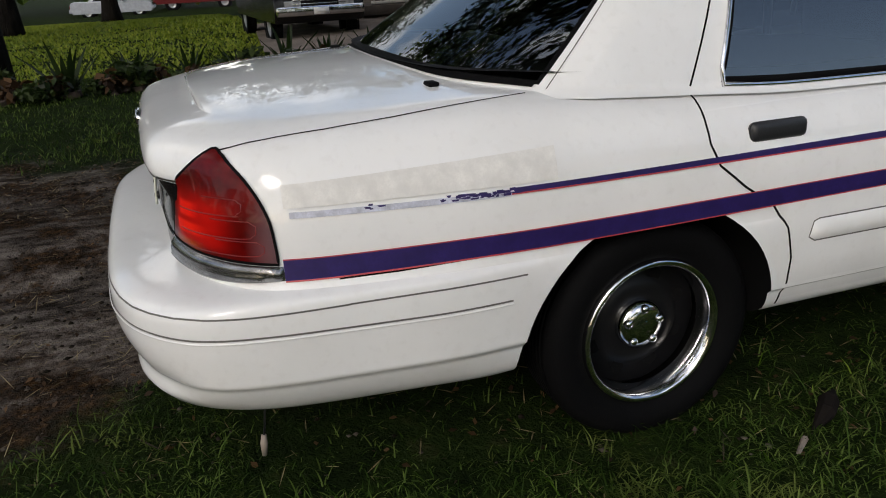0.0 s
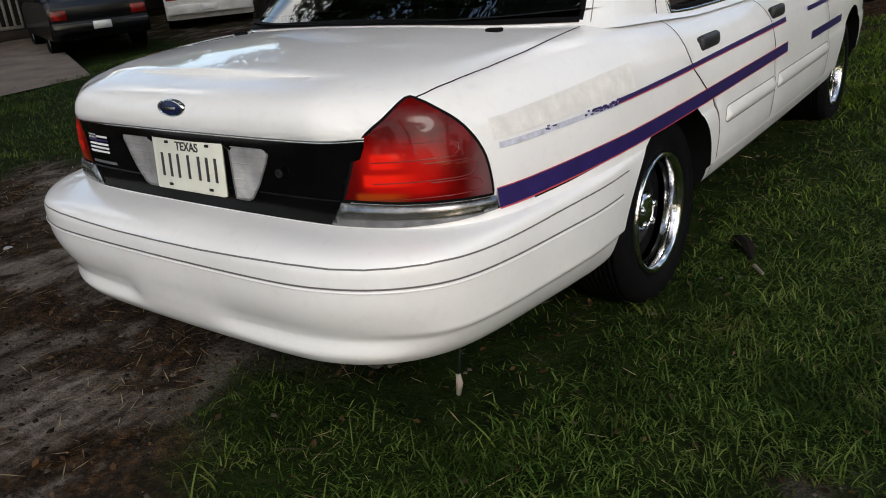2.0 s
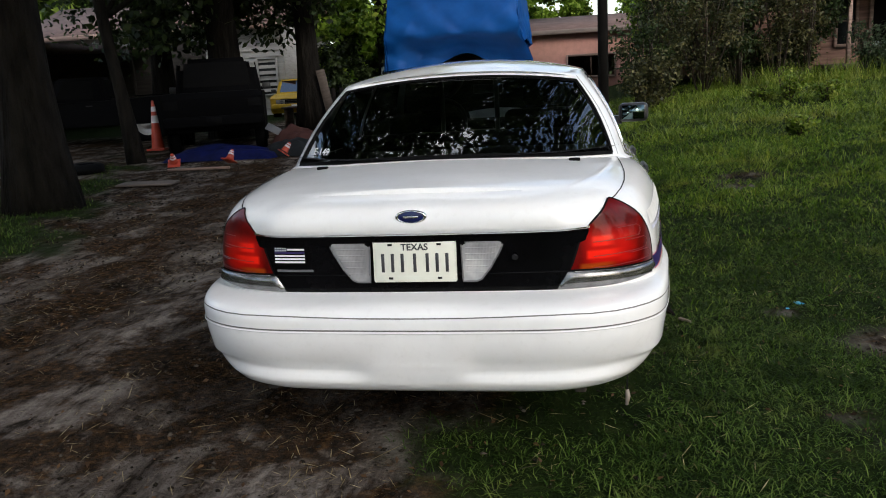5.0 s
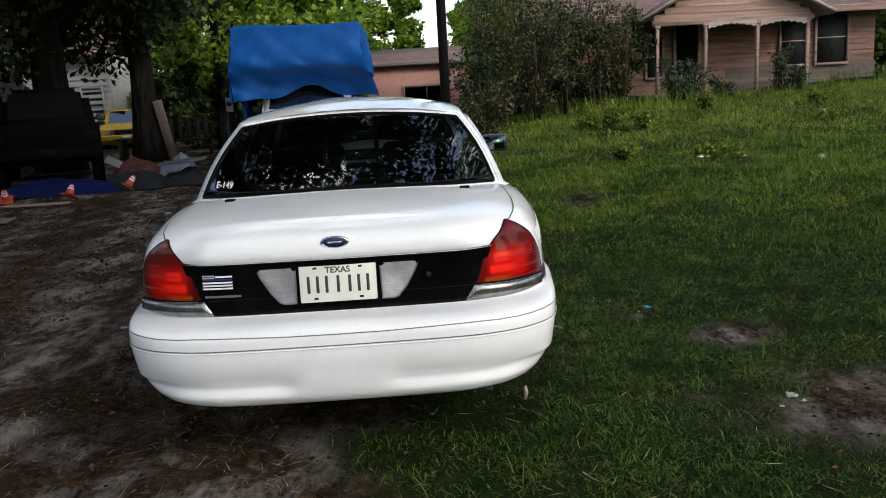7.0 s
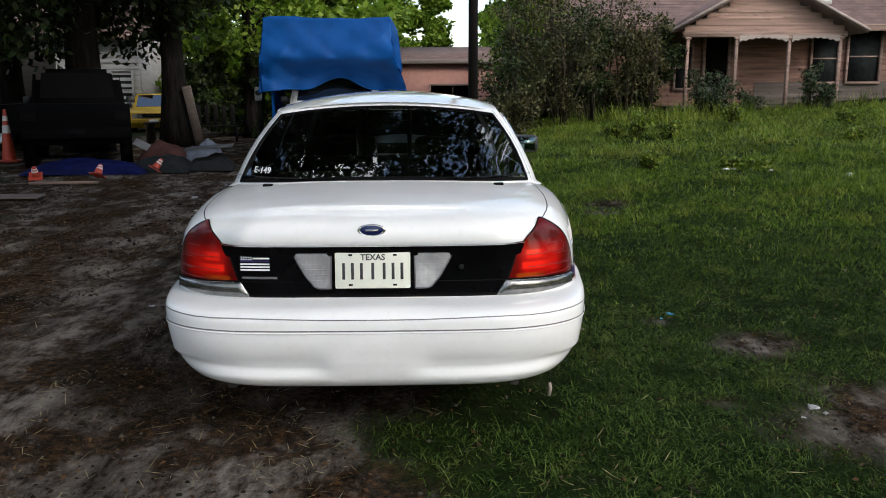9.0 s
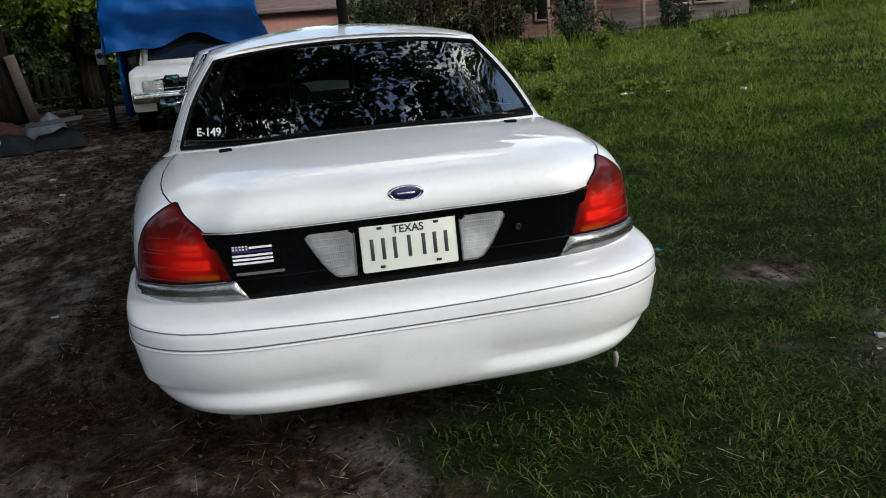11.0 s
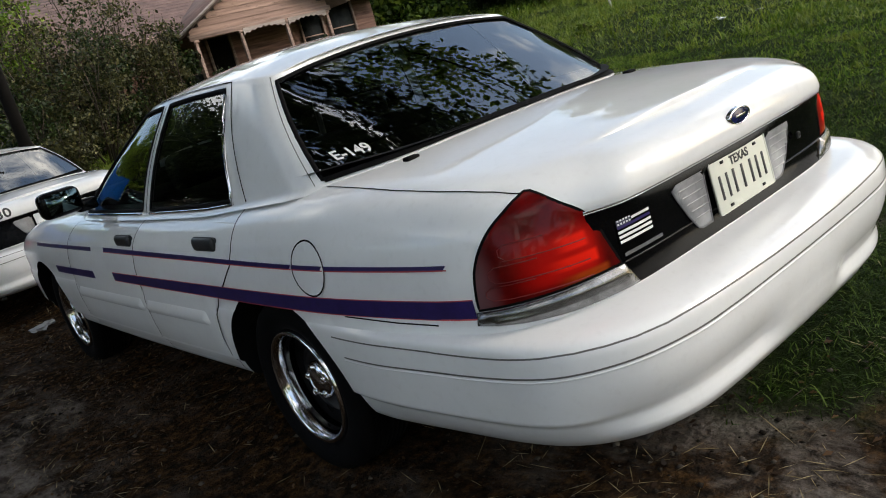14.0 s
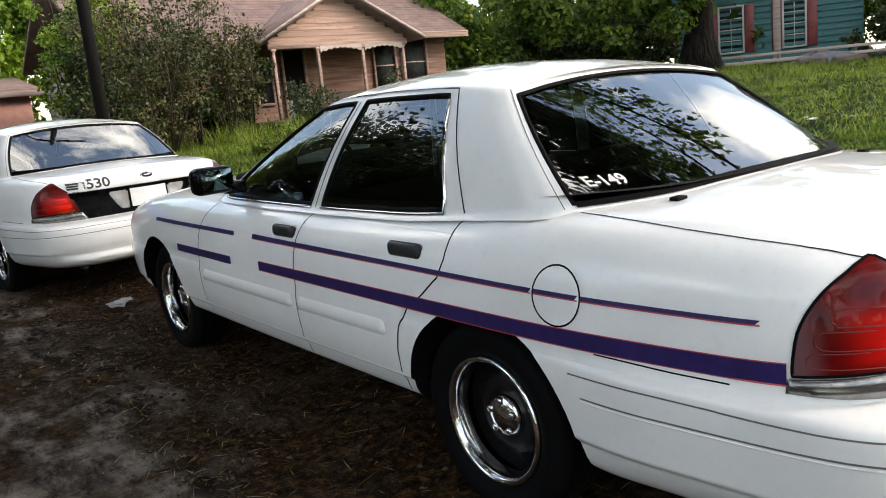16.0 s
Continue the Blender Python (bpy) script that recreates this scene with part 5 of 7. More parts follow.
thicket("woods", [(14.2 + k * 1.15, 26.5 - k * .35 + math.sin(k * 2.3), 4.6 + 1.0 * math.sin(k * 1.4), 1.3) for k in range(20)], 200, .22, LEAF, 61, "shaded woods behind the field", "trees")
thicket("undergrowth", [(14.0 + k * .8, 24.5 - k * .28 + .6 * math.sin(k * 3.3), 1.5 + .4 * math.sin(k * 1.9), .75) for k in range(28)], 120, .16, LEAF_DARK, 62, "dark undergrowth at the edge of the woods", "bushes")
shrub("brush", 3.0, 18.8, 5.2, 1.0, 120, .10, LEAF_LIGHT, 590, "tall yellow-green brush behind the utility pole", 9, .25, "bush", "brush beside the house")
shrub("brush", 2.7, 20.2, 4.4, .9, 110, .10, LEAF_LIGHT, 591, "tall yellow-green brush behind the utility pole", 8, .25, "bush", "brush beside the house")
thicket("undergrowth", [(16.5 + .8 * k, 22.5 - .75 * k + .3 * math.sin(k * 2.1), 2.4 + .4 * math.sin(k * 1.7), .85) for k in range(8)], 170, .17, LEAF_DARK, 63, "dark undergrowth at the edge of the woods", "bushes")
thicket("undergrowth", [(26.0 + 1.0 * k, 19.5 - .95 * k + .4 * math.sin(k * 2.7), 2.8 + .5 * math.sin(k * 1.3), 1.0) for k in range(15)], 170, .20, LEAF_DARK, 64, "dark undergrowth behind the teal house", "bushes")
thicket("undergrowth", [(13.6 + .42 * k, 21.9 - .20 * k + .3 * math.sin(k * 2.3), 1.25 + .25 * math.sin(k * 1.7), .5) for k in range(20)], 150, .10, LEAF_DARK, 66, "low tangled undergrowth along the field's far edge", "bushes")
thicket("undergrowth", [(13.8 + .55 * k, 22.8 - .26 * k + .3 * math.sin(k * 1.9), 2.3 + .4 * math.sin(k * 2.7), .7) for k in range(15)], 170, .13, LEAF, 67, "green undergrowth along the field's far edge", "bushes")


# ---- grass, straw, dead leaves ----
def blades_mesh(name, x, y, z, length, width, lean, mat, rs, seg=2):
    """Arching grass blades of a few narrowing quads and a tip; lean is the angle at the tip in radians."""
    n = len(x)
    a = rs.rand(n) * 6.283
    side = np.stack([np.cos(a), np.sin(a), np.zeros(n)], 1) * (width * .5)[:, None]
    b = a + 1.57 + rs.normal(0, .35, n)
    fwd = np.stack([np.cos(b), np.sin(b), np.zeros(n)], 1)
    up = np.array([0, 0, 1.0])
    pos = np.stack([x, y, z - .006], 1)
    rows, step = [pos - side, pos + side], length / (seg + .0)
    start = np.minimum(lean, 1.5) * (.15 + .45 * rs.rand(n))
    for k in range(seg):
        th = start + (lean - start) * ((k + .6) / seg)
        pos = pos + (up * np.cos(th)[:, None] + fwd * np.sin(th)[:, None]) * step[:, None]
        if k < seg - 1:
            w = 1 - .35 * (k + 1) / seg
            rows += [pos + side * w, pos - side * w] if k % 2 == 0 else [pos - side * w, pos + side * w]
    rows.append(pos)
    P = np.stack(rows, 1)
    m = P.shape[1]
    me = bpy.data.meshes.new(name)
    me.vertices.add(m * n)
    me.vertices.foreach_set("co", P.reshape(-1).astype(np.float32))
    o = np.arange(n)[:, None] * m
    if seg == 2:
        quads, tip = [[0, 1, 2, 3]], [3, 2, 4]
    else:
        quads, tip = [[0, 1, 2, 3], [3, 2, 5, 4]], [4, 5, 6]
    loops = np.concatenate([o + np.array([q]) for q in quads] + [o + np.array([tip])], 1)
    per = loops.shape[1]
    me.loops.add(per * n)
    me.loops.foreach_set("vertex_index", loops.reshape(-1).astype(np.int32))
    starts = [4 * k for k in range(len(quads) + 1)]
    me.polygons.add(len(starts) * n)
    me.polygons.foreach_set("loop_start", (np.arange(n)[:, None] * per + np.array([starts])).reshape(-1).astype(np.int32))
    me.polygons.foreach_set("loop_total", np.tile([4] * len(quads) + [3], n).astype(np.int32))
    me.update()
    me.validate()
    me.materials.append(mat)
    return me


def surface_z(x, y):
    near_ = (np.abs(x) < 10) & (y > -5.5) & (y < 13)
    bumps = sum(a * np.sin(fx * x + py * y + ph) for a, fx, py, ph in ((.012, 1.7, .9, 0), (.008, -1.1, 2.3, 1), (.006, 3.9, -2.2, 2), (.005, 5.2, 4.1, .5)))
    return ground_z(x, y) + np.where(near_, bumps, 0)


def sow(name, x0, x1, y0, y1, per, ln, wd, lean, mat, seed, label, keep=None, tuft=.0, seg=2):
    rs = np.random.RandomState(seed)
    n = int((x1 - x0) * (y1 - y0) * per)
    x, y = rs.uniform(x0, x1, n), rs.uniform(y0, y1, n)
    if tuft:
        m = max(8, n // 14)
        cx, cy = rs.uniform(x0, x1, m), rs.uniform(y0, y1, m)
        k = rs.randint(0, m, n)
        pull = rs.rand(n) < tuft
        x = np.where(pull, cx[k] + rs.normal(0, .035, n), x)
        y = np.where(pull, cy[k] + rs.normal(0, .035, n), y)
    g = keep(x, y) if keep else grassiness(x, y)
    patchy = .55 + .45 * np.sin(x * 2.3 + 1.1 * np.sin(y * 1.7)) * np.sin(y * 2.9 + x)
    ok = rs.rand(n) < g * np.clip(patchy + .2, .25, 1)
    x, y = x[ok], y[ok]
    n = len(x)
    tall = .75 + .5 * (np.sin(x * 1.3 + y * .7) * np.sin(y * 1.1 - x * .4) * .5 + .5)
    L = ln * (.55 + .9 * rs.rand(n)) * tall
    me = blades_mesh(name, x, y, surface_z(x, y), L, wd * (.6 + .8 * rs.rand(n)), np.clip(lean * (.55 + .8 * rs.rand(n)), .1, 2.15), mat, rs, seg)
    return tagged(new(name, me), label, "grass", "", "stuff")


def under_car(x, y):
    return grassiness(x, y) * (1 - .75 * ((np.abs(x) < .85) & (y > .3) & (y < 5.2))) * (1 - .55 * (1 - smoothstep(.9, 1.6, x)) * smoothstep(.4, 1.0, y)) * (.30 + .70 * smoothstep(.1, 1.1, x - dirt_edge(y)))


NEAR = (-.3, 3.2, -1.4, 3.6)
outer = lambda x, y: under_car(x, y) * (1 - ((x > NEAR[0]) & (x < NEAR[1]) & (y > NEAR[2]) & (y < NEAR[3])))
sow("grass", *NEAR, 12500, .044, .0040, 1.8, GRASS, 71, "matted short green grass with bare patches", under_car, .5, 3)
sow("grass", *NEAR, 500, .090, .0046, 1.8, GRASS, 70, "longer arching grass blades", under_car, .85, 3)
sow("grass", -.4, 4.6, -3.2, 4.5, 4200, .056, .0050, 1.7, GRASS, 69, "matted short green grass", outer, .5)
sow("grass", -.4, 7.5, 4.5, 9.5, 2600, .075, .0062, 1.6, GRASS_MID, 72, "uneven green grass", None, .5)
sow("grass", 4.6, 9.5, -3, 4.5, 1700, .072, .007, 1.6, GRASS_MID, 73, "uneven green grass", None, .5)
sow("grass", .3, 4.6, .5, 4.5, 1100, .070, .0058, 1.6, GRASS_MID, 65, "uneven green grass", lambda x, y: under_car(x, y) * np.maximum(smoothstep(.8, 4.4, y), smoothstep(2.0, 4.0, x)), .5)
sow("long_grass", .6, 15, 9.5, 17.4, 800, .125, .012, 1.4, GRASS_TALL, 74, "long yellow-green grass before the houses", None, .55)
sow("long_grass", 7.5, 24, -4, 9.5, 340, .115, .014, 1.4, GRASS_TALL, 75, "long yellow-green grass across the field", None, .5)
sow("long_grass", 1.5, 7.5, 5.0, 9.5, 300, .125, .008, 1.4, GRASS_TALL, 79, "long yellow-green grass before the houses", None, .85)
sow("grass", -10.5, -3.2, -4, 11, 800, .065, .007, 1.2, GRASS, 76, "short grass on the far side of the lane", lambda x, y: smoothstep(-.1, .6, lane_left(y) - x) * grassiness(x, y), .5)
sow("grass", -.2, 9.5, -8.5, -3.1, 700, .085, .009, 1.5, GRASS_MID, 66, "uneven green grass behind the walk", None, .5)
sow("grass", -10.5, -3.2, -8.5, -4, 600, .075, .009, 1.4, GRASS, 67, "short grass on the far side of the lane", lambda x, y: smoothstep(-.1, .6, lane_left(y) - x), .5)
sow("lawn", -40, -10.5, -14, 3.2, 230, .08, .034, 1.2, LAWN, 77, "mown lawn with bright sunlight put into its colour", lambda x, y: np.ones_like(x))
sow("long_grass", 15, 25, 9.5, 21, 130, .22, .014, 1.3, GRASS_TALL, 83, "long yellow-green grass along the field's far edge", None, .6)
sow("weeds", 13.2, 23, 15.6, 21.5, 60, .46, .016, .8, GRASS_MID, 84, "tall green weeds along the field's far edge", None, .8)
sow("weeds", 8.5, 18, 7.5, 16, 22, .26, .012, .9, GRASS_TALL, 85, "pale weeds standing in the field", None, .9)
sow("weeds", 4.2, 6.8, 15.0, 16.8, 150, .40, .013, .7, GRASS_TALL, 80, "tall weeds before the old house", None, .8)
sow("weeds", 3.2, 13, 16.2, 17.3, 120, .30, .012, .6, GRASS_TALL, 81, "tall weeds before the old house", None, .85)
sow("weeds", 3.6, 13, 16.4, 17.4, 80, .38, .010, .7, LEAF_DRY, 68, "dry brown weeds along the foot of the old house", None, .85)
sow("weeds", 4.6, 5.9, 6.6, 7.5, 160, .18, .010, .8, GRASS_TALL, 82, "pale weeds in the grass", None, .85)


def strew(name, x0, x1, y0, y1, n, size, mat, seed, label, keep, slim=.55, tip=.35, category="leaves", clump=0):
    rs = np.random.RandomState(seed)
    x, y = rs.uniform(x0, x1, n), rs.uniform(y0, y1, n)
    if clump:
        k = rs.randint(0, max(4, n // clump), n)
        cx, cy = rs.uniform(x0, x1, n), rs.uniform(y0, y1, n)
        x = np.where(rs.rand(n) < .8, cx[k] + rs.normal(0, .09, n), x)
        y = np.where(rs.rand(n) < .8, cy[k] + rs.normal(0, .09, n), y)
    ok = rs.rand(n) < keep(x, y)
    x, y = x[ok], y[ok]
    n = len(x)
    cen = np.stack([x, y, surface_z(x, y) + .008], 1)
    nor = np.stack([rs.normal(0, tip, n), rs.normal(0, tip, n), np.ones(n)], 1)
    s = size * (.5 + rs.rand(n))
    return tagged(new(name, quads_mesh(name, cen, nor, rs.rand(n) * 6.28, s, s * slim, mat, .2 if slim > .2 else 0)), label, category, "", "stuff")


strew("fallen_leaves", -5.0, 1.0, -3.5, 9.5, 34000, .024, DEAD_LEAF, 83, "brown fallen leaves on the dirt lane", lambda x, y: (1 - .8 * grassiness(x, y)) * (.25 + .75 * (np.sin(x * 1.9 + .3 * y) * np.sin(y * .8 - x) > .0)))
strew("fallen_leaves", -.2, 4.5, -3, 7, 2600, .024, DEAD_LEAF, 84, "brown fallen leaves in the grass", lambda x, y: np.ones_like(x))


lane = lambda x, y: (1 - .75 * grassiness(x, y)) * (1 - .85 * litter_and_shade(x, y))
strew("straw", -3.6, 1.2, -3.6, 4.5, 7000, .065, STRAW, 85, "dry straw and broken stalks on the dirt", lane, .045, .14, "straw", 16)
strew("straw", -3.6, 1.2, -3.6, 4.5, 700, .15, STRAW, 86, "long dry stalks on the dirt", lane, .022, .10, "straw", 5)
strew("straw", .2, 4.6, -3.2, 6.0, 1600, .06, STRAW, 87, "dry blades among the grass", lambda x, y: np.ones_like(x), .06, .3, "straw", 12)
strew("twigs", -5.0, 1.2, -3.6, 9, 420, .13, TWIG, 88, "small dark twigs on the dirt", lane, .05, .08, "twigs")
strew("straw", -6.5, .6, 4.5, 12, 1800, .09, STRAW, 89, "dry straw on the dirt lane", lane, .06, .12, "straw", 14)


def crumbs(name, x0, x1, y0, y1, n, size, mat, seed, label, keep):
    """Clods and pebbles: small uneven octahedra half sunk in the soil."""
    rs = np.random.RandomState(seed)
    x, y = rs.uniform(x0, x1, n), rs.uniform(y0, y1, n)
    ok = rs.rand(n) < keep(x, y)
    x, y = x[ok], y[ok]
    n = len(x)
    sz = size * (.35 + rs.rand(n) ** 3 * 1.9)
    d = np.array([[1, 0, 0], [0, 1, 0], [-1, 0, 0], [0, -1, 0], [0, 0, .6], [0, 0, -.6]], float)
    P = d[None] * sz[:, None, None] * (.6 + .7 * rs.rand(n, 6, 1))
    a = rs.rand(n) * 6.283
    P = np.stack([P[:, :, 0] * np.cos(a)[:, None] - P[:, :, 1] * np.sin(a)[:, None], P[:, :, 0] * np.sin(a)[:, None] + P[:, :, 1] * np.cos(a)[:, None], P[:, :, 2]], 2)
    P += np.stack([x, y, surface_z(x, y) + .002], 1)[:, None, :]
    F = np.array([[0, 1, 4], [1, 2, 4], [2, 3, 4], [3, 0, 4], [1, 0, 5], [2, 1, 5], [3, 2, 5], [0, 3, 5]])
    me = bpy.data.meshes.new(name)
    me.vertices.add(6 * n)
    me.vertices.foreach_set("co", P.reshape(-1).astype(np.float32))
    lp = (np.arange(n)[:, None, None] * 6 + F[None]).reshape(-1)
    me.loops.add(len(lp))
    me.loops.foreach_set("vertex_index", lp.astype(np.int32))
    me.polygons.add(8 * n)
    me.polygons.foreach_set("loop_start", np.arange(0, 24 * n, 3, dtype=np.int32))
    me.polygons.foreach_set("loop_total", np.full(8 * n, 3, dtype=np.int32))
    me.update()
    me.validate()
    me.materials.append(mat)
    return tagged(new(name, me), label, "soil", "", "stuff")


CLOD = leaf_material("soil_clods", (0.008, 0.006, 0.004), (0.032, 0.025, 0.019), (0.10, 0.085, 0.070), 0.95, 0.1, 0.0)
crumbs("clods", -3.8, 1.2, -3.6, 4.0, 16000, .0075, CLOD, 93, "crumbs of soil and pebbles on the dirt", lane)
crumbs("clods", -6.5, 1.0, 4.0, 11, 7000, .014, CLOD, 94, "crumbs of soil and pebbles on the lane", lane)
crumbs("clods", 1.4, 2.8, -.3, 1.8, 1500, .007, CLOD, 95, "crumbs of soil on a bare patch", lambda x, y: 1 - grassiness(x, y))
# ---- houses ----
def wood(name, col, vary=.25, rough=.8, scale=3.0, wear=.55):
    k = Nodes(name)
    n1 = k.n("ShaderNodeTexNoise", Scale=scale, Detail=7.0)
    k.link(k.coords((.35, 1.0, 6.0)), n1.inputs["Vector"])
    oi = k.n("ShaderNodeObjectInfo")
    dark = tuple(c * (1 - vary) for c in col)
    light = tuple(c * (1 + vary) for c in col)
    base = k.ramp(n1.outputs["Fac"], [(.3, dark), (.7, light)])
    n2 = k.n("ShaderNodeTexNoise", Scale=scale * 1.6, Detail=8.0, Roughness=.7)
    k.link(k.coords((.6, 1.0, 2.2)), n2.inputs["Vector"])
    base = k.mix(k.ramp(n2.outputs["Fac"], [(.56, (0, 0, 0)), (.66, (wear, wear, wear))]), base, tuple(c * .35 for c in col))
    k.color(k.mix(k.ramp(oi.outputs["Random"], [(0, (0, 0, 0)), (1, (.45, .45, .45))]), base, dark))
    k.put(Roughness=rough, Specular_IOR_Level=.2)
    k.bump(n1.outputs["Fac"], .4, .01)
    return k.m


SIDING = wood("weathered_pink_siding", (.24, .138, .108), .45)
# the same siding made lighter for the gable, sunlight put into its colour
SIDING_SUNLIT = wood("pink_siding_with_sun", (.36, .235, .19), .3)
SIDING_GREY = wood("weathered_grey_boards", (.135, .11, .095), .4)
TRIM = wood("peeling_cream_trim", (.29, .20, .165), .4)
SHINGLE = simple("brown_shingles", (.135, .085, .074), .9, vary=.35, scale=3, bump=.5, bscale=25)
PALE_TRIM = wood("peeling_white_trim", (.36, .30, .27), .3)
# near-black colour that stands for shade in hollows
SHADE_BLACK = simple("shade_black_fill", (.006, .0055, .005), .9, Specular_IOR_Level=.05)
OLD_GLASS = simple("dusty_window_glass", (.022, .025, .026), .62, vary=.5, Specular_IOR_Level=.10)
STUCCO = simple("pink_stucco", (.50, .25, .20), .9, vary=.12, bump=.3, bscale=60)
WHITE_SIDING = wood("white_lap_siding", (.40, .39, .37), .15)
TEAL = wood("teal_siding", (.045, .12, .125), .15)
BURGUNDY = simple("burgundy_shutter", (.16, .03, .03), .6)
CONCRETE = simple("pale_concrete", (.055, .044, .037), .9, vary=.35, scale=2, bump=.3, bscale=30)


def boards(parent, x0, x1, z0, z1, y, mat, h=.14, clip=None, holes=(), lap=.022):
    """Lapped boards on a wall that faces -y; clip(z) narrows a row, holes are left out."""
    rows = int(round((z1 - z0) / h))
    for k in range(rows):
        za, zb = z0 + k * h, z0 + (k + 1) * h
        a, b = (x0, x1) if clip is None else clip(zb)
        if b - a < .1:
            continue
        spans = [(a, b)]
        for hx0, hx1, hz0, hz1 in holes:
            if zb > hz0 + .02 and za < hz1 - .02:
                nxt = []
                for p, q in spans:
                    if hx1 <= p or hx0 >= q:
                        nxt.append((p, q))
                    else:
                        if hx0 > p:
                            nxt.append((p, hx0))
                        if hx1 < q:
                            nxt.append((hx1, q))
                spans = nxt
        for p, q in spans:
            me = mesh_of("board", [(p, y - lap, za), (q, y - lap, za), (q, y - .006, zb), (p, y - .006, zb), (p, y, za), (q, y, za), (q, y, zb), (p, y, zb)],
                         [(0, 1, 2, 3), (0, 4, 5, 1), (3, 2, 6, 7), (0, 3, 7, 4), (1, 5, 6, 2), (4, 7, 6, 5)], mat, False)
            part("board", me, None, parent)


def window_unit(parent, x0, x1, z0, z1, y, rows=2, cols=1, frame_mat=None, name="window"):
    w = part(name, boxed(x0, x1, y + .03, y + .05, z0, z1), OLD_GLASS, parent, "dark dusty window")
    fm = frame_mat or TRIM
    for a in (boxed(x0 - .07, x0, y - .04, y + .05, z0 - .07, z1 + .07, .006, 1), boxed(x1, x1 + .07, y - .04, y + .05, z0 - .07, z1 + .07, .006, 1),
              boxed(x0, x1, y - .04, y + .05, z1, z1 + .07, .006, 1), boxed(x0 - .02, x1 + .02, y - .07, y + .05, z0 - .07, z0, .006, 1)):
        part("frame", a, fm, w, "wooden window frame")
    for k in range(1, rows):
        z = z0 + (z1 - z0) * k / rows
        part("glazing_bar", boxed(x0, x1, y + .005, y + .045, z - .018, z + .018), fm, w)
    for k in range(1, cols):
        x = x0 + (x1 - x0) * k / cols
        part("glazing_bar", boxed(x - .012, x + .012, y + .008, y + .045, z0, z1), fm, w)
    return w


def slab(a, b, c, d, t):
    """A roof plane of four corners and a thickness."""
    P = [Vector(p) for p in (a, b, c, d)]
    n = (P[1] - P[0]).cross(P[3] - P[0]).normalized() * t
    bm = bmesh.new()
    lo = [bm.verts.new(p) for p in P]
    hi = [bm.verts.new(p + n) for p in P]
    bm.faces.new(lo[::-1])
    bm.faces.new(hi)
    for k in range(4):
        bm.faces.new((lo[k], lo[(k + 1) % 4], hi[(k + 1) % 4], hi[k]))
    return bm


def shingled(parent, a, b, c, d, rows):
    """Courses of shingles, each a thin step on the roof plane a-b (eave) to d-c (ridge)."""
    A, B, C, D = (Vector(p) for p in (a, b, c, d))
    for k in range(rows):
        q0, q1 = k / rows, (k + 1.15) / rows
        q1 = min(q1, 1)
        n = (B - A).cross(D - A).normalized()
        if n.z < 0:
            n = -n
        p0, p1 = A.lerp(D, q0) + n * .014, B.lerp(C, q0) + n * .014
        p2, p3 = B.lerp(C, q1) + n * .008, A.lerp(D, q1) + n * .008
        me = mesh_of("shingle_course", [p0, p1, p2, p3, p0 - n * .02, p1 - n * .02], [(0, 1, 2, 3), (0, 4, 5, 1)], SHINGLE, False)
        part("shingle_course", me, None, parent)


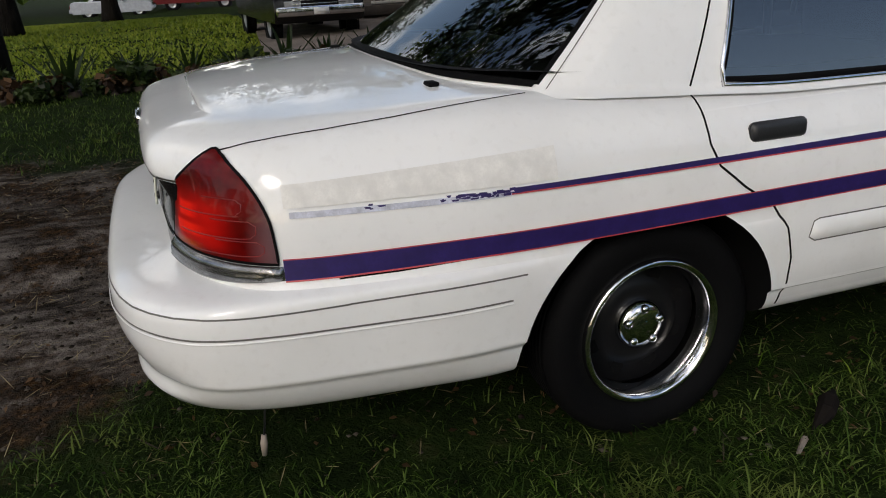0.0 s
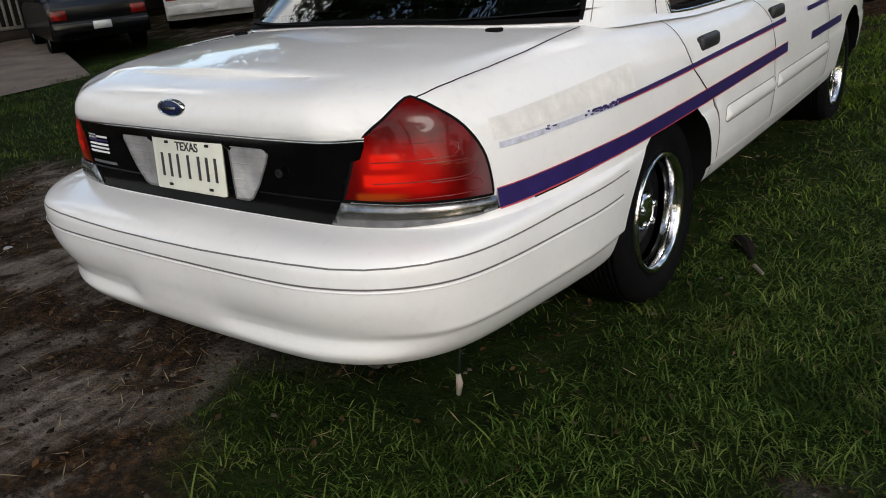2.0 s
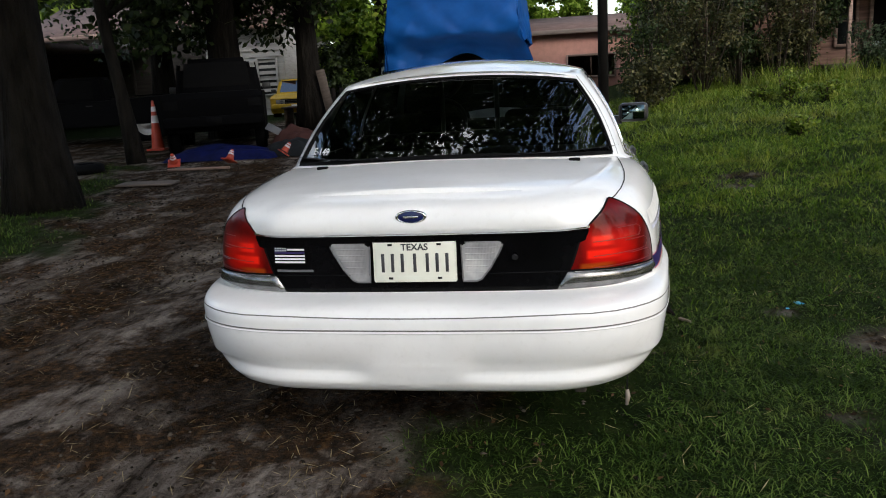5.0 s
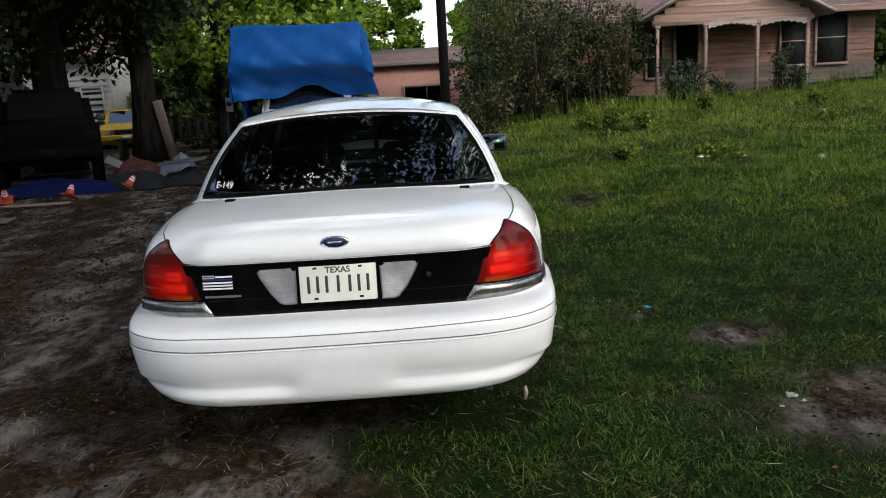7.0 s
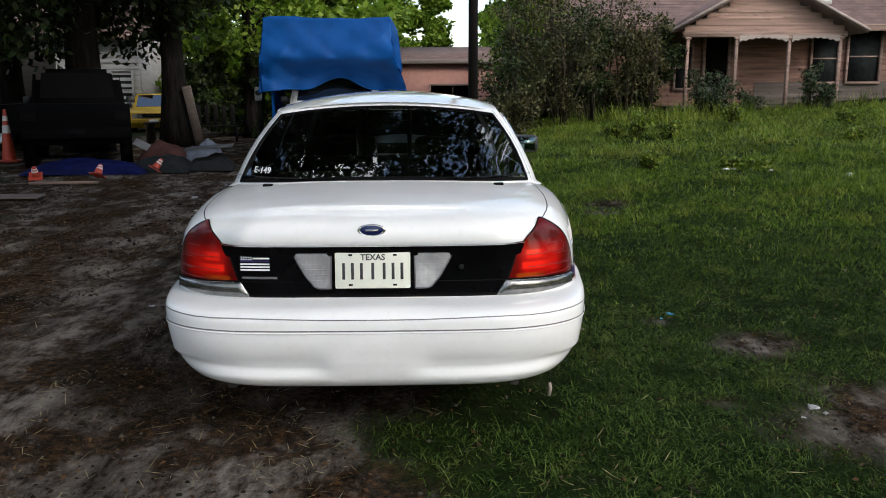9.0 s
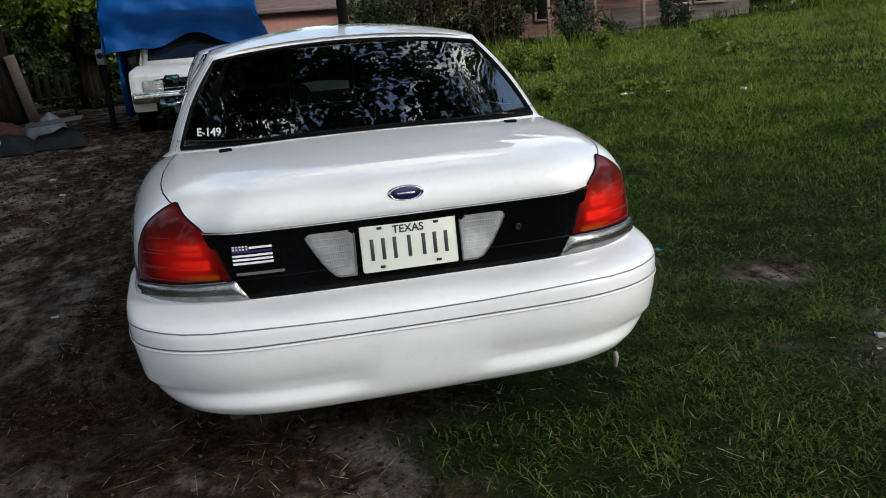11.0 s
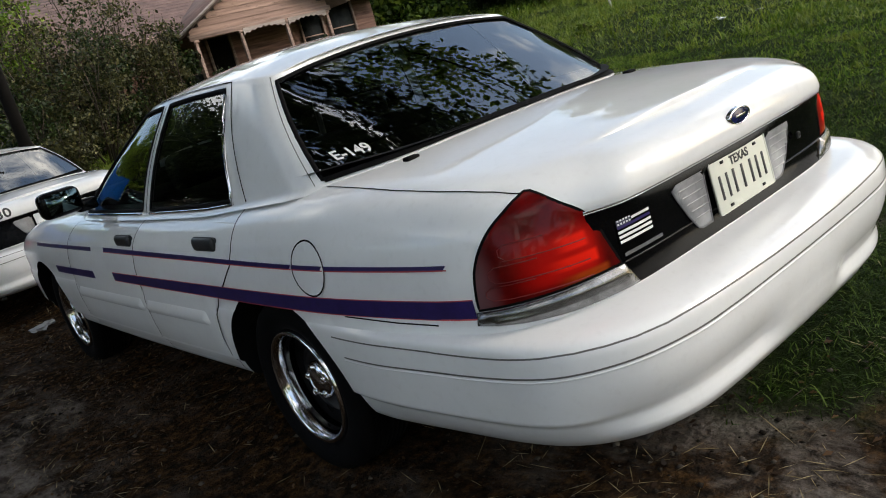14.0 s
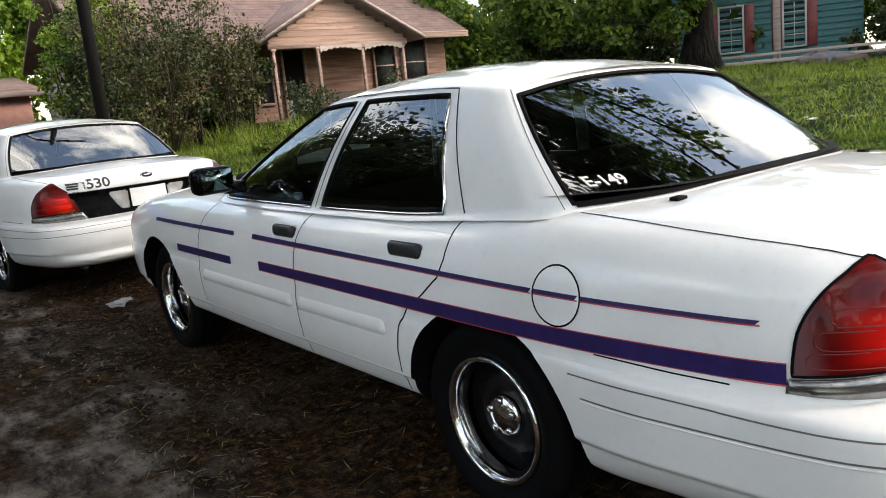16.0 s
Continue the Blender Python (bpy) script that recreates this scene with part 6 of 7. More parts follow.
def old_house():
    h = thing("house", pose(0, 0, 0), "weathered pink wooden house with gabled porch and brown roof", "house")
    Y, B = 19.2, .95
    holes = [(10.75, 11.45, 1.75, 3.0), (11.75, 12.6, 1.75, 3.1), (7.75, 8.5, 1.13, 2.95), (7.0, 7.4, 1.6, 2.7), (4.1, 4.9, 1.8, 2.9)]
    wall = part("wall", boxed(3.2, 13.4, Y, Y + .12, B, 3.25), SIDING_GREY, h, "backing of the weathered wall")
    boards(wall, 3.2, 13.4, 1.05, 3.24, Y, SIDING, .146, None, holes)
    boards(wall, 9.2, 13.45, 1.0, 1.75, Y - .03, SIDING_GREY, .15, None, [(7.75, 8.5, 1.13, 2.95)])
    part("side_wall", boxed(13.3, 13.42, Y, 25, B, 3.25), SIDING, h, "weathered side wall")
    part("side_wall", boxed(3.2, 3.32, Y, 25, B, 3.25), PALE_TRIM, h, "pale peeling side wall")
    part("corner_board", boxed(3.14, 3.30, Y - .06, Y + .02, B, 3.25, .006, 1), PALE_TRIM, h, "pale peeling corner board")
    part("back_wall", boxed(3.2, 13.42, 25, 25.12, B, 3.25), SIDING, h, "weathered back wall")
    for x0, x1, z0, z1 in (holes[0], holes[1], holes[3], holes[4]):
        window_unit(h, x0, x1, z0, z1, Y - .06)
    # a black panel fills the doorway, the shade inside put into its colour
    door = part("door", boxed(7.78, 8.47, Y - .05, Y - .01, 1.15, 2.93, .004, 1), SHADE_BLACK, h, "open doorway filled by a black panel for the shade inside")
    sc = part("screen_door", boxed(7.80, 8.45, Y - .10, Y - .06, 1.15, 1.62, .004, 1), simple("pale_green_door", (.22, .27, .24), .7), door, "pale green lower door panel")
    for x in (7.76, 8.45):
        part("door_frame", boxed(x - .04, x + .04, Y - .11, Y, 1.13, 2.98, .004, 1), TRIM, door)
    # main roof, ridge along x
    roof = part("roof", slab((2.8, 18.6, 3.12), (13.9, 18.6, 3.12), (13.9, 22.2, 5.15), (2.8, 22.2, 5.15), .10), SHINGLE, h, "brown shingle roof")
    part("roof", slab((13.9, 25.8, 3.12), (2.8, 25.8, 3.12), (2.8, 22.2, 5.15), (13.9, 22.2, 5.15), .10), SHINGLE, h, "brown shingle roof")
    shingled(roof, (2.8, 18.58, 3.22), (13.9, 18.58, 3.22), (13.9, 22.2, 5.25), (2.8, 22.2, 5.25), 22)
    part("fascia", boxed(2.8, 13.9, 18.56, 18.60, 3.06, 3.24, .004, 1), TRIM, roof)
    part("ridge_cap", boxed(2.8, 13.9, 22.1, 22.3, 5.22, 5.30, .03, 2), SHINGLE, roof)
    # porch: deck, posts, beam, frieze, gable
    PY = 17.75
    deck = part("porch_floor", boxed(6.5, 11.2, PY - .05, Y, 1.02, 1.13, .01, 1), SIDING_GREY, h, "grey porch floor")
    # black sheet below the floor, with the shade there as its colour
    part("porch_skirt", boxed(6.55, 11.15, PY, PY + .04, .78, 1.02), SHADE_BLACK, deck)
    for k in range(3):
        part("step", boxed(8.3, 9.5, PY - .05 - .26 * (k + 1), PY - .05 - .26 * k, .70, 1.02 - .12 * k - .02, .01, 1), CONCRETE, deck, "worn step")
    for x in (6.86, 8.12, 9.48, 10.8):
        p = part("porch_post", boxed(x - .04, x + .04, PY, PY + .08, 1.13, 2.86, .006, 1), TRIM, h, "peeling porch post")
        part("post_cap", boxed(x - .075, x + .075, PY - .02, PY + .12, 2.80, 2.87, .008, 1), TRIM, p)
    part("beam", boxed(6.72, 10.95, PY - .01, PY + .12, 2.86, 3.0, .008, 1), TRIM, h, "porch beam")
    for x0, x1 in ((8.17, 9.43), (9.53, 10.75)):
        fr = []
        n = 15
        for k in range(n + 1):
            q = k / n
            fr.append((x0 + (x1 - x0) * q, 2.72 + .095 * math.sin(math.pi * q) + (.040 if k % 2 else 0)))
        bm = bmesh.new()
        f = bm.faces.new([bm.verts.new((a, PY - .03, b)) for a, b in fr] + [bm.verts.new((x1, PY - .03, 2.90)), bm.verts.new((x0, PY - .03, 2.90))])
        ex = bmesh.ops.extrude_face_region(bm, geom=[f])
        for v in ex["geom"]:
            if isinstance(v, bmesh.types.BMVert):
                v.co.y += .03
        bmesh.ops.recalc_face_normals(bm, faces=bm.faces[:])
        part("frieze", bm, PALE_TRIM, h, "scalloped wooden frieze", False)
    pk, ev = (8.75, 4.32), 3.06
    gx0, gx1 = 6.5, 11.15
    gable = part("gable", mesh_of("gable", [(gx0 + .2, PY + .05, 3.0), (gx1 - .2, PY + .05, 3.0), (pk[0], PY + .05, pk[1] - .1)], [(0, 1, 2)], SIDING_GREY, False), None, h, "boarded gable")

    def clip(z):
        q = max(0, (pk[1] - .06 - z) / (pk[1] - .06 - ev))
        return pk[0] - (pk[0] - gx0 - .1) * q, pk[0] + (gx1 - .1 - pk[0]) * q
    boards(gable, gx0, gx1, 3.0, 4.25, PY + .04, SIDING_SUNLIT, .155, clip)
    for a, s in ((gx0, 1), (gx1, -1)):
        e = (a - s * .18, ev - .06)
        c = [(e[0], PY - .35, e[1]), (pk[0], PY - .35, pk[1]), (pk[0], 20.6, pk[1]), (e[0], 20.6, e[1])]
        pr = part("porch_roof", slab(*(c if s < 0 else (c[1], c[0], c[3], c[2])), .08), SHINGLE, h, "brown porch roof")
        d = Vector((pk[0] - e[0], 0, pk[1] - e[1])).normalized()
        bm = bmesh.new()
        p0, p1 = Vector((e[0], PY - .37, e[1] - .04)), Vector((pk[0], PY - .37, pk[1] - .04))
        vs = [bm.verts.new(q) for q in (p0, p1, p1 + Vector((0, 0, .075)), p0 + Vector((0, 0, .075)), p0 + Vector((0, .03, 0)), p1 + Vector((0, .03, 0)), p1 + Vector((0, .03, .075)), p0 + Vector((0, .03, .075)))]
        for f in ((0, 1, 2, 3), (4, 7, 6, 5), (0, 4, 5, 1), (3, 2, 6, 7), (0, 3, 7, 4), (1, 5, 6, 2)):
            bm.faces.new([vs[q] for q in f])
        bmesh.ops.recalc_face_normals(bm, faces=bm.faces[:])
        part("barge_board", bm, PALE_TRIM, pr, "cream barge board")
    part("roof_vent", boxed(11.0, 11.4, 19.6, 19.8, 3.85, 3.98, .02, 1), WHITE_SIDING, roof, "pale roof vent")
    return h


old_house()


def pink_house():
    h = thing("house", pose(0, 27, gz(0, 27) + .2), "low pink stucco house with brown shallow roof", "house")
    part("wall", boxed(-1.8, 3.1, 0, .15, -.6, 2.1), STUCCO, h, "pink stucco wall")
    part("wall", boxed(3.0, 3.15, .15, 6, -.6, 2.1), STUCCO, h, "pink stucco wall")
    part("wall", boxed(-6.5, -1.8, 1.2, 1.35, -.6, 2.1), STUCCO, h, "pink stucco wall")
    part("roof", slab((-2.1, -.25, 2.1), (3.5, -.25, 2.1), (3.5, 3.5, 2.75), (-2.1, 3.5, 2.75), .10), SHINGLE, h, "brown shallow roof")
    part("fascia", boxed(-2.1, 3.5, -.29, -.25, 2.04, 2.20, .01, 1), wood("grey_brown_fascia", (.20, .16, .14)), h, "faded fascia board")
    part("roof", slab((-6.8, .4, 2.0), (-1.6, .4, 2.0), (-1.6, 3.5, 2.6), (-6.8, 3.5, 2.6), .10), SHINGLE, h, "brown shallow roof")
    part("fascia", boxed(-6.8, -1.6, .36, .4, 1.92, 2.1, .01, 1), wood("grey_brown_fascia", (.20, .16, .14)), h, "faded fascia board")
    window_unit(h, .3, 1.93, .55, 1.25, -.03, 1, 2)
    return h


pink_house()


def lap_house(name, x0, x1, y, z0, z1, label, mat, rot=0, roof_mat=None):
    h = thing(name, pose((x0 + x1) / 2, y, gz((x0 + x1) / 2, y) - .1, 0, 0, rot), label, "house")
    w = (x1 - x0) / 2
    wall = part("wall", boxed(-w, w, 0, .12, 0, z1), mat, h, "backing wall")
    boards(wall, -w, w, .1, z1, 0, mat, .22, lap=.06)
    part("wall", boxed(w - .12, w, .12, 6, 0, z1), mat, h)
    part("wall", boxed(-w, -w + .12, .12, 6, 0, z1), mat, h)
    part("roof", slab((-w - .4, -.5, z1), (w + .4, -.5, z1), (w + .4, 3, z1 + 1.4), (-w - .4, 3, z1 + 1.4), .1), roof_mat or SHINGLE, h, "brown roof")
    part("roof", slab((w + .4, 6.5, z1), (-w - .4, 6.5, z1), (-w - .4, 3, z1 + 1.4), (w + .4, 3, z1 + 1.4), .1), roof_mat or SHINGLE, h, "brown roof")
    part("fascia", boxed(-w - .4, w + .4, -.54, -.5, z1 - .06, z1 + .12), TRIM, h)
    return h


white_house = lap_house("house", -21, -10.4, 27, 0, 3.4, "white lap-sided house behind the shade trees", WHITE_SIDING)
window_unit(white_house, 4.3, 5.0, .9, 2.2, -.06, 2, 1, WHITE_SIDING)


def teal_house():
    h = lap_house("house", -3.3, 3.3, 0, 0, 3.4, "teal lap-sided house with white sash windows and burgundy shutters", TEAL)
    h.matrix_world = pose(26.25, 15.95, 1.38, 0, 0, -60.6)
    for x, w in ((-1.57, .80), (.68, .70)):
        window_unit(h, x, x + w, .52, 2.15, -.06, 4, 2, WHITE_SIDING)
        for a in (x - .42, x + w + .09):
            part("shutter", boxed(a, a + .33, -.075, -.03, .46, 2.2, .01, 1), BURGUNDY, h, "burgundy louvred shutter")
    part("corner_board", boxed(.30, .56, -.09, -.02, .05, 3.3, .008, 1), PALE_TRIM, h, "cream upright board")
    part("skirt_board", boxed(-3.3, 3.3, -.10, -.03, -.02, .12, .008, 1), WHITE_SIDING, h, "white skirt board")
    return h


teal_house()
tree(21.7, 15.7, .55, 6.5, (0, .4, 2.6, 8.5, 3.0, 3.0, 50, 1.0), .20, 130, LEAF, 26, "thick-trunked tree before the teal house")
thicket("undergrowth", [(26.4, 12.2, 2.2, .8), (27.0, 11.4, 3.6, .9), (27.6, 10.4, 4.2, .9), (28.3, 9.3, 4.0, .9), (29.5, 9.0, 5.0, 1.2), (30.5, 7.5, 5.0, 1.2)], 170, .16, LEAF_DARK, 56, "dark bushes beside the teal house", "bushes")
lap_house("house", -26, -17.5, 36, 0, 2.4, "pale far house with a dull red roof behind the trees", STUCCO, 0, simple("dull_red_roof", (.16, .075, .065), .9))

# carport of the left neighbour: deep shade, white rail, posts
def carport():
    h = thing("house", pose(-20.5, 12.5, 0), "dark house with deep carport and white porch rail", "house")
    dk = wood("dark_brown_boards", (.05, .042, .036))
    part("wall", boxed(-.1, .1, -6.5, 12, 0, 3.0), dk, h, "dark back wall")
    part("wall", boxed(.1, 8.2, 11.8, 12, 0, 3.0), dk, h, "dark end wall")
    part("roof", slab((-.6, -6.9, 3.0), (6.2, -6.9, 2.75), (6.2, 12.3, 2.75), (-.6, 12.3, 3.0), .16), SHINGLE, h, "low carport roof")
    part("roof", slab((-8, -6.9, 4.2), (-.6, -6.9, 3.1), (-.6, 12.3, 3.1), (-8, 12.3, 4.2), .12), SHINGLE, h, "brown roof")
    for y in (-6.2, -4.2, 1.5, 6.5, 11.5):
        part("carport_post", boxed(5.5, 5.62, y, y + .12, 0, 2.8, .01, 1), TRIM if y < -3 else dk, h, "wooden post")
    rail = part("porch_rail", boxed(3.6, 3.68, -7.0, -4.2, .98, 1.06, .01, 1), WHITE_SIDING, h, "white porch rail")
    part("bottom_rail", boxed(3.6, 3.68, -7.0, -4.2, .30, .37, .01, 1), WHITE_SIDING, rail)
    for k in range(17):
        y = -6.95 + k * .17
        part("baluster", boxed(3.62, 3.66, y, y + .045, .37, .98), WHITE_SIDING, rail)
    part("porch_floor", boxed(.1, 3.8, -7.2, -4.0, .05, .28, .02, 1), CONCRETE, h, "concrete porch floor")
    for k, (y, col) in enumerate(((-7.3, (.20, .27, .25)), (-6.9, (.17, .25, .25)), (-6.5, (.22, .27, .25)))):
        part("shutter", boxed(.12, .16, y, y + .26, .5, 2.6, .01, 1), simple("painted_board", col, .7), h, "pale painted board")
    return h


carport()

# ---- yard things ----
POLE_WOOD = wood("creosoted_pole", (.005, .004, .0035))
k = Nodes("blue_tarpaulin")
n1 = k.noise(3.0, 6)
k.color(k.ramp(n1, [(.3, (.0003, .050, .21)), (.7, (.0006, .070, .28))]))
k.put(Roughness=.55, Specular_IOR_Level=.15)
k.bump(k.noise(2.5, 4), .35, .03)
TARP = k.m
GREY_TARP = simple("grey_tarpaulin", (.014, .016, .018), .7, Specular_IOR_Level=.1, vary=.3, bump=.3, bscale=20)
NAVY_TARP = simple("dirty_navy_tarpaulin", (.003, .006, .05), .7, Specular_IOR_Level=.1, vary=.4, bump=.3, bscale=20)
ORANGE = simple("orange_cone_plastic", (.42, .045, .02), .5)
WHITE_BAND = simple("white_reflective_band", (.6, .6, .6), .4)

pole = thing("utility_pole", pose(1.06, 12.17, gz(1.06, 12.17)), "dark creosoted wooden utility pole", "pole")
part("pole", tube(bmesh.new(), [(0, 0, -.3), (0, 0, 4), (.03, 0, 9.5)], [.095, .085, .075], 14), POLE_WOOD, pole)
part("crossarm", boxed(-1.1, 1.1, -.06, .06, 8.6, 8.74, .01, 1), POLE_WOOD, pole, "wooden crossarm")
for k_, (x, y, r, h) in enumerate(((3.6, 26.0, .07, 8), (13.6, 24, .10, 7))):
    p = thing("utility_pole", pose(x, y, gz(x, y)), "thin pale pole behind the houses", "pole")
    part("pole", tube(bmesh.new(), [(0, 0, -.2), (.1, 0, h)], [r, r * .8], 10), SIDING_GREY, p)

meter = thing("meter_post", pose(-3.28, 13.8, gz(-3.3, 13.8)), "wooden post with a grey electricity meter box", "meter")
part("post", boxed(-.05, .05, -.05, .05, -.1, 1.55, .008, 1), POLE_WOOD, meter)
part("meter_box", boxed(-.075, .075, -.15, -.05, 1.18, 1.46, .02, 2), simple("grey_meter_box", (.33, .34, .35), .5, .3), meter, "grey meter box")
part("meter_glass", lathe(bmesh.new(), [(-.15, .055), (-.18, .05), (-.19, .03), (-.19, .001)], 18, "y", (0, 0, 1.34)), OLD_GLASS, meter, "round glass meter")


def other_vehicle(m, label, paint, L, W, H, hood, cab0, cab1, bed, clear, name="car", category="car", front_to_minus=True, screen_rake=.35, rear_rake=.35, tail=.98, wheel_r=.34, chrome_front=False, plain=False, soft=.07):
    """A vehicle along y with its front at y=0: hood height, cabin from cab0 to cab1 at the belt, bed: open load bed;
    plain: glass, lamps and plates near black, with shade put into their colour.
    """
    v = thing(name, m, label, category)
    belt = hood + .04
    prof = [(0.02, clear + .12), (0, hood * .62), (.06, hood * .88), (.22, hood * .97), (cab0, belt), (cab1, belt), (L - .12, tail), (L - .02, tail - .10), (L, clear + .32), (L - .10, clear), (.12, clear)]
    bm = bmesh.new()
    for sgn in (1,):
        secs = []
        for q, wq in ((-1, .90), (-.965, .97), (-.9, 1.0), (0, 1.0), (.9, 1.0), (.965, .97), (1, .90)):
            x = q * W / 2
            ring = []
            for (yy, zz) in prof:
                cy, cz = L / 2, (clear + belt) / 2
                ring.append(bm.verts.new((x, cy + (yy - cy) * (wq * .06 + .94), cz + (zz - cz) * (wq * .5 + .5))))
            secs.append(ring)
        for a, b in zip(secs, secs[1:]):
            for k in range(len(prof)):
                bm.faces.new((a[k], a[(k + 1) % len(prof)], b[(k + 1) % len(prof)], b[k]))
        bm.faces.new(secs[0])
        bm.faces.new(secs[-1][::-1])
    bmesh.ops.recalc_face_normals(bm, faces=bm.faces[:])
    body = part("body", bm, paint, v, "", False)
    for p in body.data.polygons:
        p.use_smooth = True
    body.data.set_sharp_from_angle(angle=radians(38))
    ins = .10
    t0, t1 = cab0 + screen_rake, cab1 - rear_rake
    low = [(-W / 2 + .06, cab0), (W / 2 - .06, cab0), (W / 2 - .06, cab1), (-W / 2 + .06, cab1)]
    top = [(-W / 2 + .06 + ins, t0), (W / 2 - .06 - ins, t0), (W / 2 - .06 - ins, t1), (-W / 2 + .06 + ins, t1)]
    bm = bmesh.new()
    a = [bm.verts.new((x, y, belt - .03)) for x, y in low]
    b = [bm.verts.new((x, y, H)) for x, y in top]
    bm.faces.new(b)
    for k in range(4):
        bm.faces.new((a[k], a[(k + 1) % 4], b[(k + 1) % 4], b[k]))
    bmesh.ops.bevel(bm, geom=[e for e in bm.edges if not e.is_boundary], offset=soft, segments=5, affect="EDGES")
    bmesh.ops.recalc_face_normals(bm, faces=bm.faces[:])
    part("cabin", bm, paint, v)

    def on(face, u0, u1, v0, v1, nm):
        """A pane on a cabin side: u along it, v up."""
        i, j = {"front": (0, 1), "right": (1, 2), "rear": (2, 3), "left": (3, 0)}[face]
        A, B = Vector((*low[i], belt - .03)), Vector((*low[j], belt - .03))
        C, D = Vector((*top[j], H)), Vector((*top[i], H))
        n = (B - A).cross(D - A).normalized()
        mid = Vector((0, (cab0 + cab1) / 2, belt))
        if n.dot(A - mid) < 0:
            n = -n
        f = lambda u, w: (A.lerp(B, u)).lerp(D.lerp(C, u), w) + n * .006
        me = mesh_of(nm, [f(u0, v0), f(u1, v0), f(u1, v1), f(u0, v1)] + [f(u0, v0) - n * .01, f(u1, v0) - n * .01, f(u1, v1) - n * .01, f(u0, v1) - n * .01], [(0, 1, 2, 3), (0, 4, 5, 1), (1, 5, 6, 2), (2, 6, 7, 3), (3, 7, 4, 0)], GAP if plain else DARK_GLASS, False)
        part(nm, me, None, v, "dark window glass")
    on("front", .08, .92, .14, .90, "windscreen")
    on("rear", .10, .90, .22, .88, "rear_window")
    for sd in ("right", "left"):
        if cab1 - cab0 > 1.9:
            on(sd, .16 if sd == "right" else .12, .48, .16, .86, "side_window")
            on(sd, .52, .86 if sd == "right" else .84, .16, .86, "side_window")
        else:
            on(sd, .22, .80, .16, .86, "side_window")
    if bed:
        part("load_bed", boxed(-W / 2 + .12, W / 2 - .12, cab1 + .06, L - .12, tail - .02, tail + .006), GAP, v, "dark open load bed")
    for s in (1, -1):
        for y in (L * .175, L * .795):
            w = new("wheel")
            w.parent = v
            w.location = (s * (W / 2 - .12), y, wheel_r)
            part("tyre", lathe(bmesh.new(), [(s * a_, r_) for a_, r_ in [(-.10, wheel_r * .6), (-.11, wheel_r * .9), (-.08, wheel_r), (.08, wheel_r), (.115, wheel_r * .9), (.11, wheel_r * .66), (.06, wheel_r * .6)]], 28), RUBBER, w, "black tyre")
            part("rim", lathe(bmesh.new(), [(s * a_, r_) for a_, r_ in [(.09, wheel_r * .64), (.10, wheel_r * .56), (.05, wheel_r * .45), (.08, wheel_r * .2), (.085, .001)]], 24), SILVER, w, "grey alloy rim")
            part("wheel_well", lathe(bmesh.new(), [(s * .117, wheel_r * 1.2), (s * .117, wheel_r * .9)], 24), GAP, w, "dark wheel opening")
        part("headlamp", boxed(s * (W / 2 - .36) - .16, s * (W / 2 - .36) + .16, -.012, .06, hood * .66, hood * .82, .015, 2), DARK_GLASS if plain else CLEAR_LENS, v, "headlamp")
        part("tail_lamp", boxed(s * (W / 2 - .17) - .13, s * (W / 2 - .17) + .13, L - .05, L + .008, tail - .30, tail - .14, .015, 2), GAP if plain else RED_LENS, v, "red tail lamp")
        part("door_mirror", boxed(s * (W / 2 + .06) - .09, s * (W / 2 + .06) + .09, cab0 + .35, cab0 + .45, belt + .02, belt + .17, .03, 2), PLASTIC, v, "black door mirror")
        part("door_handle", boxed(s * W / 2 - .012, s * W / 2 + .012, cab0 + 1.1, cab0 + 1.25, belt - .13, belt - .10, .006, 1), PLASTIC, v)
    fb = CHROME if chrome_front else paint
    part("front_bumper", boxed(-W / 2 + .02, W / 2 - .02, -.10, .12, clear + .14, clear + .32, .04, 3), fb, v, "front bumper")
    part("rear_bumper", boxed(-W / 2 + .02, W / 2 - .02, L - .10, L + .09, clear + .10, clear + .30, .04, 3), CHROME if chrome_front else paint, v, "rear bumper")
    g = part("grille", boxed(-W * .30, W * .30, -.008, .03, hood * .60, hood * .84, .01, 1), GAP, v, "dark grille")
    for q in range(4):
        z = hood * .62 + q * hood * .068
        part("grille_bar", boxed(-W * .30, W * .30, -.02, 0, z, z + .018, .004, 1), CHROME if chrome_front else PLASTIC, g)
    part("licence_plate", boxed(-.15, .15, L + .09, L + .095, clear + .15, clear + .28), GAP if plain else WHITE_VINYL, v, "plate with its number hidden")
    part("licence_plate", boxed(-.15, .15, -.115, -.108, clear + .16, clear + .29), GAP if plain else WHITE_VINYL, v, "plate with its number hidden")
    return v


DARK_GLASS = simple("dark_vehicle_glass", (.008, .010, .011), .04, vary=.3, Specular_IOR_Level=1.0, Coat_Weight=1.0, Coat_IOR=2.2)
SILVER = simple("grey_alloy", (.42, .42, .43), .3, .8)
BLACK_PAINT = simple("black_car_paint", (.003, .0035, .005), .2, vary=.2, Specular_IOR_Level=.5)
RED_PAINT = simple("red_car_paint", (.11, .009, .011), .3)
WHITE_OLD = simple("dull_white_car_paint", (.62, .62, .61), .4)
YELLOW = simple("yellow_car_paint", (.55, .33, .02), .3)

